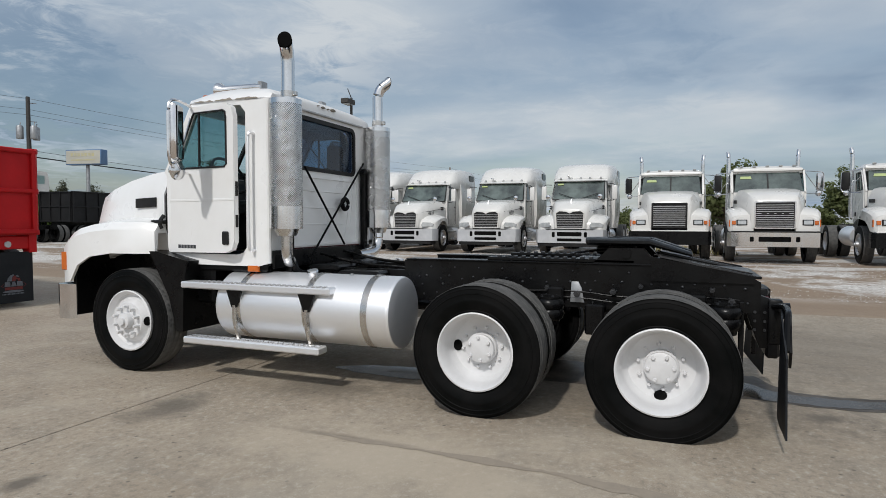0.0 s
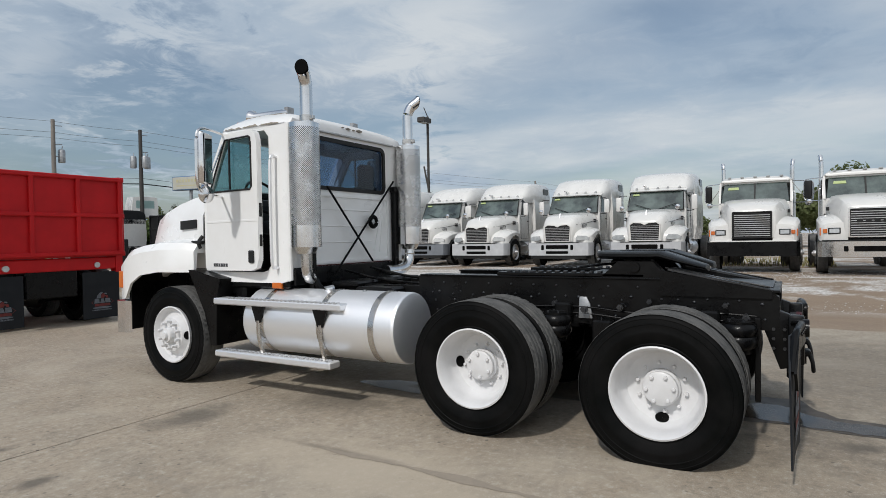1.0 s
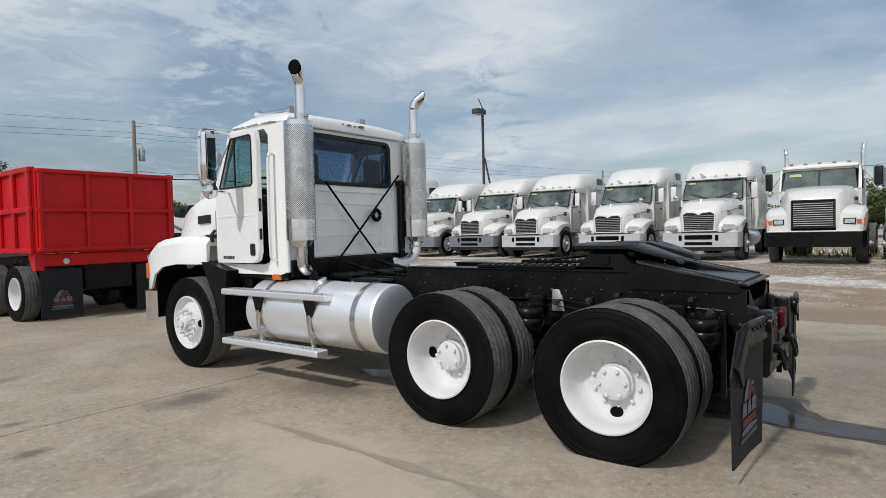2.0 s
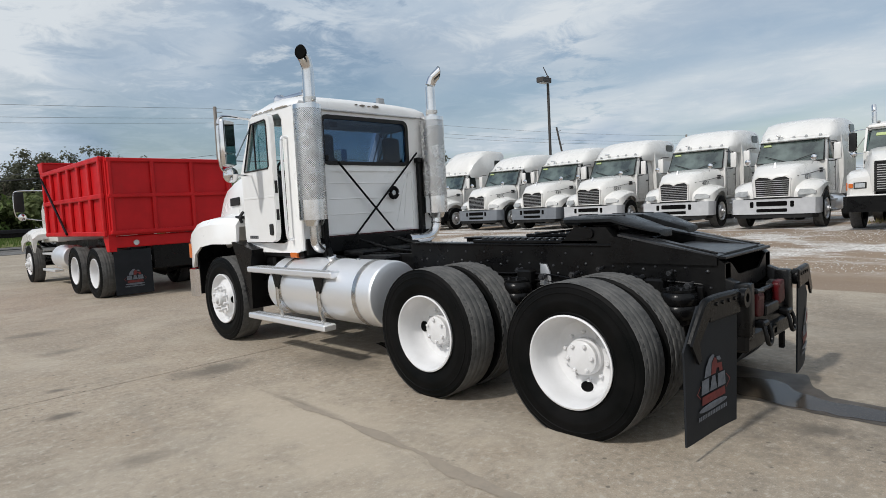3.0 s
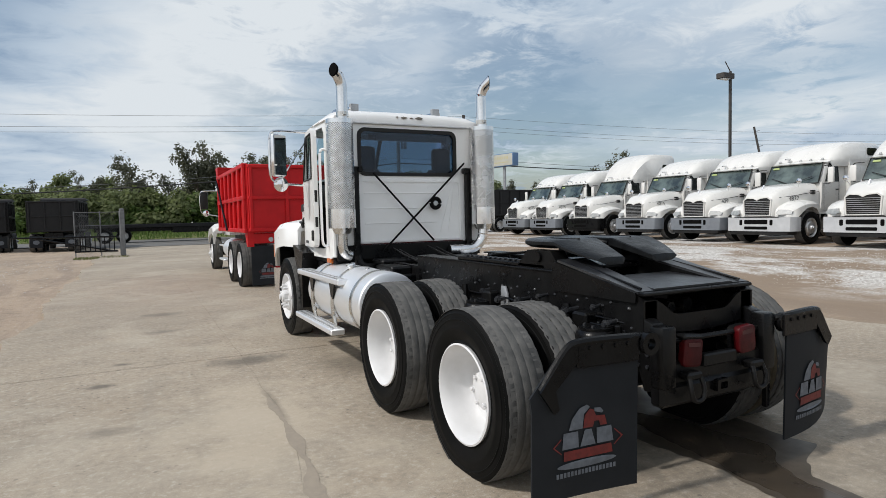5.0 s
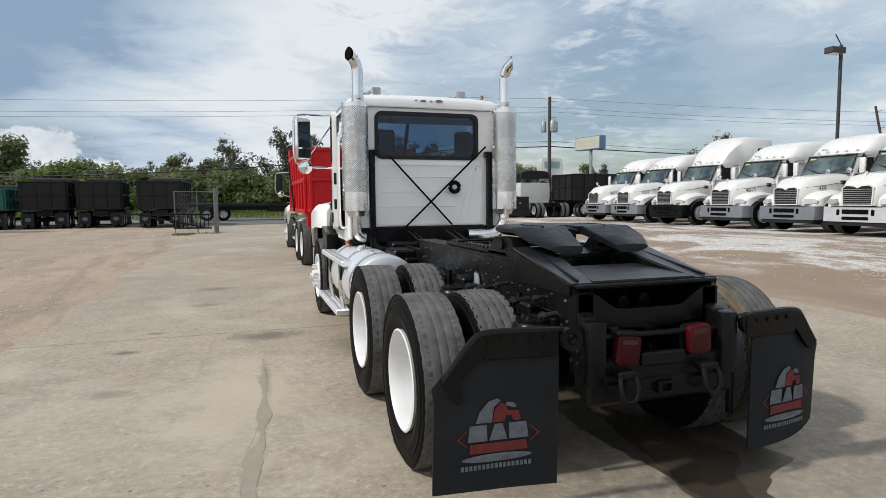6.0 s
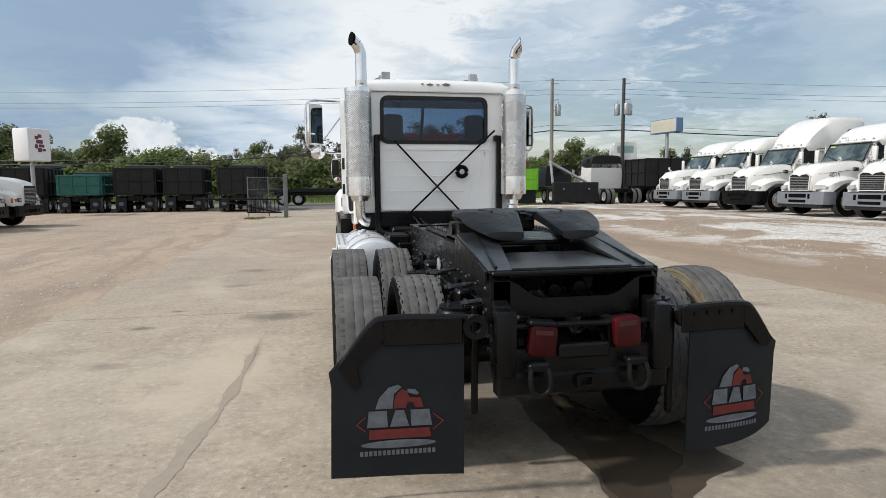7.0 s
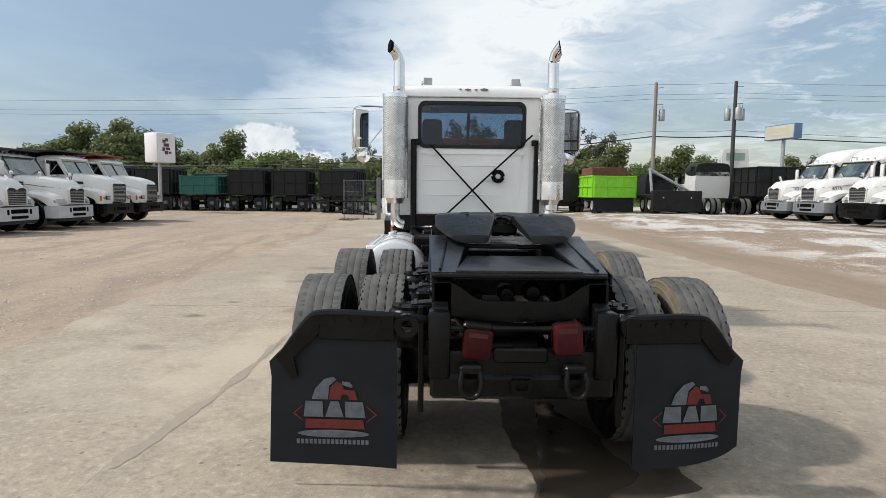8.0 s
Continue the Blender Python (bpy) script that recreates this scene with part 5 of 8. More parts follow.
    prism(br, [(s * (px + o), pz) for px, pz in leg], "y", -0.885, -0.868)
    if s > 0:
        bmesh.ops.transform(br, matrix=pose(0.58, -0.87, 0, 0, 0, 5) @ pose(-0.58, 0.87, 0), verts=br.verts)
    else:
        bmesh.ops.transform(br, matrix=pose(-0.58, -0.87 + 0.3 * fore, 0, 0, 0, -5) @ pose(0.58, 0.87, 0), verts=br.verts)
    fb = part("flap_bracket", br, BLACK, truck, "bent black steel flap bracket")
    for k in range(4):
        bo = B()
        disc(bo, (s * (0.74 + o + 0.08 * k), -0.888 + (0.087 * (0.16 + o + 0.08 * k) if s > 0 else 0.3 * fore + 0.087 * (0.16 + 0.08 * k)), 0.90), 0.012, "y", 0.012, 8)
        part("bolt", bo, BLACK, fb)
    ey = B()
    lathe(ey, [(0.030, -0.02), (0.062, -0.02), (0.062, 0.02), (0.030, 0.02)], 24, "y", close=True)
    bmesh.ops.translate(ey, vec=(s * (0.60 + o * 0.3), -0.86, 0.885), verts=ey.verts)
    part("flap_hinge", ey, BLACK, fb)


def fifth_wheel(truck):
    # the jaw plate: a disc with two horns sloping down to the rear, an open throat between
    def inner(y):
        return 0.0 if y > 0.30 else 0.035 + 0.02 * (0.30 - y) / 0.10 if y > 0.20 else 0.055 + 0.075 * ((0.20 - y) / 0.40) ** 1.2

    def outer(y):
        if y > 0.25:
            return 0.455 * max(0.0, 1 - ((y - 0.25) / 0.46) ** 3) ** (1 / 3) + 0.004
        return 0.459 - 0.10 * max(0.0, (0.05 - y) / 0.25) ** 1.6

    def crown(y):
        return 1.412 if y > 0.14 else 1.412 - 0.33 * (0.14 - y)
    ys = [-0.205, -0.195, -0.16, -0.10, -0.03, 0.04, 0.10, 0.14, 0.18, 0.24, 0.299, 0.301, 0.38, 0.46, 0.54, 0.60, 0.65, 0.69, 0.705]
    bm = B()
    for sd in (-1, 1):
        loops = []
        for k, y in enumerate(ys):
            a_, b_, z_ = inner(y), outer(y), crown(y)
            if k == 0:
                a_, b_ = a_ + 0.02, b_ - 0.03
            edge = min(0.026, (b_ - a_) * 0.2)
            z0 = z_ - 0.014 if k == 0 else z_
            deep = 0.032 + 0.030 * min(1.0, max(0.0, (y + 0.2) / 0.4))
            loops.append([(sd * a_, y, z0 - deep), (sd * a_, y, z0 - 0.006), (sd * (a_ + 0.35 * edge), y, z0), (sd * (a_ * 0.5 + b_ * 0.5), y, z0 + 0.004), (sd * (b_ - edge), y, z0),
                          (sd * b_, y, z0 - 0.014), (sd * b_, y, z0 - 0.6 * deep), (sd * (b_ - 2.0 * edge), y, z0 - deep)])
        loft(bm, loops)
    plate = part("fifth_wheel_plate", bm, COUPLING, truck, "black coupling plate with a throat", smooth=30)
    for sd in (-1, 1):
        gv = B()
        rod(gv, [(sd * (0.19 + 0.10 * math.sin(a)), 0.30 + 0.20 * math.cos(a), 1.4155) for a in [radians(15 + 15 * k) for k in range(10)]], 0.006, 5)
        part("grease_groove", gv, BLACK, plate)
    jw = B()
    box(jw, -0.11, 0.11, 0.27, 0.50, 1.27, 1.36, 0.02)
    rod(jw, [(-0.06, 0.17, 1.375), (-0.05, 0.26, 1.388), (0.0, 0.31, 1.392), (0.05, 0.26, 1.388), (0.06, 0.17, 1.375)], 0.014, 8)
    part("locking_jaw", jw, BLACK, plate)
    br = B()
    for s in (-1, 1):
        prism(br, [(0.06, 1.20), (0.60, 1.20), (0.46, 1.335), (0.18, 1.335)], "x", s * 0.34, s * 0.46)
        rod(br, [(s * 0.30, 0.32, 1.29), (s * 0.48, 0.32, 1.29)], 0.04, 12)
    box(br, -0.44, 0.44, 0.06, 0.80, 1.195, 1.225, 0.008)
    box(br, -0.06, 0.06, 0.45, 0.62, 1.26, 1.34, 0.02)
    part("fifth_wheel_bracket", br, BLACK, truck)
    for s in (-1, 1):
        sl = B()
        box(sl, s * 0.36, s * 0.46, 0.25, 1.55, 1.205, 1.235, 0.006)
        rail = part("slide_rail", sl, BLACK, truck, "toothed black slide rail")
        for k in range(16):
            th = B()
            box(th, s * 0.385, s * 0.435, 0.30 + 0.075 * k, 0.335 + 0.075 * k, 1.233, 1.252, 0.004)
            part("tooth", th, DECK, rail)
    ha = B()
    rod(ha, arc([(-0.20, 0.52, 1.31), (-0.46, 0.68, 1.30), (-0.58, 0.76, 1.29), (-0.64, 0.72, 1.29)]), 0.011, 6)
    part("release_handle", ha, BLACK, truck)


def main_tractor():
    t = thing("tractor_truck", "white day cab tractor truck with a black chassis, parked on concrete", "truck")
    day_cab_body(t, WHITE, door_open=7.0)
    hood_body(t, WHITE)
    # bumper
    b = B()
    loops = []
    for x, y in ((-1.13, 6.16), (-1.14, 6.30), (-1.08, 6.40), (-0.8, 6.45), (0.8, 6.45), (1.08, 6.40), (1.14, 6.30), (1.13, 6.16)):
        n = 0.05
        loops.append([(x, y, 0.48), (x, y, 0.86), (x * 0.95, y - n, 0.86), (x * 0.95, y - n, 0.48)])
    loft(b, loops)
    part("bumper", b, CHROME, t, "chrome front bumper")
    # chassis rails
    for s in (-1, 1):
        r = B()
        prism(r, [(6.2, 0.82), (6.2, 1.08), (2.38, 1.09), (2.38, 0.82)], "x", s * 0.39, s * 0.465)
        prism(r, [(2.38, 0.80), (2.38, 1.19), (0.07, 1.20), (-0.64, 1.12), (-0.70, 1.08), (-0.70, 0.84), (-0.2, 0.82)], "x", s * 0.37, s * 0.475)
        box(r, s * 0.30, s * 0.49, 0.07, 2.36, 1.190, 1.204, 0.004)
        rail = part("frame_rail", r, BLACK, t, "black steel frame rail")
        for k in range(78):
            bo = B()
            row = k % 3
            yy, zz = 2.28 - 0.0375 * k + 0.02 * math.sin(k * 5.1), (0.875, 1.035, 0.955)[row] + 0.015 * math.sin(k * 3.3)
            if row == 2 and k % 2:
                zz = 1.13 if yy > 0.05 else 0.915
            lathe(bo, [(0.0005, 0.012), (0.006, 0.0105), (0.010 + 0.003 * (k % 4 == 0), 0.004), (0.011 + 0.003 * (k % 4 == 0), 0.0)], 7, "z")
            bmesh.ops.transform(bo, matrix=pose(s * 0.4745, yy, zz, 0, 90 * s, 0), verts=bo.verts)
            part("bolt", bo, DECK, rail)
        # ramp plates that guide a trailer up to the coupling
        rp = B()
        top = [(s * 0.495, 0.06, 1.284), (s * 0.245, 0.06, 1.284), (s * 0.345, -0.66, 1.135), (s * 0.478, -0.66, 1.135)]
        slab(rp, top if s < 0 else top[::-1], 0.016)
        rpo = part("ramp_plate", rp, DECK, t, "sloping black ramp plate")
        web = B()
        quadp = [(s * 0.245, 0.06, 1.278), (s * 0.355, -0.655, 1.13), (s * 0.355, -0.655, 1.09), (s * 0.245, 0.06, 1.09)]
        slab(web, quadp, 0.010)
        slab(web, [(s * 0.495, 0.12, 1.27), (s * 0.495, -0.655, 1.13), (s * 0.495, -0.655, 1.07), (s * 0.495, 0.12, 1.07)], 0.010)
        rod(web, [(s * 0.37, 0.10, 1.282), (s * 0.43, -0.64, 1.148)], 0.008, 6)
        part("ramp_web", web, BLACK, rpo)
    for y in (5.6, 4.0, 2.3, 1.75, 1.05, 0.25):
        c = B()
        box(c, -0.38, 0.38, y - 0.05, y + 0.05, 0.86, 1.10, 0.012)
        part("crossmember", c, BLACK, t)
    rear = B()
    # rear crossmember: a plate with a dipped upper edge under the deck's flange
    loops = []
    for f_ in range(21):
        x_ = -0.46 + 0.92 * f_ / 20
        e_ = abs(x_) / 0.46
        zu = 1.085 - 0.10 * (1 - min(1, max(0, (e_ - 0.42) / 0.42)) ** 2 * (3 - 2 * min(1, max(0, (e_ - 0.42) / 0.42))))
        zl = 0.872 + 0.05 * e_ * e_ - (0.12 if e_ > 0.86 else 0)
        loops.append([(x_, -0.70, zl), (x_, -0.70, zu), (x_, -0.685, zu), (x_, -0.685, zl)])
    loft(rear, loops)
    box(rear, -0.47, 0.47, -0.705, -0.64, 1.108, 1.130, 0.006)
    box(rear, -0.36, 0.36, -0.60, -0.10, 1.085, 1.10, 0.004)
    part("rear_crossmember", rear, BLACK, t)
    pl = B()
    slab(pl, [(-0.345, -0.655, 1.132), (0.345, -0.655, 1.132), (0.26, -0.20, 1.165), (-0.26, -0.20, 1.165)], 0.012)
    part("deck_plate", pl, DECK, t, "black deck plate")
    # valves, air hoses and struts inside the rear opening
    for k, (x, z, r_) in enumerate(((-0.05, 0.99, 0.05), (0.10, 1.0, 0.055), (-0.22, 0.97, 0.035), (0.24, 0.96, 0.03))):
        v = B()
        lathe(v, [(0.0005, -0.07), (r_ * 0.7, -0.07), (r_, -0.04), (r_, 0.05), (r_ * 0.6, 0.08), (0.0005, 0.08)], 16, "y")
        bmesh.ops.translate(v, vec=(x, -0.45, z), verts=v.verts)
        part("air_valve", v, BLACK, t)
    for s in (-1, 1):
        bm = B()
        box(bm, s * 0.375, s * 0.49, -0.855, -0.75, 0.60, 0.955, 0.02, 2)
        part("end_plate", bm, BLACK, t, "black upright rear end plate")
        ft = B()
        prism(ft, [(-0.60, 0.84), (-0.60, 1.02), (-0.76, 0.96), (-0.79, 0.92), (-0.79, 0.58), (-0.70, 0.56)], "x", s * 0.385, s * 0.472, 0.006)
        tail = part("frame_tail", ft, BLACK, t, "black bracket at the end of the frame rail")
        for k in range(6):
            bo = B()
            disc(bo, (s * 0.476, -0.66 - 0.07 * (k % 2), 0.66 + 0.07 * (k // 2) + 0.05), 0.012, "x", 0.016, 6)
            part("bolt", bo, DECK, tail)
        gp_ = B()
        prism(gp_, [(0.78, 0.86), (0.66, 0.86), (0.68, 0.98), (0.71, 1.04), (0.77, 1.04)], "x", s * 0.482, s * 0.50, 0.004)
        part("spring_plate", gp_, GALV, t, "bare grey steel spring plate")
    xb = B()
    box(xb, -0.39, 0.39, -0.82, -0.72, 0.60, 0.74, 0.015)
    box(xb, -0.15, 0.13, -0.855, -0.80, 0.69, 0.765, 0.01)
    box(xb, -0.48, 0.48, -0.84, -0.74, 0.49, 0.62, 0.02)
    rod(xb, [(-0.38, -0.80, 0.86), (0.38, -0.80, 0.86)], 0.016, 8)
    part("tow_beam", xb, BLACK, t, "black steel tow beam")
    rc = B()
    ring(rc, rounded(-0.06, 0.05, 0.535, 0.605, 0.01), rounded(-0.035, 0.025, 0.55, 0.59, 0.008), "y", -0.87, -0.82)
    part("hitch_socket", rc, BLACK, t)
    for s in (-1, 1):
        k_ = B()
        ringpts = arc([(s * 0.27 - 0.045, -0.885, 0.655), (s * 0.27 - 0.055, -0.905, 0.60), (s * 0.27 - 0.045, -0.91, 0.54), (s * 0.27, -0.91, 0.522), (s * 0.27 + 0.045, -0.91, 0.54), (s * 0.27 + 0.055, -0.905, 0.60), (s * 0.27 + 0.045, -0.885, 0.655)])
        rod(k_, ringpts, 0.014, 10)
        box(k_, s * 0.27 - 0.06, s * 0.27 + 0.06, -0.895, -0.82, 0.640, 0.685, 0.012)
        part("tow_hook", k_, BLACK, t, "black steel tow hook")
        l = B()
        tilt = pose(s * 0.235, -0.80, 0.812 if s > 0 else 0.785, 0, -4 if s > 0 else 6, 0)
        lp = [(px, pz) for px, pz in rounded(-0.076, 0.076, -0.083, 0.083, 0.03)]
        prism(l, lp, "y", -0.045, 0.0, 0.008)
        bmesh.ops.transform(l, matrix=tilt, verts=l.verts)
        lamp = part("tail_lamp", l, RED_LENS if s > 0 else RED_LENS_DULL, t, "red square tail lamp")
        w_ = B()
        box(w_, -0.048, 0.048, -0.050, -0.046, 0.034, 0.058, 0.0, m=tilt)
        part("lamp_window", w_, LAMP_WINDOW, lamp)
        if s < 0:
            hd = B()
            box(hd, -0.085, 0.07, -0.05, 0.03, 0.072, 0.105, 0.012, m=tilt)
            part("lamp_hood", hd, BLACK, lamp, "black dirt-caked lamp hood")
        hb = B()
        prism(hb, rounded(-0.075, 0.075, -0.08, 0.08, 0.03), "y", 0.0, 0.04)
        bmesh.ops.transform(hb, matrix=tilt, verts=hb.verts)
        part("lamp_base", hb, BLACK, lamp)
        wr = B()
        rod(wr, arc([(s * 0.23, -0.73, 0.82), (s * 0.33, -0.76, 0.88), (s * 0.36, -0.75, 0.75), (s * 0.30, -0.74, 0.70)]), 0.007, 6)
        part("lamp_wire", wr, BLACK, lamp)
        hp = B()
        box(hp, s * 0.515, s * 0.548, -0.78 if s > 0 else -0.58, -0.74 if s > 0 else -0.54, 0.32, 0.93, 0.006)
        part("hanger_post", hp, BLACK, t)
        rear_flap(t, s, 0.0 if s < 0 else 0.10, 0.07 if s < 0 else 0.0)
    # wheels
    for s in (-1, 1):
        dual(t, s, 0.01, 0.490, turn=-5 if s < 0 else 30)
        dual(t, s, 1.395, 0.525, turn=85 if s < 0 else 110)
        steer(t, s, 5.20, 0.530, turn=-90 if s < 0 else 40)
    # axles, springs, air bags, chambers
    for y in (0.02, 1.40):
        a = B()
        rod(a, [(-0.95, y, 0.52), (-0.28, y, 0.52), (-0.2, y, 0.52), (0.2, y, 0.52), (0.28, y, 0.52), (0.95, y, 0.52)], [0.075, 0.085, 0.19, 0.19, 0.085, 0.075], 16)
        part("axle", a, BLACK, t, "black rear axle")
        for s in (-1, 1):
            g = B()
            lathe(g, [(0.0005, -0.13), (0.085, -0.13), (0.09, -0.10), (0.118, -0.075), (0.128, -0.04), (0.118, -0.005), (0.112, 0.0), (0.118, 0.005), (0.128, 0.04), (0.118, 0.075), (0.10, 0.09), (0.0005, 0.09)], 24, "z")
            bmesh.ops.translate(g, vec=(s * 0.60, y - 0.46, 0.81), verts=g.verts)
            bag = part("air_spring", g, BLACK, t, "ribbed black air spring")
            cap_ = B()
            lathe(cap_, [(0.0005, 0.09), (0.105, 0.09), (0.105, 0.105), (0.0005, 0.105)], 20, "z")
            bmesh.ops.translate(cap_, vec=(s * 0.60, y - 0.46, 0.81), verts=cap_.verts)
            box(cap_, s * 0.46, s * 0.58, y - 0.54, y - 0.38, 0.905, 0.925, 0.004)
            plate_ = part("spring_cap", cap_, BLACK, bag, "black steel cap plate")
            for q in range(4):
                nt = B()
                disc(nt, (s * 0.60 + 0.07 * math.cos(0.6 + 1.57 * q), y - 0.46 + 0.07 * math.sin(0.6 + 1.57 * q), 0.922), 0.011, "z", 0.016, 6)
                part("nut", nt, DECK, plate_)
            sp = B()
            prism(sp, [(y + 0.55, 0.74), (y + 0.5, 0.80), (y, 0.70), (y - 0.45, 0.70), (y - 0.45, 0.64), (y, 0.62)], "x", s * 0.48, s * 0.58)
            box(sp, s * 0.475, s * 0.60, y + 0.46, y + 0.62, 0.60, 0.86, 0.015)
            part("suspension_arm", sp, BLACK, t)
            ch = B()
            rod(ch, [(s * 0.60, y + 0.20, 0.62), (s * 0.60, y + 0.24, 0.66), (s * 0.60, y + 0.34, 0.76), (s * 0.60, y + 0.40, 0.82)], [0.05, 0.085, 0.085, 0.05], 14)
            part("brake_chamber", ch, BLACK, t)
            bd = B()
            lathe(bd, [(0.10, s * 0.40), (0.20, s * 0.41), (0.215, s * 0.44), (0.215, s * 0.62), (0.20, s * 0.65), (0.10, s * 0.66)], 28, "x", at=(0, y, 0.52))
            part("brake_drum", bd, BLACK, t)
            sk = B()
            rod(sk, [(s * 0.56, y - 0.16, 0.56), (s * 0.52, y - 0.08, 1.0)], 0.03, 10)
            part("shock_absorber", sk, BLACK, t)
    fa = B()
    rod(fa, [(-1.0, 5.14, 0.50), (1.0, 5.14, 0.50)], 0.07, 10)
    box(fa, -0.55, 0.55, 4.9, 6.1, 0.62, 1.0, 0.08, 2), box(fa, -0.36, 0.36, 3.4, 4.9, 0.62, 0.98, 0.08, 2)
    rod(fa, [(0, 3.4, 0.78), (0, 1.6, 0.62)], 0.055, 10)
    part("driveline", fa, BLACK, t)
    for s in (-1, 1):
        for k, (y, z, ln, r_) in enumerate(((0.42, 0.98, 0.14, 0.016), (0.20, 1.03, 0.11, 0.012), (-0.12, 0.97, 0.15, 0.02), (-0.34, 1.02, 0.09, 0.012), (0.72, 0.95, 0.12, 0.018), (0.98, 0.99, 0.10, 0.014), (-0.48, 0.94, 0.12, 0.016))):
            st = B()
            rod(st, [(s * 0.47, y, z), (s * (0.47 + ln), y - 0.01, z - 0.01)], r_, 8)
            disc(st, (s * (0.47 + ln * 0.8), y - 0.008, z - 0.008), r_ * 1.7, "x", 0.018, 6)
            part("bracket_stud", st, DECK, t)
        for k, z in enumerate((0.93, 0.985)):
            al = B()
            rod(al, arc([(s * 0.49, 1.9 - 0.2 * k, z), (s * 0.492, 1.3, z - 0.05), (s * 0.49, 0.75, z - 0.02), (s * (0.51 + 0.02 * k), 0.3, z - 0.07), (s * 0.495, -0.2, z - 0.03), (s * 0.47, -0.55, z - 0.05)]), 0.0075, 6)
            part("air_line", al, BLACK, t)
        for y, z in ((0.90, 0.93), (-0.24, 0.91)):
            vb = B()
            box(vb, s * 0.47, s * 0.57, y - 0.07, y + 0.07, z - 0.06, z + 0.06, 0.015)
            part("relay_valve", vb, BLACK, t)
    for k, (x0, z0) in enumerate(((-0.30, 1.12), (-0.22, 1.10), (0.16, 1.13), (0.28, 1.11))):
        ho = B()
        rod(ho, arc([(x0, 3.45, z0 + 0.10), (x0 + 0.03, 3.0, z0), (x0 - 0.05, 2.4, z0 - 0.02), (x0 + 0.04, 1.9, z0 - 0.05), (x0 * 0.6, 1.2, z0 - 0.02)]), 0.014, 8)
        part("air_hose", ho, BLACK, t)
    lb = B()
    for s in (-1, 1):
        box(lb, s * 0.46, s * 0.70, 2.55, 3.0, 0.86, 1.08, 0.02)
    box(lb, -0.60, 0.60, 3.05, 3.40, 1.06, 1.12, 0.02), box(lb, -0.95, -0.55, 4.3, 4.8, 0.72, 1.12, 0.03), box(lb, -0.98, 0.98, 3.62, 4.82, 1.06, 1.14, 0.02)
    part("chassis_bracket", lb, BLACK, t)
    # fuel tanks
    for s in (-1, 1):
        tk = B()
        lathe(tk, [(0.0005, -0.946), (0.20, -0.944), (0.30, -0.938), (0.318, -0.932), (0.326, -0.920), (0.328, -0.90), (0.328, 0.90), (0.326, 0.920), (0.318, 0.932), (0.30, 0.938), (0.0005, 0.946)], 48, "y")
        bmesh.ops.translate(tk, vec=(s * 0.86, 3.14, 0.735), verts=tk.verts)
        tank = part("fuel_tank", tk, ALU, t, "round polished aluminium fuel tank")
        for y in (2.445, 3.045, 3.80):
            st = B()
            lathe(st, [(0.329, -0.03), (0.336, -0.03), (0.336, 0.03), (0.329, 0.03)], 48, "y", close=True)
            bmesh.ops.translate(st, vec=(s * 0.86, y, 0.735), verts=st.verts)
            part("tank_strap", st, STEEL, tank, "steel tank strap")
        cp = B()
        lathe(cp, [(0.0005, 0.035), (0.05, 0.03), (0.055, 0.015), (0.05, 0.0), (0.04, -0.03)], 20, "z")
        bmesh.ops.transform(cp, matrix=pose(s * 0.94, 3.12, 1.07, 0, s * 14, 0), verts=cp.verts)
        part("tank_cap", cp, CHROME, tank, "chrome tank cap")
        c2 = B()
        lathe(c2, [(0.0005, 0.015), (0.02, 0.012), (0.022, 0.0)], 12, "z")
        bmesh.ops.translate(c2, vec=(s * 0.90, 2.72, 1.062), verts=c2.verts)
        part("tank_plug", c2, STEEL, tank)
        bk = B()
        box(bk, s * 0.43, s * 0.60, 2.45, 2.55, 0.60, 1.0, 0.01), box(bk, s * 0.43, s * 0.60, 3.75, 3.85, 0.60, 1.0, 0.01)
        part("tank_bracket", bk, BLACK, tank)
        for z, x0, x1, ya, yb, nm in ((0.93, 1.03, 1.215, 2.77, 4.48, "upper_step"), (0.40, 1.12, 1.275, 2.85, 4.40, "lower_step")):
            sp = B()
            box(sp, s * x0, s * x1, ya, yb, z - 0.03, z + 0.035, 0.012)
            step = part(nm, sp, ALU, t, "aluminium step with a raised grip pattern")
            gp = B()
            for i in range(26):
                for j in range(3 if x1 - x0 > 0.16 else 2):
                    y_, x_ = ya + 0.05 + i * 0.056 + 0.02 * (j % 2), x0 + 0.035 + j * 0.06
                    box(gp, s * x_, s * (x_ + 0.022), y_, y_ + 0.03, z + 0.034, z + 0.042)
            part("grip_pattern", gp, ALU_DULL, step)["kind"] = "stuff"
        for y in (3.02, 3.83):
            hg = B()
            prism(hg, [(y - 0.09, 0.905), (y + 0.09, 0.905), (y + 0.03, 0.74), (y - 0.03, 0.74)], "x", s * 1.185, s * 1.205)
            part("step_bracket", hg, BLACK, t)
            sb = B()
            rod(sb, arc([(s * 1.195, y, 0.76), (s * 1.20, y, 0.60), (s * 1.17, y - 0.03, 0.43)]), 0.022, 6)
            part("step_hanger", sb, STEEL, t)
    # cab lamps, exhaust, posts, straps, roof things
    for s in (-1, 1):
        am = B()
        box(am, s * 0.93, s * 1.01, 3.70, 3.83, 1.065, 1.125, 0.008)
        part("side_marker", am, AMBER, t, "amber side marker lamp")
        stack(t, s, GUARD_MESH)
        po = B()
        p0, p1 = (0.685, 0.755) if s < 0 else (0.75, 0.825)
        box(po, s * p0, s * p1, 3.50, 3.57, 1.02, 2.20, 0.012)
        box(po, s * (p0 - 0.04), s * (p0 + 0.02), 3.47, 3.56, 2.13, 2.20, 0.01)
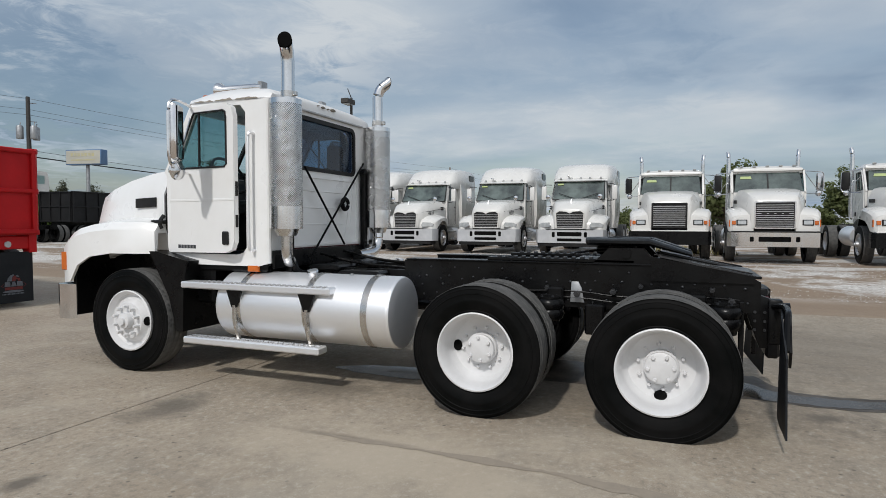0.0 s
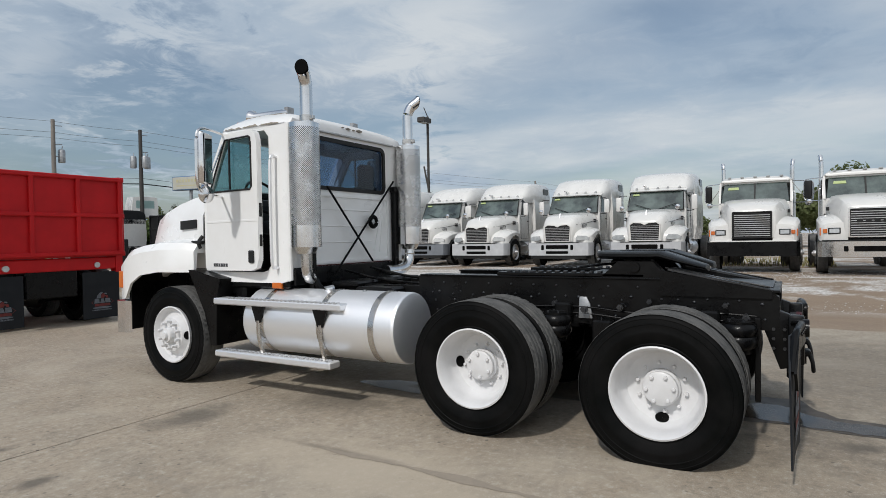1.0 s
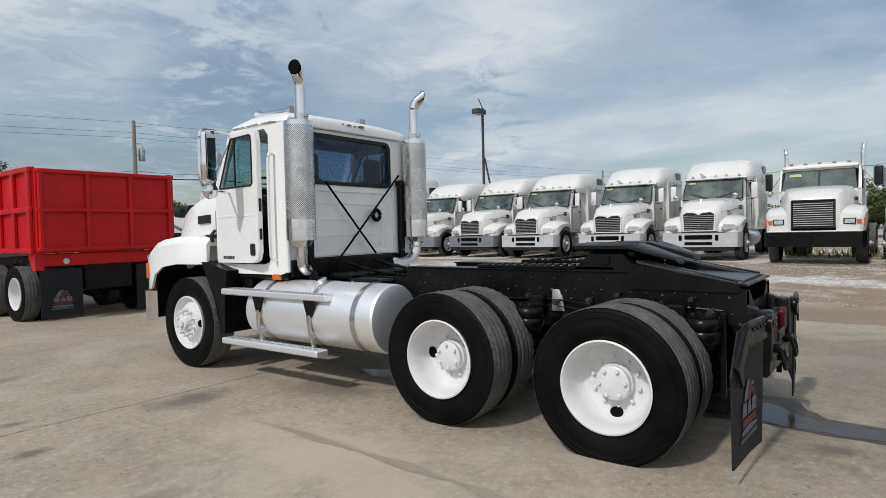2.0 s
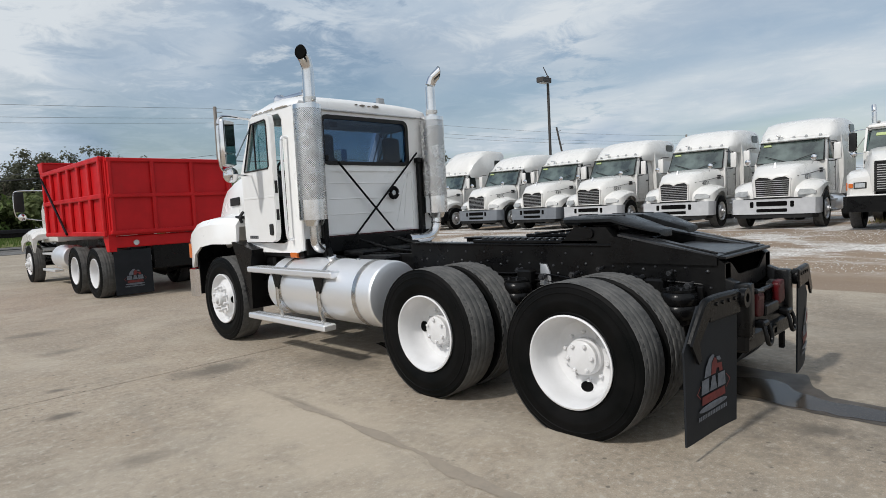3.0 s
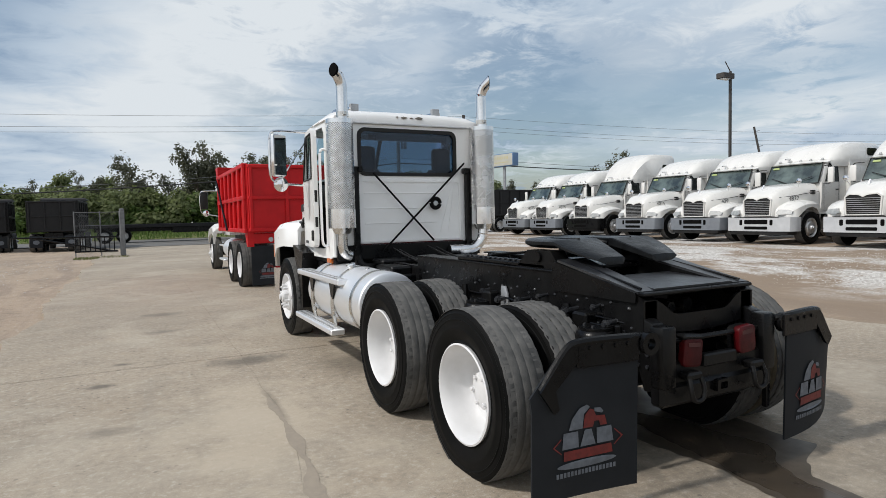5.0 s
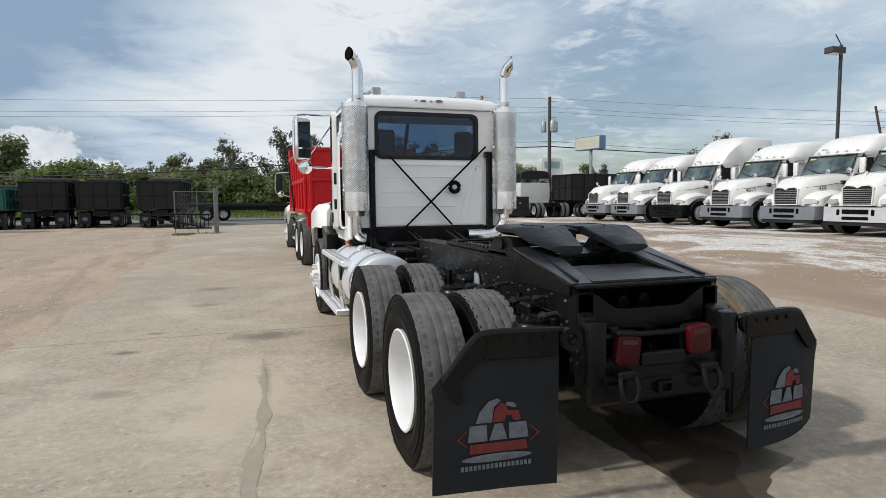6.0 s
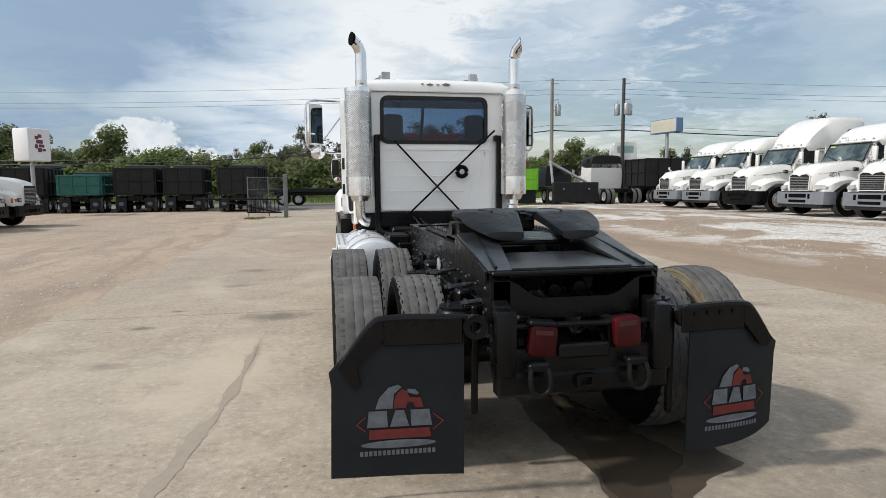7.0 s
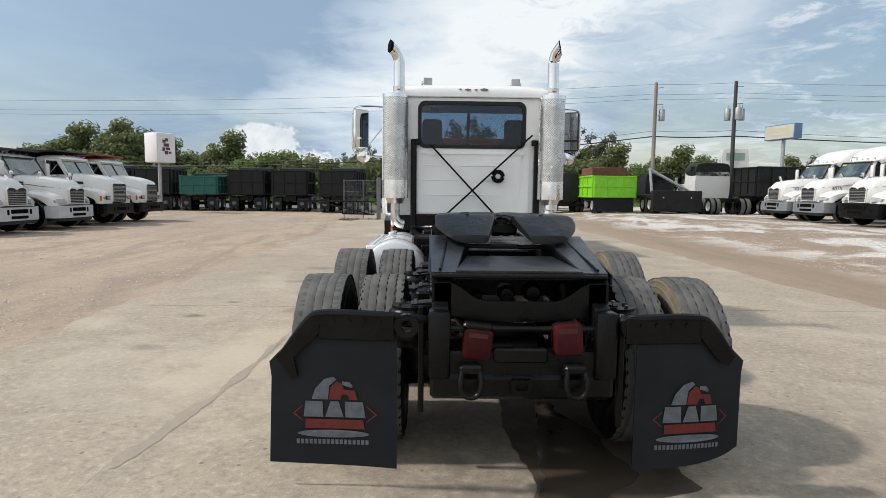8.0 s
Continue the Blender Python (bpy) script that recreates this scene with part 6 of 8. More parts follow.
        part("exhaust_post", po, BLACK, t, "black upright exhaust post")
        ps = B()
        rod(ps, arc([(s * 0.72, 3.50, 1.15), (s * 0.70, 3.46, 1.04), (s * 0.55, 3.42, 1.02)]), 0.035, 8)
        part("post_foot", ps, BLACK, t)
        strap = B()
        rod(strap, [(-0.51, 3.50, 2.125), (0.27, 3.50, 1.30)] if s < 0 else [(0.72, 3.50, 2.26), (-0.40, 3.485, 1.21)], 0.012, 6)
        part("bungee_strap", strap, RUBBER, t, "crossed black rubber strap")
        rl = B()
        box(rl, s * 0.56 - 0.055, s * 0.56 + 0.055, 3.95, 4.0, 2.92, 3.01, 0.008)
        rod(rl, [(s * 0.56, 3.97, 2.85), (s * 0.56, 3.97, 2.95)], 0.012, 6)
        part("roof_work_lamp", rl, GALV, t, "grey roof work lamp")
        ho = B()
        lathe(ho, [(0.0005, -0.02), (0.09, -0.03), (0.085, 0.0), (0.05, 0.05), (0.045, 0.45), (0.03, 0.52), (0.0005, 0.53)], 16, "y")
        bmesh.ops.transform(ho, matrix=pose(s * 0.60, 4.48, 2.945, 0, 0, 180), verts=ho.verts)
        box(ho, s * 0.60 - 0.03, s * 0.60 + 0.03, 4.2, 4.26, 2.85, 2.93, 0.008)
        part("roof_horn", ho, CHROME, t, "chrome roof horn")
    for x in (-0.72, -0.36, 0.0, 0.36, 0.72):
        cl = B()
        box(cl, x - 0.06, x + 0.06, 4.50, 4.58, 2.825, 2.875, 0.015)
        part("clearance_lamp", cl, AMBER, t, "amber roof clearance lamp")
    pk = B()
    ringp = [(0.312 + 0.058 * math.cos(a), 3.515, 1.76 + 0.058 * math.sin(a)) for a in [2 * math.pi * i / 24 for i in range(25)]]
    rod(pk, ringp, 0.026, 10, cap=False)
    part("light_ring", pk, RUBBER, t, "round black rimmed lamp on the cab's back")
    lz = B()
    lathe(lz, [(0.0005, -0.02), (0.03, -0.018), (0.052, 0.0), (0.0005, 0.02)], 24, "y")
    bmesh.ops.translate(lz, vec=(0.312, 3.53, 1.76), verts=lz.verts)
    part("work_lamp_lens", lz, CLEAR_LENS, t)
    for x, y, r_ in ((-0.07, 3.555, 0.022), (0.13, 3.556, 0.028), (0.03, 3.553, 0.012), (-0.16, 3.553, 0.010)):
        ch = B()
        n0 = [(x + r_ * (1 + 0.4 * noise.noise(Vector((a, x, 1)))) * math.cos(a) * 1.7, 2.80 + 0.25 * x * x + 0.45 * r_ * (1 + 0.9 * noise.noise(Vector((a * 2, x, 3)))) * math.sin(a)) for a in [2 * math.pi * i / 14 for i in range(14)]]
        prism(ch, n0, "y", 3.548, 3.575)
        part("paint_chip", ch, CRACK, t)
    lw = B()
    box(lw, -0.96, 0.96, 3.545, 3.572, 1.10, 1.275, 0.006)
    part("lower_back_panel", lw, BLACK, t, "black lower back panel")
    lsx = B()
    box(lsx, -0.70, 0.72, 3.555, 3.575, 1.276, 1.287, 0.003)
    part("red_reflector_tape", lsx, RED_LENS_DULL, t, "thin dull red tape")
    return t


TRACTOR = main_tractor()
fifth_wheel(TRACTOR)


# ---- the fleet: long-nosed sleeper tractors ----
def vision_truck(label, paint=None, fairing=None, bumper=None, high=False, number="", box_body=None, group="parked fleet trucks", sleeper=True):
    """Forward is +y, the bumper's face at y = 0, the ground at z = 0."""
    paint = paint or FLEET
    t = thing("sleeper_truck" if sleeper else "dump_truck", label, "truck", group=group)
    h = B()
    secs = []
    for y, wl_, zl, wm, zm, wt, zt in ((-0.10, 0.50, 0.92, 0.52, 1.36, 0.40, 1.50), (-0.16, 0.55, 0.90, 0.57, 1.42, 0.47, 1.60), (-0.40, 0.62, 0.90, 0.66, 1.52, 0.55, 1.80), (-0.85, 0.72, 0.95, 0.76, 1.58, 0.66, 1.88),
                                       (-1.40, 0.84, 1.0, 0.90, 1.66, 0.76, 1.95), (-1.85, 0.92, 1.0, 0.98, 1.72, 0.84, 1.98)):
        secs.append(section(y, wl_, zl, wm, zm, wt, zt, 0.04))
    loft(h, secs)
    hood = part("hood", h, paint, t)
    # grille with a dipped upper edge and bright slats
    g = B()
    prism(g, [(-0.44, 0.95), (0.44, 0.95), (0.47, 1.45), (0.36, 1.52), (0.12, 1.50), (0.0, 1.44), (-0.12, 1.50), (-0.36, 1.52), (-0.47, 1.45)], "y", -0.14, -0.075)
    grille = part("grille", g, PLASTIC, t, "black grille with bright slats")
    for k in range(8):
        s_ = B()
        z = 0.985 + 0.06 * k
        box(s_, -0.43 - 0.003 * k, 0.43 + 0.003 * k, -0.075, -0.062, z, z + 0.013)
        part("slat", s_, ALU_DULL, grille)
    sur = B()
    outer = [(-0.48, 0.92), (0.48, 0.92), (0.51, 1.46), (0.38, 1.555), (0.13, 1.535), (0.0, 1.475), (-0.13, 1.535), (-0.38, 1.555), (-0.51, 1.46)]
    inner = [(-0.44, 0.95), (0.44, 0.95), (0.47, 1.45), (0.36, 1.52), (0.12, 1.50), (0.0, 1.44), (-0.12, 1.50), (-0.36, 1.52), (-0.47, 1.45)]
    ring(sur, outer, inner, "y", -0.13, -0.055)
    part("grille_surround", sur, paint, grille)
    o = B()
    prism(o, [(-0.34, 1.80), (-0.42, 1.80), (-0.46, 1.93), (-0.42, 1.96), (-0.36, 1.88)], "x", -0.02, 0.02)
    part("hood_ornament", o, ALU, hood, "small bright hood ornament")
    # bumper with openings
    bm = B()
    loops = []
    for x, y in ((-1.20, -0.55), (-1.22, -0.30), (-1.12, -0.10), (-0.75, 0.0), (0.75, 0.0), (1.12, -0.10), (1.22, -0.30), (1.20, -0.55)):
        loops.append([(x, y, 0.42), (x * 1.005, y - 0.01, 0.88), (x * 0.94, y - 0.08, 0.88), (x * 0.94, y - 0.08, 0.42)])
    loft(bm, loops)
    bp = part("bumper", bm, bumper or PALE_BUMPER, t)
    lo = B()
    loops = []
    for x, y in ((-1.12, -0.50), (-1.14, -0.30), (-1.04, -0.12), (-0.75, -0.03), (0.75, -0.03), (1.04, -0.12), (1.14, -0.30), (1.12, -0.50)):
        loops.append([(x, y, 0.30), (x, y, 0.43), (x * 0.94, y - 0.08, 0.43), (x * 0.94, y - 0.08, 0.30)])
    loft(lo, loops)
    part("bumper_skirt", lo, PLASTIC if bumper is not BLACK else BLACK, bp, "dark bumper skirt")
    tp = B()
    box(tp, -0.80, 0.80, -0.05, 0.006, 0.875, 0.895, 0.004)
    part("bumper_strip", tp, PLASTIC, bp)
    # black plates stand for the shade inside the openings
    for x0, x1, z0, z1 in ((-0.42, 0.42, 0.66, 0.80), (-0.42, 0.42, 0.48, 0.58), (-0.60, -0.50, 0.62, 0.80), (0.50, 0.60, 0.62, 0.80)):
        op = B()
        prism(op, rounded(x0, x1, z0, z1, 0.03), "y", -0.03, 0.004)
        part("bumper_opening", op, SOOT_AND_HOLES, bp)
    for s in (-1, 1):
        f = B()
        loops = []
        for y, ze, zt, wo in ((-0.18, 0.88, 1.02, 1.02), (-0.26, 0.88, 1.16, 1.10), (-0.45, 0.88, 1.27, 1.19), (-0.62, 1.02, 1.33, 1.21), (-0.85, 1.16, 1.38, 1.22), (-1.10, 1.20, 1.40, 1.22), (-1.40, 1.14, 1.38, 1.20), (-1.62, 0.95, 1.32, 1.15), (-1.80, 0.78, 1.20, 1.08)):
            loops.append([(s * 0.45, y, zt + 0.06), (s * 0.85, y, zt + 0.04), (s * (wo - 0.08), y, zt - 0.02), (s * wo, y, zt - 0.10), (s * wo, y, ze), (s * (wo - 0.03), y, ze), (s * (wo - 0.06), y, zt - 0.14), (s * 0.45, y, zt - 0.12)])
        loft(f, loops)
        part("fender", f, paint, t)
        hl = B()
        pr = [(0.66, 1.00), (0.72, 1.13), (1.00, 1.12), (1.12, 1.06), (1.10, 0.98), (0.75, 0.96)]
        a_, b_ = [], []
        for x, z in pr:
            y = -0.065 - max(0, x - 0.75) * 0.40 - (z - 0.96) * 0.32
            a_.append(hl.verts.new((s * x, y, z))), b_.append(hl.verts.new((s * x, y - 0.12, z)))
        hl.faces.new(a_), hl.faces.new(b_[::-1])
        for i in range(len(pr)):
            j = (i + 1) % len(pr)
            hl.faces.new((a_[i], a_[j], b_[j], b_[i]))
        part("headlight", hl, HEADLIGHT, t, "clear swept headlight")
        vt = B()
        for z in (1.62, 1.70):
            box(vt, s * 0.925, s * 0.985, -1.66, -1.46, z, z + 0.05, 0.008)
        part("hood_vent", vt, PLASTIC, hood)
        steer(t, s, -1.10, turn=20 * s, alu=True)
        # mirrors
        m_ = B()
        rod(m_, arc([(s * 1.02, -2.05, 2.55), (s * 1.25, -1.95, 2.56), (s * 1.30, -1.95, 2.5), (s * 1.30, -1.95, 2.0), (s * 1.25, -1.96, 1.95), (s * 1.02, -2.02, 1.95)]), 0.014, 6)
        mi = part("mirror", m_, PLASTIC, t)
        mh = B()
        box(mh, s * 1.20, s * 1.40, -2.02, -1.92, 1.98, 2.50, 0.04, 2)
        part("mirror_housing", mh, paint, mi)
        hm = B()
        lathe(hm, [(0.0005, 0.04), (0.07, 0.02), (0.09, -0.02), (0.06, -0.08), (0.0005, -0.09)], 14, "y")
        bmesh.ops.translate(hm, vec=(s * 0.92, -0.85, 2.05), verts=hm.verts)
        rod(hm, [(s * 0.92, -0.88, 2.0), (s * 0.84, -0.95, 1.85)], 0.012, 6)
        part("hood_mirror", hm, CHROME, hood)
    # cab
    cab = B()
    loft(cab, [section(y, 1.00, 0.95, 1.04, 2.0, w, z, 0.03) for y, w, z in ((-1.90, 0.98, 2.00), (-1.95, 0.96, 2.06))] + [section(y, 1.00, 0.95, 1.05, 2.05, 0.93, z, 0.03) for y, z in ((-2.32, 2.74), (-2.6, 2.80), (-3.30, 2.82))])
    part("cab", cab, paint, t)
    w = B()
    slab(w, [(-0.95, -1.84, 2.00), (0.95, -1.84, 2.00), (0.90, -2.20, 2.67), (-0.90, -2.20, 2.67)], 0.02)
    ws = part("windshield", w, FLEET_GLASS, t, "dark windshield glass")
    fr = B()
    rod(fr, [(-0.96, -1.83, 1.99), (0.96, -1.83, 1.99), (0.91, -2.19, 2.675), (-0.91, -2.19, 2.675), (-0.96, -1.83, 1.99)], 0.022, 6)
    part("windshield_frame", fr, PLASTIC, ws)
    if number != "-":
        st = B()
        slab(st, [(0.58, -2.101, 2.55), (0.82, -2.101, 2.55), (0.80, -2.131, 2.605), (0.60, -2.131, 2.605)], 0.028)
        part("price_sticker", st, STICKER, ws, "lime green sticker")
    for s in (-1, 1):
        sw = B()
        slab(sw, [(s * 1.057, -2.08, 2.03), (s * 1.057, -2.86, 2.03), (s * 0.985, -2.86, 2.66), (s * 0.985, -2.40, 2.66)], 0.016 * s)
        part("side_window", sw, SIDE_GLASS, t, "dark side window")
        dr = B()
        rod(dr, [(s * 1.056, -2.0, 2.0), (s * 1.056, -2.02, 1.05), (s * 1.056, -2.85, 1.05), (s * 1.056, -2.85, 2.0), (s * 1.01, -2.85, 2.62)], 0.007, 4)
        box(dr, s * 1.05, s * 1.075, -2.80, -2.66, 1.75, 1.79, 0.004)
        part("door_seam", dr, PLASTIC, t)
    v = B()
    loft(v, [[(x, y, z), (x, y + 0.04, z + 0.03), (x, y - 0.22, z + 0.10), (x, y - 0.24, z + 0.06)] for x, y, z in ((-1.0, -2.30, 2.66), (-0.8, -2.12, 2.67), (0.8, -2.12, 2.67), (1.0, -2.30, 2.66))])
    part("sun_visor", v, paint, t)
    for x in (-0.75, -0.35, 0.0, 0.35, 0.75):
        cl = B()
        lathe(cl, [(0.0005, 0.07), (0.03, 0.06), (0.055, 0.0)], 10, "z")
        bmesh.ops.translate(cl, vec=(x, -2.42, 2.79), verts=cl.verts)
        part("clearance_lamp", cl, HEADLIGHT, t)
    for s in (-1, 1):
        wp = B()
        rod(wp, [(s * 0.12, -1.815, 2.02), (s * 0.72, -1.90, 2.22)], 0.012, 5)
        part("wiper", wp, PLASTIC, ws)
        sm = B()
        rod(sm, [(s * 0.62, -0.30, 1.52), (s * 0.78, -0.9, 1.58), (s * 0.93, -1.42, 1.66), (s * 0.99, -1.83, 1.70)], 0.008, 4)
        part("hood_seam", sm, PLASTIC, hood)
    ca = B()
    lathe(ca, [(0.0005, -0.02), (0.07, -0.02), (0.06, 0.02), (0.035, 0.06), (0.03, 0.35), (0.0005, 0.36)], 12, "y", at=(0.45, -2.62, 2.90))
    rod(ca, [(0.45, -2.5, 2.90), (0.45, -2.5, 2.78)], 0.015, 6)
    part("roof_horn", ca, CHROME, t)
    if sleeper:
        sl = B()
        top = 4.0 if high else 3.46
        rows_ = [(-2.45, 0.90, 2.80), (-2.70, 0.98, top - (0.62 if high else 0.32)), (-3.10, 1.02, top - (0.28 if high else 0.12)), (-3.55, 1.08, top - 0.04), (-4.2, 1.10, top), (-5.05, 1.10, top - 0.02), (-5.10, 1.08, top - 0.06)]
        loft(sl, [mirrored([(w_ + 0.06, y, 2.55), (w_ + 0.10, y, 2.75), (w_ + 0.06, y, max(z - 0.22, 2.78)), (w_ - 0.06, y, max(z - 0.06, 2.80)), (w_ * 0.7, y, z), (w_ * 0.3, y, z + 0.02)]) for y, w_, z in rows_])
        part("roof_fairing", sl, fairing or paint, t)
        bd = B()
        loft(bd, [section(y, 1.12, 0.92, 1.20, 2.1, 1.14, 2.85, 0.0) for y in (-3.26, -3.34, -5.05, -5.10)])
        part("sleeper_box", bd, paint, t)
        for s in (-1, 1):
            sw = B()
            xw = 1.19
            outline = rounded(-4.85, -4.25, 2.94 if not high else 3.1, 3.20 if not high else 3.45, 0.09)
            prism(sw, outline, "x", s * (xw - 0.06), s * (xw + 0.006))
            part("sleeper_window", sw, SIDE_GLASS, t, "dark sleeper window")
        rear_y, last = -6.2, -7.5
    else:
        rear_y, last = -5.6, -6.9
    fm = B()
    for s in (-1, 1):
        box(fm, s * 0.38, s * 0.46, last - 0.6, -1.2, 0.78, 1.06)
    for y in (-2.6, -4.2, rear_y, last):
        box(fm, -0.40, 0.40, y - 0.06, y + 0.06, 0.82, 1.02)
    box(fm, -0.45, 0.45, -1.9, -0.3, 0.55, 0.95, 0.05), rod(fm, [(-1.0, -1.10, 0.50), (1.0, -1.10, 0.50)], 0.07, 8)
    part("chassis", fm, BLACK, t, "black chassis")
    for s in (-1, 1):
        dual(t, s, rear_y, turn=33, alu=True), dual(t, s, last, turn=70, alu=True)
        tk = B()
        lathe(tk, [(0.0005, -0.75), (0.27, -0.73), (0.30, -0.68), (0.30, 0.68), (0.27, 0.73), (0.0005, 0.75)], 24, "y")
        bmesh.ops.translate(tk, vec=(s * 0.85, -3.3, 0.65), verts=tk.verts)
        part("fuel_tank", tk, ALU, t)
        stp = B()
        box(stp, s * 0.95, s * 1.16, -2.75, -2.05, 0.40, 0.46, 0.01), box(stp, s * 0.95, s * 1.14, -2.75, -2.05, 0.72, 0.78, 0.01)
        part("cab_step", stp, ALU_DULL, t)
    if number and number != "-":
        lettering(number, 0.20, DECAL, hood, pose(-0.772, -0.85, 1.475, 90, 0, -103.5), "unit_number", "dark stencilled unit number")
        lettering(number, 0.20, DECAL, hood, pose(0.772, -0.85, 1.475, 90, 0, 103.5), "unit_number", "dark stencilled unit number")
    if box_body:
        dump_box(t, box_body, -7.6, -3.4, 1.15, 2.75, tarp=True)
    return t


def dump_box(t, paint, y0, y1, z0, z1, w=1.24, tarp=False, cols=5):
    """A tipper body with pressed panels: rear at y0, front at y1."""
    b = B()
    th = 0.05
    for s in (-1, 1):
        prism(b, [(y0, z0), (y1, z0), (y1, z1), (y0, z1)], "x", s * (w - th), s * w)
    box(b, -w + th, w - th, y0, y1, z0, z0 + 0.06), box(b, -w + th, w - th, y1 - th, y1, z0, z1 + 0.1)
    body = part("dump_body", b, paint, t)
    tg = B()
    box(tg, -w + 0.02, w - 0.02, y0 - 0.06, y0 - 0.005, z0 + 0.02, z1 - 0.03, 0.01)
    gate = part("tailgate", tg, paint, t)
    fr = B()
    for z in (z0 + 0.03, (z0 + z1) / 2 - 0.03, z1 - 0.11):
        box(fr, -w + 0.03, w - 0.03, y0 - 0.13, y0 - 0.062, z, z + 0.08, 0.015)
    for k in range(4):
        x = -w + 0.05 + (2 * w - 0.18) * k / 3
        box(fr, x, x + 0.08, y0 - 0.128, y0 - 0.063, z0 + 0.05, z1 - 0.05, 0.015)
    part("tailgate_rib", fr, paint, gate)
    for s in (-1, 1):
        sr = B()
        for k in range(cols + 1):
            y = y0 + 0.02 + (y1 - y0 - 0.16) * k / cols
            box(sr, s * w, s * (w + 0.07), y, y + 0.12, z0 + 0.02, z1 - 0.02, 0.015)
        for z in (z0, (z0 + z1) / 2 - 0.04, z1 - 0.10):
            box(sr, s * w, s * (w + 0.075), y0, y1, z, z + 0.10, 0.015)
        part("side_rib", sr, paint, body)
    if tarp:
        cz = B()
        prism(cz, [(y1 - 0.9, z1 + 0.10), (y1 + 1.15, z1 + 0.24), (y1 + 1.2, z1 + 0.18), (y1 - 0.8, z1 + 0.02)], "x", -w, w)
        part("cab_shield", cz, paint, body)
        tr = B()
        rod(tr, [(-w, y1 - 0.2, z1 + 0.20), (w, y1 - 0.2, z1 + 0.20)], 0.10, 10)
        part("rolled_tarp", tr, TARP, body, "rolled dark tarp")
    return body


def day_cab_truck(label, bumper, group="parked fleet trucks", stacks=True, mark=False, box_body=None):
    """Built on the same body as the parked tractor: forward is +y, the rear axle at y = 0."""
    t = thing("day_cab_truck" if not box_body else "dump_truck", label, "truck", group=group)
    day_cab_body(t, FLEET, front_glass=FLEET_GLASS)
    hood_body(t, FLEET)
    g = B()
    box(g, -0.48, 0.48, 6.36, 6.40, 1.00, 1.70, 0.01)
    gr = part("grille", g, PLASTIC, t, "black grille with bright slats")
    for k in range(11):
        s_ = B()
        box(s_, -0.46, 0.46, 6.40, 6.415, 1.03 + 0.059 * k, 1.048 + 0.059 * k)
        part("slat", s_, ALU_DULL, gr)
    fr = B()
    ring(fr, rounded(-0.515, 0.515, 0.965, 1.735, 0.03), rounded(-0.48, 0.48, 1.00, 1.70, 0.02), "y", 6.34, 6.425)
    part("grille_frame", fr, CHROME if mark else PLASTIC, gr)
    if mark:
        mk = B()
        for k in range(4):
            box(mk, -0.35 + 0.185 * k, -0.22 + 0.185 * k, 6.415, 6.425, 1.34, 1.43)
        part("maker_mark", mk, PLASTIC, gr, "row of dark blocks across the grille")
    for s in (-1, 1):
        np_ = B()
        loft(np_, [[(s * x, y, 0.90), (s * x, y + 0.01, 1.10), (s * x, y - 0.03, z), (s * x, y - 0.25, z), (s * x, y - 0.25, 0.90)] for x, y, z in ((0.52, 6.37, 1.36), (0.70, 6.36, 1.36), (0.95, 6.34, 1.34), (1.06, 6.31, 1.30), (1.12, 6.24, 1.24))])
        part("nose_panel", np_, FLEET, t)
        hl = B()
        box(hl, s * 0.68, s * 0.96, 6.30, 6.385, 1.06, 1.22, 0.012)
        hb = part("headlight_bezel", hl, PLASTIC, t)
        ln = B()
        box(ln, s * 0.71, s * 0.93, 6.386, 6.394, 1.085, 1.195, 0.003)
        part("headlight", ln, CLEAR_LENS, hb, "rectangular headlight")
        am = B()
        box(am, s * 0.975, s * 1.075, 6.27, 6.362, 1.08, 1.19, 0.008)
        part("turn_lamp", am, AMBER, t, "amber turn lamp")
        if stacks:
            st = B()
            rod(st, arc([(s * 1.0, 3.33, 1.3), (s * 1.0, 3.33, 2.9), (s * 1.0, 3.33, 3.3), (s * 1.03, 3.25, 3.45)]), 0.065, 12)
            part("exhaust_stack", st, CHROME, t, "chrome exhaust stack")
            steer(t, s, 5.14, alu=True), dual(t, s, 0.0, alu=True), dual(t, s, 1.375, alu=True)
        else:
            steer(t, s, 5.14), dual(t, s, 0.0), dual(t, s, 1.375)
        tk = B()
        lathe(tk, [(0.0005, -0.7), (0.29, -0.68), (0.32, -0.6), (0.32, 0.6), (0.29, 0.68), (0.0005, 0.7)], 24, "y")
        bmesh.ops.translate(tk, vec=(s * 0.84, 3.2, 0.72), verts=tk.verts)
        part("fuel_tank", tk, ALU, t)
    b = B()
    loops = []
    for x, y in ((-1.18, 6.1), (-1.19, 6.35), (-1.10, 6.45), (-0.8, 6.48), (0.8, 6.48), (1.10, 6.45), (1.19, 6.35), (1.18, 6.1)):
        loops.append([(x, y, 0.46), (x, y, 0.86), (x * 0.95, y - 0.06, 0.86), (x * 0.95, y - 0.06, 0.46)])
    loft(b, loops)
    bp = part("bumper", b, bumper, t)
    if mark:
        # openings drawn as black plates, their shade put into the colour
        for x0, x1 in ((-0.40, 0.40), (-0.62, -0.52), (0.52, 0.62)):
            op = B()
            prism(op, rounded(x0, x1, 0.60, 0.74, 0.02), "y", 6.46, 6.486)
            part("bumper_opening", op, SOOT_AND_HOLES, bp)
    tpb = B()
    box(tpb, -1.10, 1.10, 6.30, 6.46, 0.862, 0.90, 0.01)
    part("bumper_cap", tpb, FLEET if not mark else PLASTIC, bp)
    st = B()
    slab(st, [(0.44, 4.645, 2.48), (0.76, 4.645, 2.48), (0.74, 4.60, 2.56), (0.46, 4.60, 2.56)], 0.02)
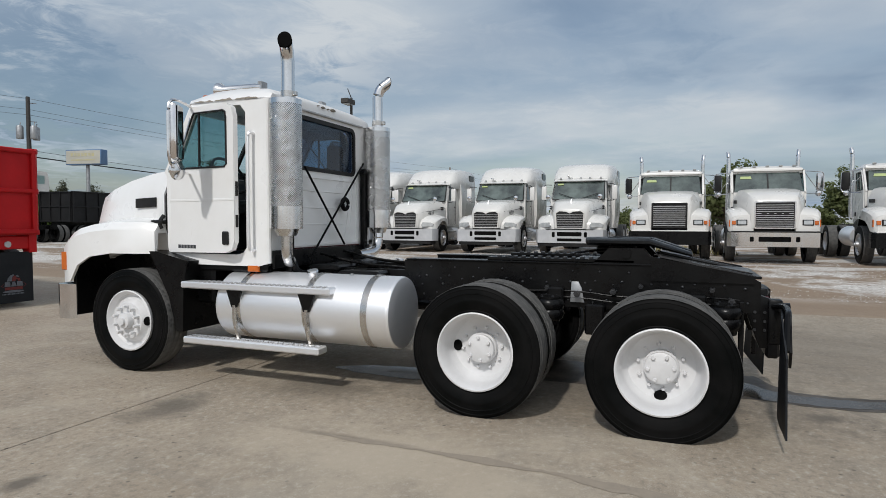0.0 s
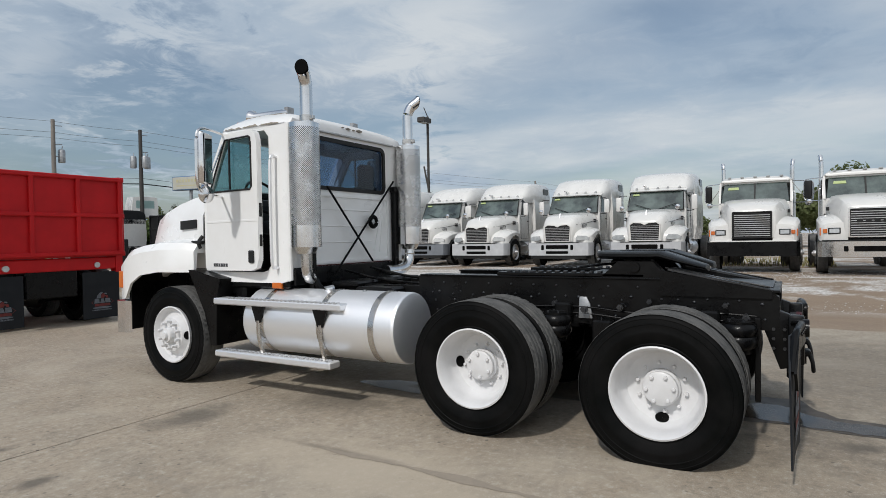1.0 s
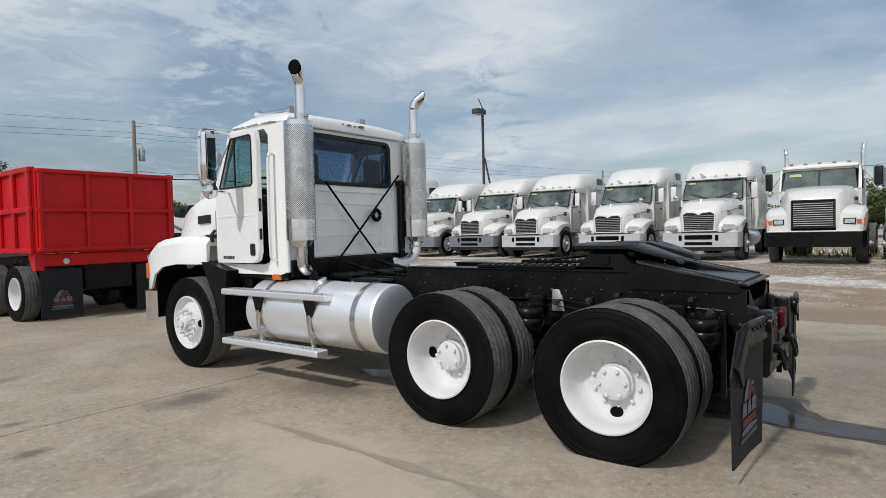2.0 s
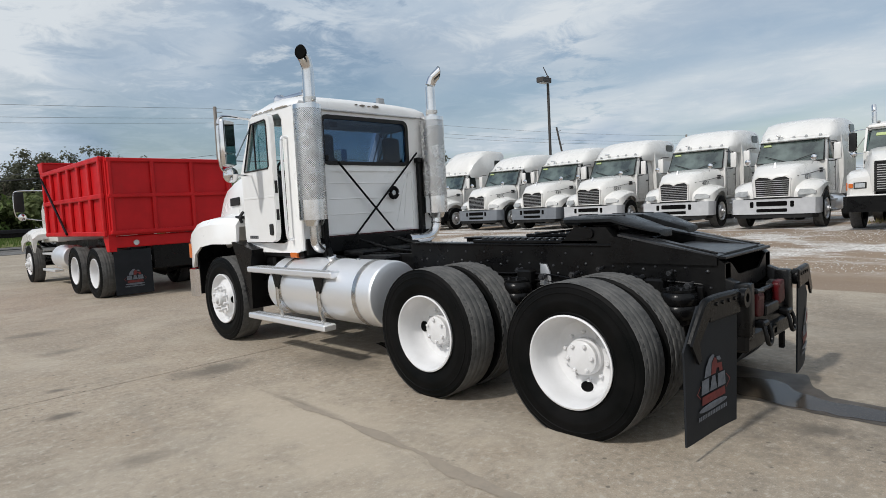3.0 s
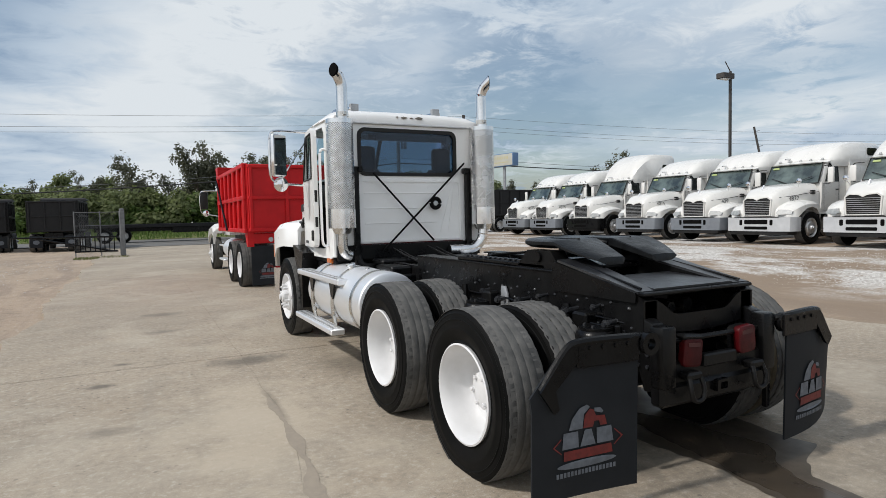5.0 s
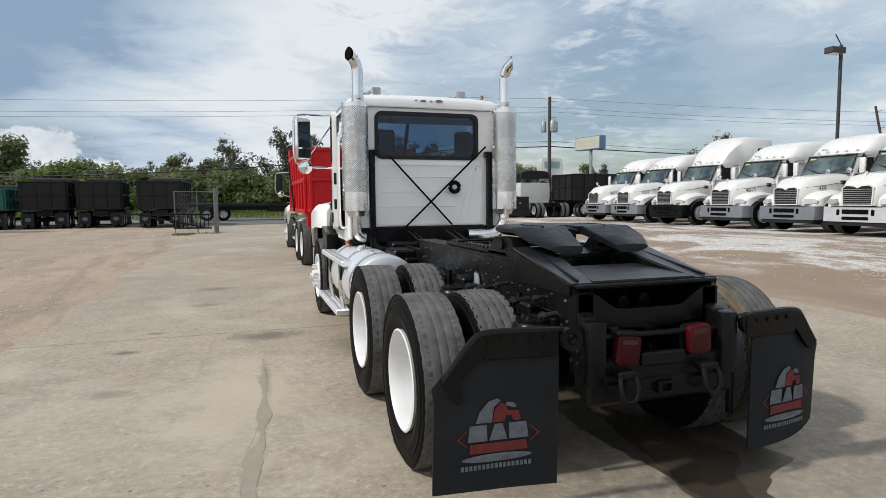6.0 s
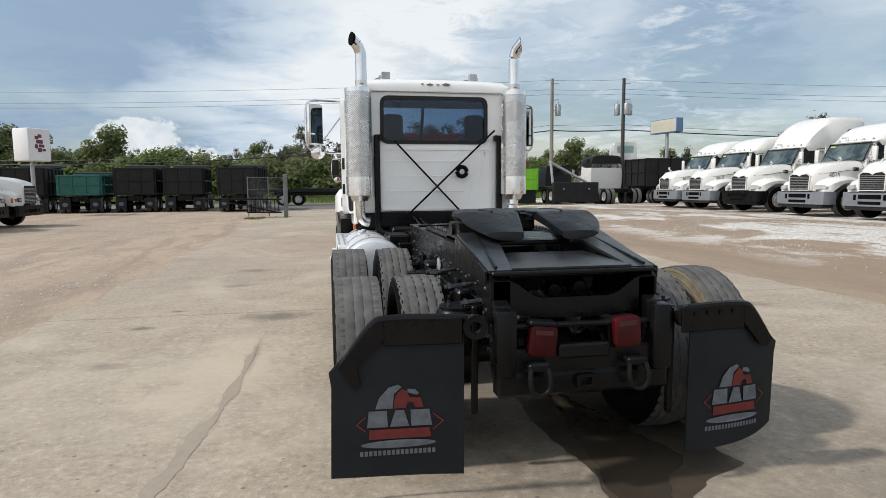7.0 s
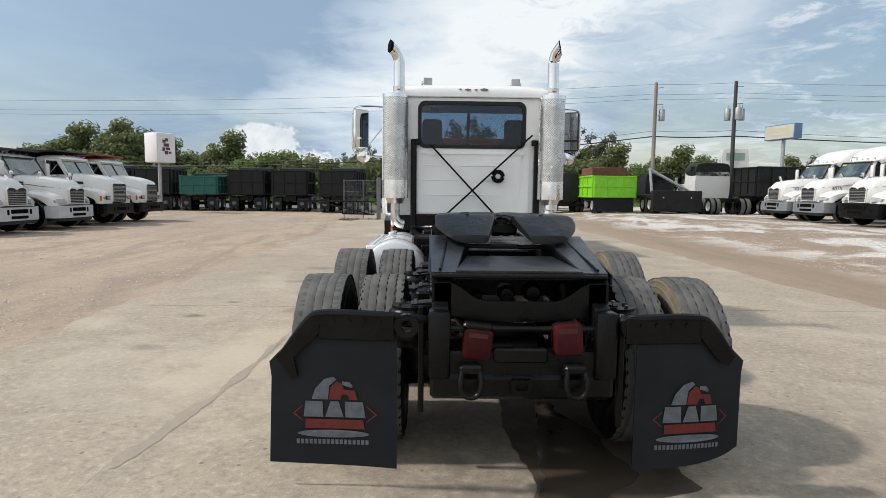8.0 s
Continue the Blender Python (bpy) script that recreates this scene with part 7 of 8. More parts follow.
    part("price_sticker", st, STICKER, t, "lime green sticker")
    fm = B()
    for s in (-1, 1):
        box(fm, s * 0.38, s * 0.46, -0.8, 6.2, 0.82, 1.10)
    box(fm, -0.5, 0.5, 4.9, 6.2, 0.6, 1.0, 0.05), box(fm, -0.4, 0.4, -0.05, 0.1, 0.82, 1.1), box(fm, -0.98, 0.98, 3.6, 4.8, 1.0, 1.14), rod(fm, [(-1.0, 5.14, 0.5), (1.0, 5.14, 0.5)], 0.06, 8)
    for y in (0, 1.375):
        rod(fm, [(-1.0, y, 0.52), (1.0, y, 0.52)], 0.1, 8)
    part("chassis", fm, BLACK, t, "black chassis")
    for x in (-0.72, -0.36, 0.0, 0.36, 0.72):
        cl = B()
        box(cl, x - 0.05, x + 0.05, 4.48, 4.56, 2.84, 2.89, 0.015)
        part("clearance_lamp", cl, HEADLIGHT, t)
    if box_body:
        dump_box(t, box_body, -0.9, 3.3, 1.25, 2.85, tarp=True)
    return t


def face_west(x, y, z=0.42, off=0.0):
    """A pose for a vehicle built along +y that faces -x; x is its nose where off is the nose's y."""
    return pose(x + off, y, z, 0, 0, 90)


FLEET_LABEL = "white sleeper tractor truck with a slatted grille, parked on gravel"
v_white = vision_truck(FLEET_LABEL, number="4211")
v_white.matrix_basis = face_west(15.1, 3.48)
v2 = vision_truck("white sleeper tractor truck with a black bumper skirt, parked on gravel", bumper=None, number="4035")
v2.matrix_basis = face_west(15.45, 6.62)
v3 = vision_truck(FLEET_LABEL, number="4837")
v3.matrix_basis = face_west(15.45, 9.91)
v4 = vision_truck("white sleeper tractor truck with a grey bumper, parked on gravel", bumper=GREY_BUMPER, number="439")
v4.matrix_basis = face_west(15.8, 12.78)
v5 = vision_truck("white sleeper tractor truck with a grey bumper, parked on gravel", bumper=GREY_BUMPER, number="4015")
v5.matrix_basis = face_west(15.95, 16.0)
v6 = vision_truck("white high-roof sleeper tractor truck with a black bumper", bumper=BLACK, high=True, number="-")
v6.matrix_basis = face_west(16.1, 19.6)
v7 = copy_thing(v5, face_west(16.2, 22.9))
v8 = copy_thing(v5, face_west(16.3, 25.8))

d1 = day_cab_truck("white day cab truck with a black bumper, parked on gravel", BLACK)
d1.matrix_basis = face_west(13.8, 0.24, 0.42, 6.46)
d2 = day_cab_truck("white day cab truck with a chrome bumper, parked on gravel", CHROME, mark=True)
d2.matrix_basis = face_west(13.2, -2.53, 0.42, 6.46)
d3 = copy_thing(d1, face_west(13.2, -6.0, 0.42, 6.46))


# ---- the red dump truck ahead ----
def red_dump_truck():
    """Forward is +y, the rear of the body at y = 0."""
    t = thing("dump_truck", "white dump truck with a bright red ribbed dump body", "dump truck")
    dump_box(t, RED, 0.0, 4.65, 1.30, 2.90, w=1.32, cols=6)
    hb = B()
    box(hb, -1.30, 1.30, 0.02, 0.14, 1.05, 1.29, 0.02)
    rear = part("rear_apron", hb, RED, t, "red rear apron")
    for s in (-1, 1):
        prism(hb2 := B(), [(0.0, 1.30), (0.35, 1.30), (0.16, 0.98), (0.0, 0.98)], "x", s * 1.18, s * 1.32)
        part("hinge_plate", hb2, RED, t)
        lm = B()
        disc(lm, (s * 0.80, 0.005, 1.14), 0.055, "y", 0.03, 20)
        part("rear_lamp", lm, CLEAR_LENS, t, "round clear rear lamp")
        f = B()
        box(f, s * 0.52, s * 1.25, 0.02, 0.035, 0.08, 1.0, 0.003)
        fl = part("mud_flap", f, FLAP, t, "black rubber mud flap with a printed mark")
        flap_mark(fl, s * 0.885, 0.36, 0.012, 0.95)
        dual(t, s, 0.85, turn=10, outer=1.40), dual(t, s, 2.30, turn=60, outer=1.40), steer(t, s, 7.1, outer=1.34)
        m_ = B()
        rod(m_, arc([(s * 0.98, 6.2, 2.55), (s * 1.62, 6.3, 2.56), (s * 1.72, 6.3, 2.5), (s * 1.72, 6.3, 1.9), (s * 1.62, 6.3, 1.82), (s * 1.0, 6.3, 1.72)]), 0.016, 6)
        mi = part("mirror", m_, CHROME, t)
        mh = B()
        box(mh, s * 1.48, s * 1.71, 6.27, 6.35, 1.98, 2.52, 0.03, 2)
        part("mirror_housing", mh, PLASTIC, mi)
        mc = B()
        lathe(mc, [(0.0005, -0.04), (0.09, -0.02), (0.10, 0.02), (0.0005, 0.07)], 16, "y")
        bmesh.ops.translate(mc, vec=(s * 1.55, 6.3, 1.84), verts=mc.verts)
        part("convex_mirror", mc, CHROME, mi)
        tk = B()
        lathe(tk, [(0.0005, -0.6), (0.28, -0.58), (0.31, -0.5), (0.31, 0.5), (0.28, 0.58), (0.0005, 0.6)], 24, "y")
        bmesh.ops.translate(tk, vec=(s * 0.92, 4.6, 0.75), verts=tk.verts)
        part("fuel_tank", tk, ALU, t, "aluminium fuel tank")
        sp = B()
        box(sp, s * 1.0, s * 1.22, 5.0, 6.2, 0.36, 0.42, 0.01), box(sp, s * 1.0, s * 1.20, 5.2, 6.2, 0.80, 0.85, 0.01)
        part("cab_step", sp, ALU, t, "aluminium cab step")
        ft = B()
        loops = []
        for y, ze, zt in ((6.55, 0.85, 1.35), (6.75, 1.15, 1.47), (7.2, 1.2, 1.50), (7.7, 1.1, 1.44), (8.0, 0.85, 1.28)):
            loops.append([(s * 0.6, y - 0.2, zt + 0.06), (s * 1.22, y - 0.2, zt), (s * 1.36, y - 0.2, zt - 0.12), (s * 1.36, y - 0.2, ze), (s * 1.32, y - 0.2, ze), (s * 1.24, y - 0.2, zt - 0.15), (s * 0.6, y - 0.2, zt - 0.1)])
        loft(ft, loops)
        part("fender", ft, FLEET, t)
    c = B()
    loft(c, [section(y, 0.98, 1.15, 1.02, 2.0, w, z, 0.03) for y, w, z in ((5.35, 0.95, 2.72), (6.1, 0.94, 2.74), (6.45, 0.92, 2.62), (6.7, 0.94, 2.05))])
    part("cab", c, FLEET, t)
    h = B()
    loft(h, [section(y, 0.8, 1.1, wm, 1.6, wt, z, 0.03) for y, wm, wt, z in ((6.7, 0.92, 0.82, 2.02), (7.5, 0.82, 0.7, 1.92), (8.1, 0.7, 0.55, 1.72))])
    part("hood", h, FLEET, t)
    for s in (-1, 1):
        w_ = B()
        slab(w_, [(s * 1.022, 5.7, 2.06), (s * 1.022, 6.4, 2.06), (s * 0.965, 6.25, 2.55), (s * 0.965, 5.7, 2.55)], 0.01 * s)
        part("door_window", w_, DARK_GLASS, t, "dark door window")
    fm = B()
    for s in (-1, 1):
        box(fm, s * 0.36, s * 0.46, 0.1, 7.9, 0.85, 1.15)
    box(fm, -0.46, 0.46, 0.08, 0.2, 0.55, 1.1, 0.02), box(fm, -0.5, 0.5, 3.2, 6.5, 0.55, 1.0, 0.05), rod(fm, [(-1, 7.3, 0.5), (1, 7.3, 0.5)], 0.07, 8)
    for y in (0.80, 2.28):
        rod(fm, [(-1.0, y, 0.52), (-0.25, y, 0.52), (0, y, 0.52), (0.25, y, 0.52), (1.0, y, 0.52)], [0.08, 0.09, 0.2, 0.09, 0.08], 10)
    part("chassis", fm, BLACK, t, "black chassis")
    tp = B()
    rod(tp, [(-1.25, 4.78, 3.05), (1.25, 4.78, 3.05)], 0.09, 10)
    part("rolled_tarp", tp, TARP, t, "rolled dark tarp behind the cab")
    hb3 = B()
    box(hb3, -1.34, 1.34, 4.60, 4.66, 2.80, 3.16, 0.012), box(hb3, -1.36, 1.36, 4.58, 5.05, 3.12, 3.17, 0.012)
    for q in (-1, 1):
        prism(hb3, [(4.58, 2.6), (4.70, 2.6), (5.02, 3.13), (4.58, 3.13)], "x", q * 1.325, q * 1.36)
    part("tarp_housing", hb3, RED, t, "red tarp housing over the body's front wall")
    for s in (-1, 1):
        am = B()
        rod(am, [(s * 1.40, 4.6, 2.75), (s * 1.42, 2.6, 1.35)], 0.028, 6)
        part("tarp_arm", am, BLACK, t)
    b = B()
    box(b, -1.18, 1.18, 8.0, 8.2, 0.45, 0.85, 0.03)
    part("bumper", b, CHROME, t)
    return t


RED_TRUCK = red_dump_truck()
RED_TRUCK.matrix_basis = pose(0.575, 11.10, 0.0, 0, 0, 0.1)


# ---- trucks on the far side of the driveway ----
def face_east(x, y, z=0.0, off=0.0):
    return pose(x - off, y, z, 0, 0, -90)


l1 = day_cab_truck("white dump truck with a black bumper and red tarp", BLACK, "dump trucks across the driveway", stacks=False, mark=True, box_body=RED_TARP)
l1.matrix_basis = face_east(-13.9, 25.2, 0.0, 6.46)
l2 = vision_truck("white dump truck with a dark body", number="-", box_body=DARK_BOX, group="dump trucks across the driveway", sleeper=False)
l2.matrix_basis = face_east(-14.1, 19.5)
l3 = day_cab_truck("white dump truck with a black bumper and dark body", BLACK, "dump trucks across the driveway", stacks=False, mark=True, box_body=DARK_BOX)
l3.matrix_basis = face_east(-14.0, 22.4, 0.0, 6.46)
copy_thing(l2, face_east(-14.4, 16.6))


def rear_dump(label, paint, height=2.75, cab_high=True):
    """A dump truck seen from behind: rear at y = 0, forward is +y."""
    t = thing("dump_truck", label, "dump truck", group="dump trucks along the fence")
    dump_box(t, paint, 0.0, 4.4, 1.15, height, w=1.26, tarp=True)
    for s in (-1, 1):
        dual(t, s, 0.7, turn=20 * s, alu=True), dual(t, s, 2.0, turn=50, alu=True), steer(t, s, 6.3, alu=True)
        f = B()
        box(f, s * 0.55, s * 1.2, -0.02, 0.0, 0.25, 0.95)
        fl = part("mud_flap", f, FLAP, t)
        mk = B()
        slab(mk, [(s * 0.88 + 0.17 * math.cos(a), -0.026, 0.56 + 0.13 * math.sin(a)) for a in [2 * math.pi * i / 10 for i in range(10)]], 0.004)
        part("mark_shape", mk, LETTER_GREY, fl, "pale printed mark")
    c = B()
    loft(c, [section(y, 0.98, 1.0, 1.02, 2.0, 0.92, z, 0.03) for y, z in ((4.6, 2.70), (5.4, 2.72), (5.8, 2.1))])
    box(c, -0.75, 0.75, 5.8, 7.2, 1.0, 1.9, 0.15, 2)
    part("cab", c, DARK_BOX, t)
    fm = B()
    box(fm, -0.46, 0.46, 0.05, 7.0, 0.75, 1.1)
    for y in (0.7, 2.0, 6.3):
        rod(fm, [(-1, y, 0.52), (1, y, 0.52)], 0.1, 8)
    part("chassis", fm, BLACK, t, "black chassis")
    return t


rb = rear_dump("black dump truck parked by the fence", DARK_BOX, 3.0)
rb.matrix_basis = pose(-7.3, 38.8, 0, 0, 0, -3)
copy_thing(rb, pose(-11.0, 40.3, 0, 0, 0, 4))
copy_thing(rb, pose(-14.1, 40.2, 0, 0, 0, 5))
rt = rear_dump("teal green dump truck parked by the fence", TEAL, 2.5)
rt.matrix_basis = pose(-17.3, 39.6, 0, 0, 0, 6)
copy_thing(rb, pose(-20.8, 40.0, 0, 0, 0, 8))
copy_thing(rb, pose(-24.4, 39.0, 0, 0, 0, 8))
copy_thing(rb, pose(-28.0, 38.5, 0, 0, 0, 8))


# ---- vehicles at the far end of the fleet's side ----
def lime_truck():
    t = thing("dump_truck", "lime green dump truck with a rusty brown body top", "dump truck")
    dump_box(t, LIME, 0.0, 4.2, 1.05, 2.55, w=1.45, cols=3)
    ap = B()
    box(ap, -1.36, 1.36, 0.06, 0.12, 0.12, 1.04, 0.02)
    part("rear_apron", ap, FLAP, t, "black rubber apron under the tailgate")
    b = B()
    box(b, -1.30, 1.15, 1.0, 3.9, 2.3, 3.12, 0.03)
    part("load", b, RUST, t, "rusty brown load")
    fm = B()
    box(fm, -1.3, 1.3, 0.13, 0.3, 0.6, 1.05, 0.02), box(fm, -0.46, 0.46, 0.13, 7.0, 0.75, 1.1)
    part("chassis", fm, BLACK, t)
    for s in (-1, 1):
        dual(t, s, 0.8, alu=True), steer(t, s, 5.8, alu=True)
    c = B()
    loft(c, [section(y, 0.98, 1.0, 1.02, 1.9, 0.92, z, 0.03) for y, z in ((4.4, 2.70), (5.2, 2.72), (5.8, 2.0))])
    part("cab", c, FLEET, t)
    return t


lime_truck().matrix_basis = pose(11.7, 36.7, 0.24, 0, 0, 0)


def black_rear(label, name="flatbed_truck"):
    t = thing(name, label, "truck")
    b = B()
    box(b, -1.60, 1.60, 0.0, 0.35, 0.10, 1.45, 0.04), box(b, -1.3, 1.3, 0.35, 6.5, 0.95, 1.2, 0.03)
    part("bed", b, DARK_BOX, t, "black steel bed")
    for s in (-1, 1):
        dual(t, s, 1.4, alu=True), dual(t, s, 2.7, alu=True), steer(t, s, 7.0, alu=True)
        lm = B()
        disc(lm, (s * 0.9, -0.01, 1.0), 0.05, "y", 0.03, 12)
        part("rear_lamp", lm, CLEAR_LENS, t)
    c = B()
    loft(c, [section(y, 0.98, 1.0, 1.04, 2.0, 0.92, z, 0.03) for y, z in ((5.6, 2.70), (6.8, 2.72), (7.3, 2.1))])
    bmesh.ops.translate(c, vec=(0.93, 0, 0), verts=c.verts)
    part("cab", c, DARK_BOX, t)
    rw = B()
    box(rw, 0.23, 1.63, 5.57, 5.6, 2.05, 2.5)
    part("rear_window", rw, DARK_GLASS, t)
    ar = B()
    rod(ar, [(-1.50, 0.45, 1.35), (-1.62, 0.6, 2.82)], 0.09, 8), rod(ar, [(-1.66, 0.75, 2.85), (0.95, 0.40, 1.40)], 0.09, 8)
    part("hoist_arm", ar, GALV, t, "grey steel hoist arm")
    return t


black_rear("black roll-off truck with raised steel arms").matrix_basis = pose(15.07, 34.4, 0.36, 0, 0, 0)
bobtail = vision_truck("white bobtail sleeper tractor with a dark roof, parked by the poles", fairing=DARK_BOX, number="-", group="far trucks")
bobtail.matrix_basis = pose(18.8, 42.6, 0.30, 0, 0, -1)


def tank_truck():
    t = thing("tanker_trailer", "black round tank trailer parked by the gate", "trailer")
    b = B()
    lathe(b, [(0.0005, -0.12), (0.8, -0.06), (1.12, 0.0), (1.15, 0.3), (1.15, 6.0), (0.8, 6.1), (0.0005, 6.15)], 28, "y")
    bmesh.ops.translate(b, vec=(0, 0, 1.85), verts=b.verts)
    part("tank", b, DARK_BOX, t, "black steel tank")
    fm = B()
    box(fm, -0.5, 0.5, 0.1, 6.0, 0.6, 0.9), box(fm, -1.15, 1.15, -0.1, 0.1, 0.45, 0.65, 0.02)
    part("chassis", fm, BLACK, t)
    for s in (-1, 1):
        dual(t, s, 1.0, alu=True), dual(t, s, 2.3, alu=True)
    return t


tank_truck().matrix_basis = pose(9.5, 40.6, 0.15, 0, 0, 0)


def dump_trailer():
    t = thing("dump_trailer", "long black dump trailer seen side on", "trailer")
    dump_box(t, DARK_BOX, 0, 9.0, 1.2, 3.15, w=1.25, cols=9)
    for s in (-1, 1):
        dual(t, s, 1.0, alu=True), dual(t, s, 2.3, alu=True)
    fm = B()
    box(fm, -0.5, 0.5, 0.1, 8.5, 0.8, 1.2), box(fm, -0.5, -0.3, 7.0, 7.2, 0.0, 1.0), box(fm, 0.3, 0.5, 7.0, 7.2, 0.0, 1.0)
    part("chassis", fm, BLACK, t)
    return t


dump_trailer().matrix_basis = pose(20.3, 36.2, 0.30, 0, 0, -84)


def cab_over_stack():
    t = thing("salvage_cab", "white truck cab raised behind the trailer", "truck cab")
    b = B()
    loft(b, [section(y, 0.88, 3.1, 0.90, 3.9, 0.8, z, 0.03) for y, z in ((0, 4.55), (1.2, 4.6), (1.4, 4.4))])
    part("cab_shell", b, FLEET, t)
    w = B()
    prism(w, rounded(-0.62, 0.62, 3.75, 4.3, 0.05), "y", -0.01, 0.03)
    part("rear_window", w, TEAL_GLASS, t, "greenish rear window")
    st = B()
    for s in (-1, 1):
        for y in (0.2, 1.1):
            rod(st, [(s * 0.7, y, 0), (s * 0.7, y, 3.15)], 0.06, 8)
    part("stand", st, BLACK, t, "black stand")
    return t


cab_over_stack().matrix_basis = pose(21.2, 39.5, 0.30, 0, 0, -14)


# ---- the passing truck on the public road ----
def road_semi():
    t = thing("semi_truck", "silver sleeper semi truck with an empty black flatbed on the road", "truck")
    b = B()
    secs = []
    for y, z, w in ((0.0, 3.75, 1.2), (-0.2, 3.8, 1.22), (1.0, 3.7, 1.2), (1.8, 3.35, 1.12), (2.5, 2.75, 1.05), (2.9, 2.1, 1.0)):
        secs.append(section(y, 1.1, 0.6, 1.2, min(2.2, z - 0.3), w * 0.9, z, 0.03))
    loft(b, [secs[1]] + secs[2:])
    part("cab", b, SILVER, t)
    h = B()
    loft(h, [section(y, 0.9, 0.75, 1.05, 1.5, 0.8, z, 0.03) for y, z in ((2.8, 2.0), (3.8, 1.85), (4.5, 1.5), (4.7, 1.1))])
    part("hood", h, SILVER, t)
    for s in (-1, 1):
        w = B()
        slab(w, [(s * 1.205, 1.75, 1.95), (s * 1.205, 2.5, 1.95), (s * 1.14, 2.3, 2.5), (s * 1.14, 1.75, 2.5)], 0.02 * s)
        part("door_window", w, DARK_GLASS, t)
        w2 = B()
        slab(w2, [(s * 1.20, 0.35, 2.7), (s * 1.20, 1.05, 2.7), (s * 1.16, 0.9, 3.0), (s * 1.16, 0.35, 3.0)], 0.02 * s)
        part("sleeper_window", w2, DARK_GLASS, t)
        steer(t, s, 3.7, alu=True), dual(t, s, -1.2, alu=True), dual(t, s, -2.5, alu=True), dual(t, s, -13.0, alu=True), dual(t, s, -14.3, alu=True)
    fb = B()
    box(fb, -1.28, 1.28, -15.5, -0.6, 1.15, 1.42, 0.02)
    part("flatbed", fb, DARK_BOX, t, "black flatbed trailer deck")
    fm = B()
    box(fm, -0.45, 0.45, -3.2, 4.4, 0.6, 1.0), box(fm, -0.5, 0.5, -15.0, -3.6, 0.85, 1.15), box(fm, -1.1, 1.1, -9.5, -6.5, 0.7, 1.15, 0.02)
    part("chassis", fm, BLACK, t)
    bp = B()
    box(bp, -1.15, 1.15, 4.5, 4.85, 0.4, 0.85, 0.05)
    part("bumper", bp, SILVER, t)
    return t


road_semi().matrix_basis = pose(9.2, 50.5, 0.05, 0, 0, -90)

# ---- public road, verge, gate, fences ----
bm = B()
n_ = 40
pa = [bm.verts.new((-300 + 15 * i, 46.5 + 0.3 * math.sin(i), 0.035)) for i in range(n_ + 1)]
pb = [bm.verts.new((-300 + 15 * i, 57.0, 0.035)) for i in range(n_ + 1)]
for i in range(n_):
    bm.faces.new((pa[i], pa[i + 1], pb[i + 1], pb[i]))
pc = [bm.verts.new(p) for p in ((-4.6, 40.6, 0.02), (6.2, 40.6, 0.02), (9.0, 46.6, 0.03), (-7.2, 46.6, 0.03))]
bm.faces.new(pc)
tagged(part("public_road", bm, ASPHALT, None), "pale grey asphalt public road", "road", kind="structure")


def grass_patch(name, x0, x1, y0, y1, z, n, tall, label, seed, hill=0.0, leaf=None):
    rnd = random.Random(seed)
    bm = B()
    for _ in range(n):
        x, y = rnd.uniform(x0, x1), rnd.uniform(y0, y1)
        h, a = tall * rnd.uniform(0.5, 1.1), rnd.uniform(0, math.pi)
        w = 0.015 + 0.06 * tall
        zz = z + hill * (y - y0) / (y1 - y0)
        dx, dy = w * math.cos(a), w * math.sin(a)
        lx, ly = rnd.uniform(-0.3, 0.3) * h, rnd.uniform(-0.3, 0.3) * h
        vs = [bm.verts.new(p) for p in ((x - dx, y - dy, zz - 0.03), (x + dx, y + dy, zz - 0.03), (x + lx, y + ly, zz + h))]
        bm.faces.new(vs)
    tagged(part(name, bm, leaf or LEAF_LIGHT, None, smooth=0), label, "grass", kind="stuff")


bm = B()
for i in range(60):
    x0, x1 = -180 + 6 * i, -174 + 6 * i
    quad(bm, (x0, 57.2, 0.06), (x1, 57.2, 0.06), (x1, 66, 0.55), (x0, 66, 0.55))
    quad(bm, (x0, 66, 0.55), (x1, 66, 0.55), (x1, 140, 0.9), (x0, 140, 0.9))
bmesh.ops.remove_doubles(bm, verts=bm.verts, dist=0.01)
tagged(part("verge", bm, GRASS, None), "rough green grass verge beyond the road", "grass", kind="structure")
grass_patch("tall_grass", -60, 60, 57.4, 66, 0.06, 9000, 0.7, "tall rough grass along the road", 5, 0.5)
grass_patch("gate_weeds", -5.6, -3.3, 28.4, 30.2, -0.02, 500, 0.08, "short green weeds round the gate post", 6, 0.0, GRASS)
grass_patch("yard_weeds", 11.6, 13.4, 35.2, 36.3, 0.22, 420, 0.18, "short green weeds on the gravel", 7)
grass_patch("fleet_weeds", 17.5, 24.0, -2.0, 1.5, 0.42, 500, 0.16, "dry yellow weeds between parked trucks", 8, 0.0, DRY_GRASS)


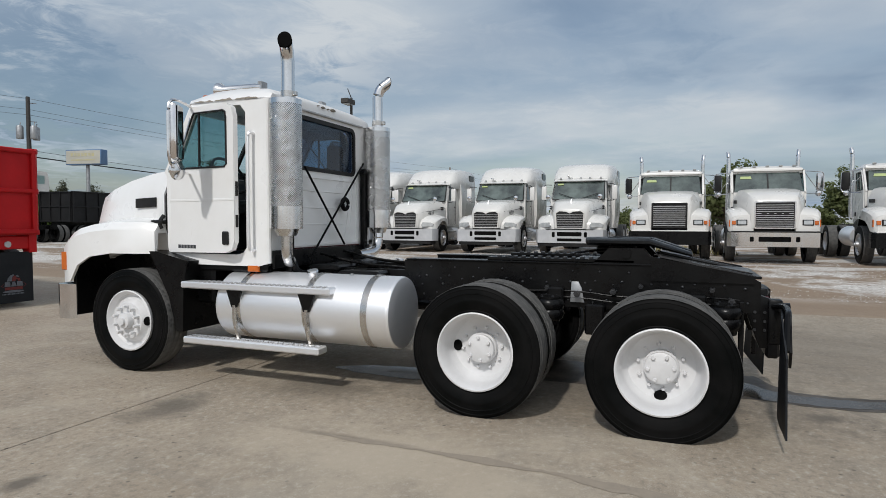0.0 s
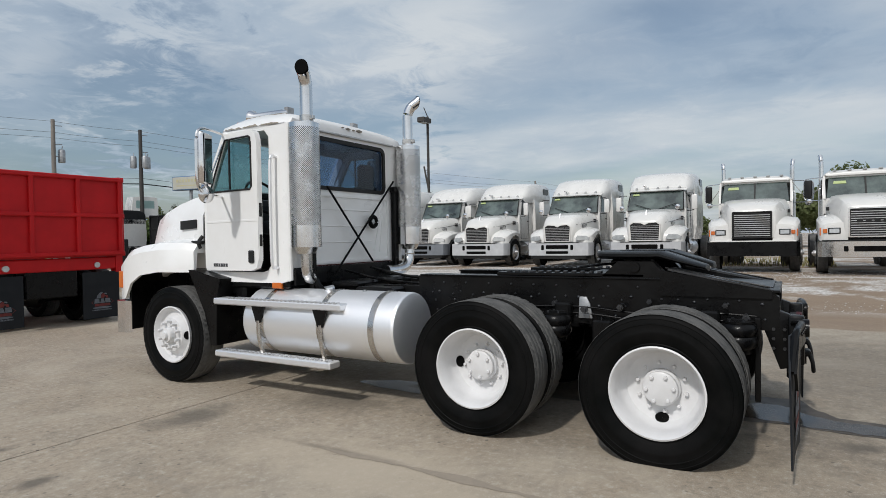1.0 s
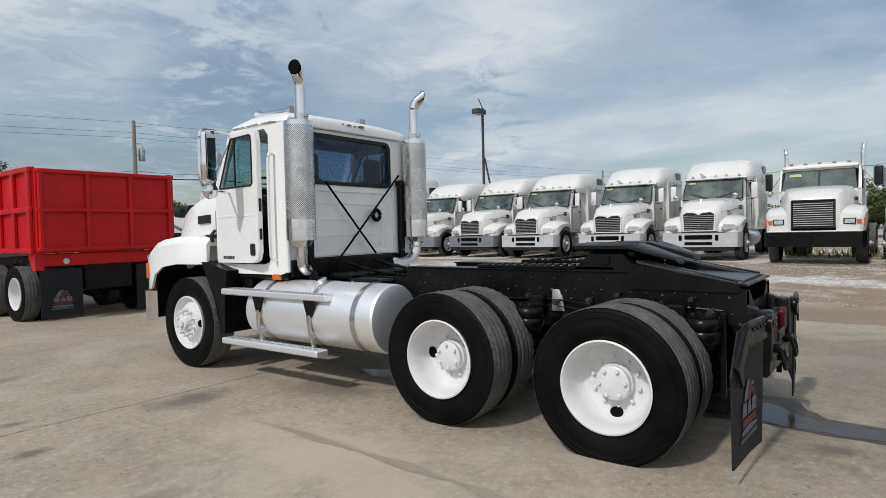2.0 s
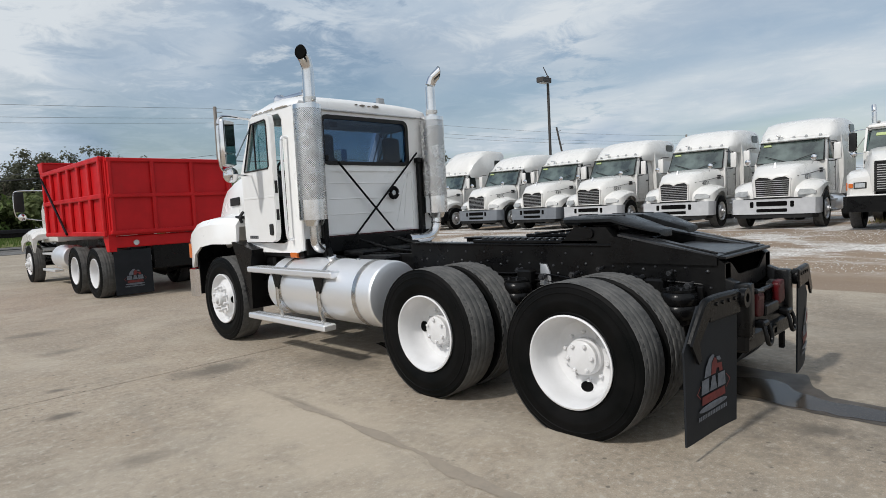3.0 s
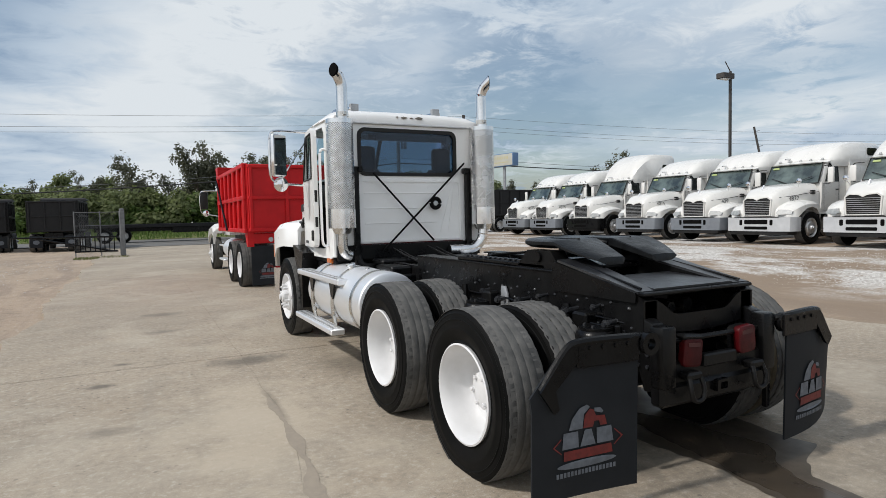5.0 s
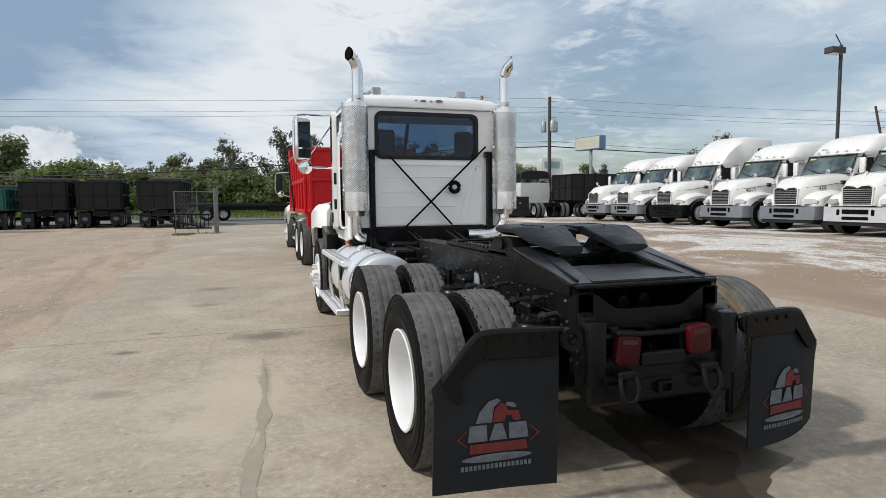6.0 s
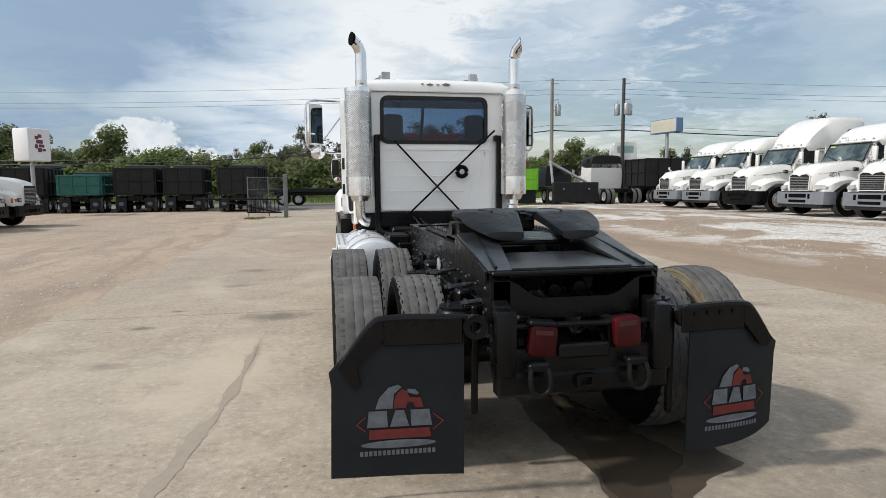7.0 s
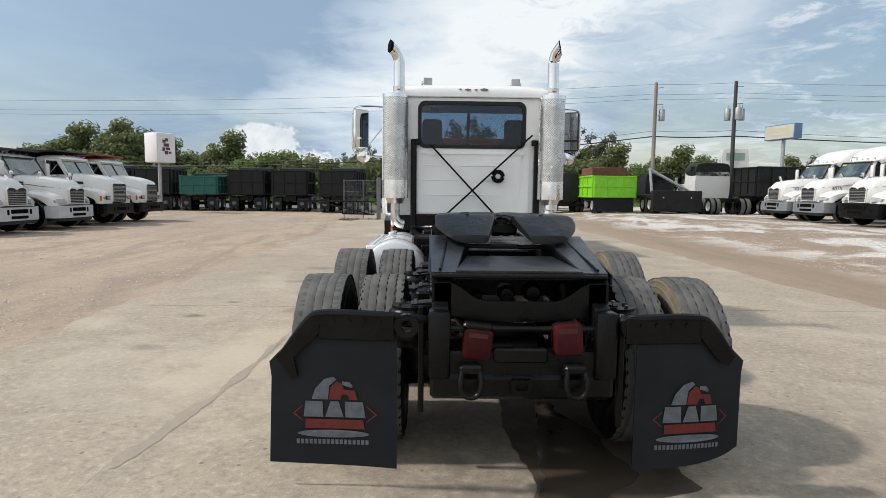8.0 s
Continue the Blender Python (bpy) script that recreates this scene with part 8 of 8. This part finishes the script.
def gate():
    g = thing("yard_gate", "open black steel swing gate on a timber post", "gate", pose(1.0, -6.7, 0))
    p = B()
    box(p, -4.68, -4.46, 36.6, 36.82, 0, 2.3, 0.03)
    part("post", p, DULL_GALV, g, "weathered grey post")
    fr = B()
    for z in (0.25, 0.95):
        rod(fr, [(-4.8, 36.7, z), (-9.0, 36.3, z + 0.06)] if z > 0.5 else [(-4.8, 36.7, z), (-6.6, 36.5, z + 0.03)], 0.04, 8)
    rod(fr, [(-5.0, 36.7, 0.25), (-8.2, 36.38, 0.98)], 0.035, 8)
    part("gate_frame", fr, BLACK, g)
    for k in range(9):
        bar = B()
        x = -4.95 - 0.20 * k
        rod(bar, [(x, 36.7 - 0.03 * k, 0.26), (x, 36.7 - 0.03 * k, 0.95)], 0.025, 6)
        part("bar", bar, BLACK, g)
    return g


gate()


def chain_fence():
    f = thing("chain_link_fence", "grey chain link fence panel with steel posts", "fence", pose(1.25, -7.0, 0))
    for x in (-6.9, -5.8, -4.95):
        p = B()
        rod(p, [(x, 38.0, 0), (x, 38.0, 2.2)], 0.028, 8)
        part("post", p, DULL_GALV, f)
    r = B()
    for z in (0.9, 1.5, 2.15):
        rod(r, [(-6.9, 38.0, z), (-4.95, 38.0, z)], 0.018, 6)
    part("rail", r, DULL_GALV, f)
    m = B()
    for k in range(34):
        x = -8.3 + 0.10 * k
        for d in (-1, 1):
            a, b = Vector((x, 38.0, 0.1)), Vector((x + d * 1.5, 38.0, 2.1))
            pts = [a.lerp(b, i / 6) for i in range(7)]
            pts = [p for p in pts if -6.9 <= p.x <= -4.95]
            if len(pts) > 1:
                rod(m, [pts[0], pts[-1]], 0.005, 3)
    part("mesh", m, DULL_GALV, f)


chain_fence()


# ---- poles, wires, signs ----
def utility_pole(x, y, h, material, transformers, lean=(0.0, 0.0), r=0.17):
    u = thing("utility_pole", "tall weathered utility pole with hardware", "utility pole", pose(x, y, 0.1, *lean, 0), group="utility poles")
    p = B()
    rod(p, [(0, 0, -0.3), (0, 0, h)], [r, r * 0.7], 14)
    part("pole", p, material, u)
    for k in range(transformers):
        a = 2.4 * k
        c = B()
        lathe(c, [(0.0005, 0), (0.20, 0.0), (0.215, 0.04), (0.215, 0.75), (0.17, 0.85), (0.0005, 0.88)], 16, "z")
        rod(c, [(0, 0, 0.8), (0.06, 0, 1.08)], 0.03, 6)
        bmesh.ops.translate(c, vec=(0.50 * math.cos(a), 0.45 * math.sin(a), h - 2.75), verts=c.verts)
        part("transformer", c, GALV, u, "grey transformer can")
    for z in (h - 0.4, h - 1.6, h - 2.4):
        ins = B()
        rod(ins, [(-0.05, 0, z), (0.55, 0.0, z + 0.05)], 0.03, 6)
        lathe(ins, [(0.0005, 0.12), (0.05, 0.10), (0.07, 0.0), (0.0005, 0.0)], 10, "z")
        bmesh.ops.translate(ins, vec=(0, 0, 0), verts=ins.verts)
        part("insulator_arm", ins, GALV, u)
    return u


utility_pole(15.66, 40.65, 9.57, WOOD_POLE, 1)
utility_pole(21.0, 39.58, 9.56, DARK_POLE, 3)
utility_pole(78.0, 32.0, 9.6, WOOD_POLE, 1)
utility_pole(41.4, 26.7, 8.0, DARK_POLE, 0, (-6.6, -9.1), 0.11)


def cable(a, b, sag, r=0.02, name="power_line"):
    bm = B()
    a, b = Vector(a), Vector(b)
    pts = []
    for i in range(21):
        f = i / 20
        p = a.lerp(b, f)
        p.z -= sag * 4 * f * (1 - f)
        pts.append(p)
    rod(bm, pts, r, 5)
    tagged(part(name, bm, WIRE if r > 0.03 else WIRE_THIN, None), "black overhead power line between poles", "cable", group="overhead lines")


# the last span hangs slacker than the rest
line = [(-140, 62), (-60, 52.0), (15.66, 40.65), (21.0, 39.58), (78.0, 32.0), (160, 22)]
for (x0, y0), (x1, y1) in zip(line, line[1:]):
    for z, sag, r in ((9.55, 0.5, 0.011), (8.85, 0.6, 0.011), (8.5, 0.6, 0.011), (5.8, 0.8, 0.040), (6.2, 0.9, 0.015)):
        cable((x0, y0, z), (x1, y1, z), sag * min(1, abs(x1 - x0) / 50) + ((1.6 if z < 7 else 0.35) if x0 == -60 else 0), r)


def light_pole():
    p = thing("light_pole", "tall dark square yard light pole with one lamp head", "street lamp", pose(23.0, 16.65, 0.42))
    b = B()
    box(b, -0.055, 0.055, -0.055, 0.055, -0.3, 7.85, 0.008)
    part("pole", b, DARK_POLE, p)
    h = B()
    box(h, -0.75, 0.05, -0.22, 0.22, 7.45, 7.72, 0.03)
    hd = part("lamp_head", h, DARK_POLE, p, "boxy dark lamp head")
    g = B()
    box(g, -0.70, -0.05, -0.18, 0.18, 7.435, 7.449)
    part("lamp_glass", g, CLEAR_LENS, hd)
    s = B()
    rod(s, [(0, 0, 7.85), (-0.30, 0.05, 8.30)], 0.025, 6)
    part("antenna", s, DARK_POLE, p)


light_pole()


def road_sign(x, y, rz, label, w, z0, z1, face, side, mark, marks, deep=0.35):
    s = thing("pole_sign", label, "sign", pose(x, y, 0, 0, 0, rz))
    p = B()
    rod(p, [(0, 0.1, 0), (0, 0.1, z0 + 0.1)], 0.12, 10)
    part("pole", p, GALV, s)
    b = B()
    box(b, -w / 2, w / 2, -deep, deep, z0, z1, 0.08 if deep > 0.4 else 0.03, 2)
    part("cabinet", b, side, s)
    f = B()
    box(f, -w / 2 + 0.06, w / 2 - 0.06, -deep - 0.012, -deep - 0.002, z0 + 0.06, z1 - 0.06)
    fc = part("sign_face", f, face, s)
    for k, (x0, x1, a, c) in enumerate(marks):
        m = B()
        box(m, x0, x1, -deep - 0.02, -deep - 0.014, a, c)
        part("printed_bar", m, mark, fc, "plain printed bar")
    return s


road_sign(23.15, 37.1, -80, "cream pole sign with a blue end and faded lettering", 2.75, 5.35, 6.35, SIGN_CREAM, SIGN_BLUE, SIGN_FADED, [(-0.95 + 0.27 * k, -0.76 + 0.27 * k, 5.9, 6.12) for k in range(7)] + [(-0.95, 0.9, 5.62, 5.7)], 0.30)
road_sign(-18.75, 36.9, 62, "white square pole sign with a maroon mark", 1.45, 3.25, 5.2, SIGN_WHITE, SIGN_WHITE, MAROON, [(-0.30, -0.06, 4.55, 4.75), (-0.10, 0.14, 4.65, 4.85), (-0.22, 0.20, 4.30, 4.52), (-0.32, -0.12, 4.0, 4.25), (-0.06, 0.28, 4.08, 4.26), (-0.15, 0.12, 3.80, 4.04), (0.16, 0.36, 3.86, 4.0)], 0.62)


# ---- trees ----
def tree(name, label, seed, height, spread, trunk, leaf, n_leaf, sparse=0.0, size=0.32, low=0.25):
    """A tapered trunk, forked limbs and a crown of many small leaf clumps round the limbs' ends."""
    rnd = random.Random(seed)
    t = thing(name, label, "tree", group="trees along the road")
    tb = B()
    rod(tb, [(0, 0, -0.3), (0.05 * spread, 0, height * 0.35), (-0.03 * spread, 0.05, height * 0.7), (0, 0, height * 0.9)], [trunk, trunk * 0.8, trunk * 0.5, trunk * 0.2], 8)
    ends = []
    for k in range(13):
        z0 = height * rnd.uniform(low, 0.8)
        a = rnd.uniform(0, 2 * math.pi)
        reach = spread * rnd.uniform(0.5, 1.0) * (1.1 - 0.6 * (z0 / height))
        mid = Vector((reach * 0.5 * math.cos(a), reach * 0.5 * math.sin(a), z0 + height * 0.08))
        end = Vector((reach * math.cos(a + 0.3), reach * math.sin(a + 0.3), z0 + height * rnd.uniform(0.08, 0.24)))
        rod(tb, [(0, 0, z0), mid, end], [trunk * 0.35, trunk * 0.22, trunk * 0.08], 5)
        ends += [end, mid.lerp(end, 0.6)]
        for q in range(2):
            e2 = end + Vector((rnd.uniform(-1, 1), rnd.uniform(-1, 1), rnd.uniform(-0.2, 0.8))) * spread * 0.35
            rod(tb, [mid, e2], [trunk * 0.15, trunk * 0.05], 4)
            ends.append(e2)
    ends.append(Vector((0, 0, height * 0.92)))
    part("trunk", tb, BARK, t)
    cr = B()
    centres = []
    for e in ends:
        if rnd.random() < sparse:
            continue
        centres.append((e, spread * rnd.uniform(0.20, 0.40)))
    per = max(1, n_leaf // max(1, len(centres)))
    for c, r in centres:
        for _ in range(per):
            d = Vector((rnd.gauss(0, 1), rnd.gauss(0, 1), rnd.gauss(0, 0.7)))
            d = d.normalized() * r * rnd.random() ** 0.4
            p = c + d
            face = d / r + Vector((rnd.uniform(-0.9, 0.9), rnd.uniform(-0.9, 0.9), rnd.uniform(0.0, 1.1)))
            u = face.cross(Vector((rnd.uniform(-1, 1), rnd.uniform(-1, 1), rnd.uniform(-1, 1)))).normalized()
            v = face.cross(u).normalized()
            s = size * rnd.uniform(0.5, 1.2)
            vs = [cr.verts.new(p + q) for q in (u * s, v * s * 0.6, -u * s, -v * s * 0.6)]
            cr.faces.new(vs)
    part("crown", cr, leaf, t, smooth=0)
    return t


OAK = tree("tree", "broad dark green tree beyond the road", 11, 6.4, 4.2, 0.26, LEAF, 11000, size=0.28)
OAK2 = tree("tree", "light green tree beyond the road", 12, 5.2, 3.8, 0.24, LEAF_LIGHT, 7600, size=0.25)
PINE = tree("tree", "tall thin tree with sparse clumps of leaves", 13, 9.0, 2.8, 0.14, LEAF_DARK, 2100, sparse=0.3, size=0.20, low=0.4)
PINE2 = tree("tree", "tall sparse tree with open branches", 14, 8.0, 2.6, 0.13, LEAF_DARK, 1600, sparse=0.42, size=0.19, low=0.35)
BUSH = tree("shrub", "dense green shrub along the road", 15, 3.2, 3.0, 0.12, LEAF, 3600, size=0.26, low=0.08)
BUSH2 = tree("shrub", "light green shrub along the road", 16, 2.9, 2.8, 0.12, LEAF_LIGHT, 3200, size=0.26, low=0.08)
rnd = random.Random(4)
for src, m in ((OAK, pose(-27, 76, 0.5)), (OAK2, pose(-20, 68, 0.5)), (PINE, pose(22, 80, 0.5)), (PINE2, pose(-3, 72, 0.5)), (BUSH, pose(-6, 66, 0.4)), (BUSH2, pose(-14, 66, 0.4))):
    src.matrix_basis = m


def plant(src, x, y, s):
    ob = copy_thing(src, pose(x, y, 0.5, 0, 0, rnd.uniform(0, 360)))
    ob.scale = (s, s, s * rnd.uniform(0.9, 1.1))


for k in range(48):
    x = -66 + 2.9 * k + rnd.uniform(-1.5, 1.5)
    plant(rnd.choice((BUSH, BUSH2, BUSH)), x, 66.5 + rnd.uniform(0, 3), rnd.uniform(0.8, 1.25))
for k in range(44):
    x = -80 + 3.7 * k + rnd.uniform(-2, 2)
    plant(rnd.choice((OAK, OAK2, OAK, PINE2)), x, 74 + rnd.uniform(0, 10), rnd.uniform(0.6, 0.85))
for k in range(14):
    x = -62 + 5.5 * k + rnd.uniform(-2, 2)
    plant(rnd.choice((PINE, PINE2)), x, 80 + rnd.uniform(0, 14), rnd.uniform(0.55, 0.8))
for x, y, s in ((-43, 75, 1.12), (-41, 72, 0.95), (-46, 73, 1.0), (-38, 78, 0.98), (-36, 73, 0.7), (-49, 76, 0.85), (-66, 70, 0.95), (-35, 74, 0.8)):
    plant(OAK, x, y, s)
for x, y, s in ((46, -3.2, 0.66), (49, -13, 0.66), (52, -17, 0.6), (52, 36, 0.62)):
    plant(OAK, x, y, s)
plant(PINE2, 44, 47, 0.95)
for x, y, s in ((3.6, 71, 0.95), (5.6, 73, 1.02), (7.4, 70, 0.92), (9.0, 74, 1.0), (11.2, 71, 1.0), (13.4, 73, 1.04), (15.5, 72, 1.0)):
    plant(PINE if int(y) % 2 else PINE2, x, y, s)
for x, y, s in ((17, 71, 0.74), (21, 69, 0.78), (25.5, 72, 0.70), (29, 69, 0.74), (33, 71, 0.72), (37, 70, 0.70), (41, 72, 0.74)):
    plant(OAK if int(y) % 2 else OAK2, x, y, s if int(y) % 2 else s * 1.15)
for k in range(11):
    plant(rnd.choice((PINE, PINE2, PINE2)), -9 + 2.3 * k + rnd.uniform(-0.8, 0.8), 68 + rnd.uniform(0, 6), rnd.uniform(0.60, 0.78))
for k in range(10):
    plant(BUSH, 50 + rnd.uniform(-2, 4), -30 + 5 * k, rnd.uniform(0.5, 0.7))


def loose_stones(name, x0, x1, y0, y1, n, lo, hi, material, label, seed):
    """Crushed stones lying loose on the lot, thicker in patches."""
    r = random.Random(seed)
    verts, faces = [], []
    while n > 0:
        x, y = r.uniform(x0, x1), r.uniform(y0, y1)
        if noise.noise(Vector((x * 0.45, y * 0.25, seed))) + 0.5 * noise.noise(Vector((x * 1.3, y * 0.9, seed))) < r.uniform(-0.35, 0.25):
            continue
        n -= 1
        q, z = lo + (hi - lo) * r.random() ** 3, rise(x, y) - 0.02
        a = r.uniform(0, 6.28)
        k = len(verts)
        for i in range(4):
            rr = q * r.uniform(0.7, 1.3)
            verts.append((x + rr * math.cos(a + 1.57 * i), y + rr * math.sin(a + 1.57 * i), z))
        verts.append((x + q * r.uniform(-0.4, 0.4), y + q * r.uniform(-0.4, 0.4), z + q * r.uniform(0.6, 1.1)))
        faces += [(k, k + 1, k + 4), (k + 1, k + 2, k + 4), (k + 2, k + 3, k + 4), (k + 3, k, k + 4)]
    me = bpy.data.meshes.new(name)
    me.from_pydata(verts, [], faces)
    me.materials.append(material)
    tagged(part(name, me, None, None), label, "gravel", kind="stuff")


loose_stones("crushed_stone", 7.8, 15.5, -9.0, 34.0, 30000, 0.005, 0.022, STONE, "pale crushed stone scattered over the lot", 3)
loose_stones("yard_gravel", -16.0, -5.0, -2.0, 34.0, 9000, 0.006, 0.024, STONE, "small stones on the dirt yard", 8)
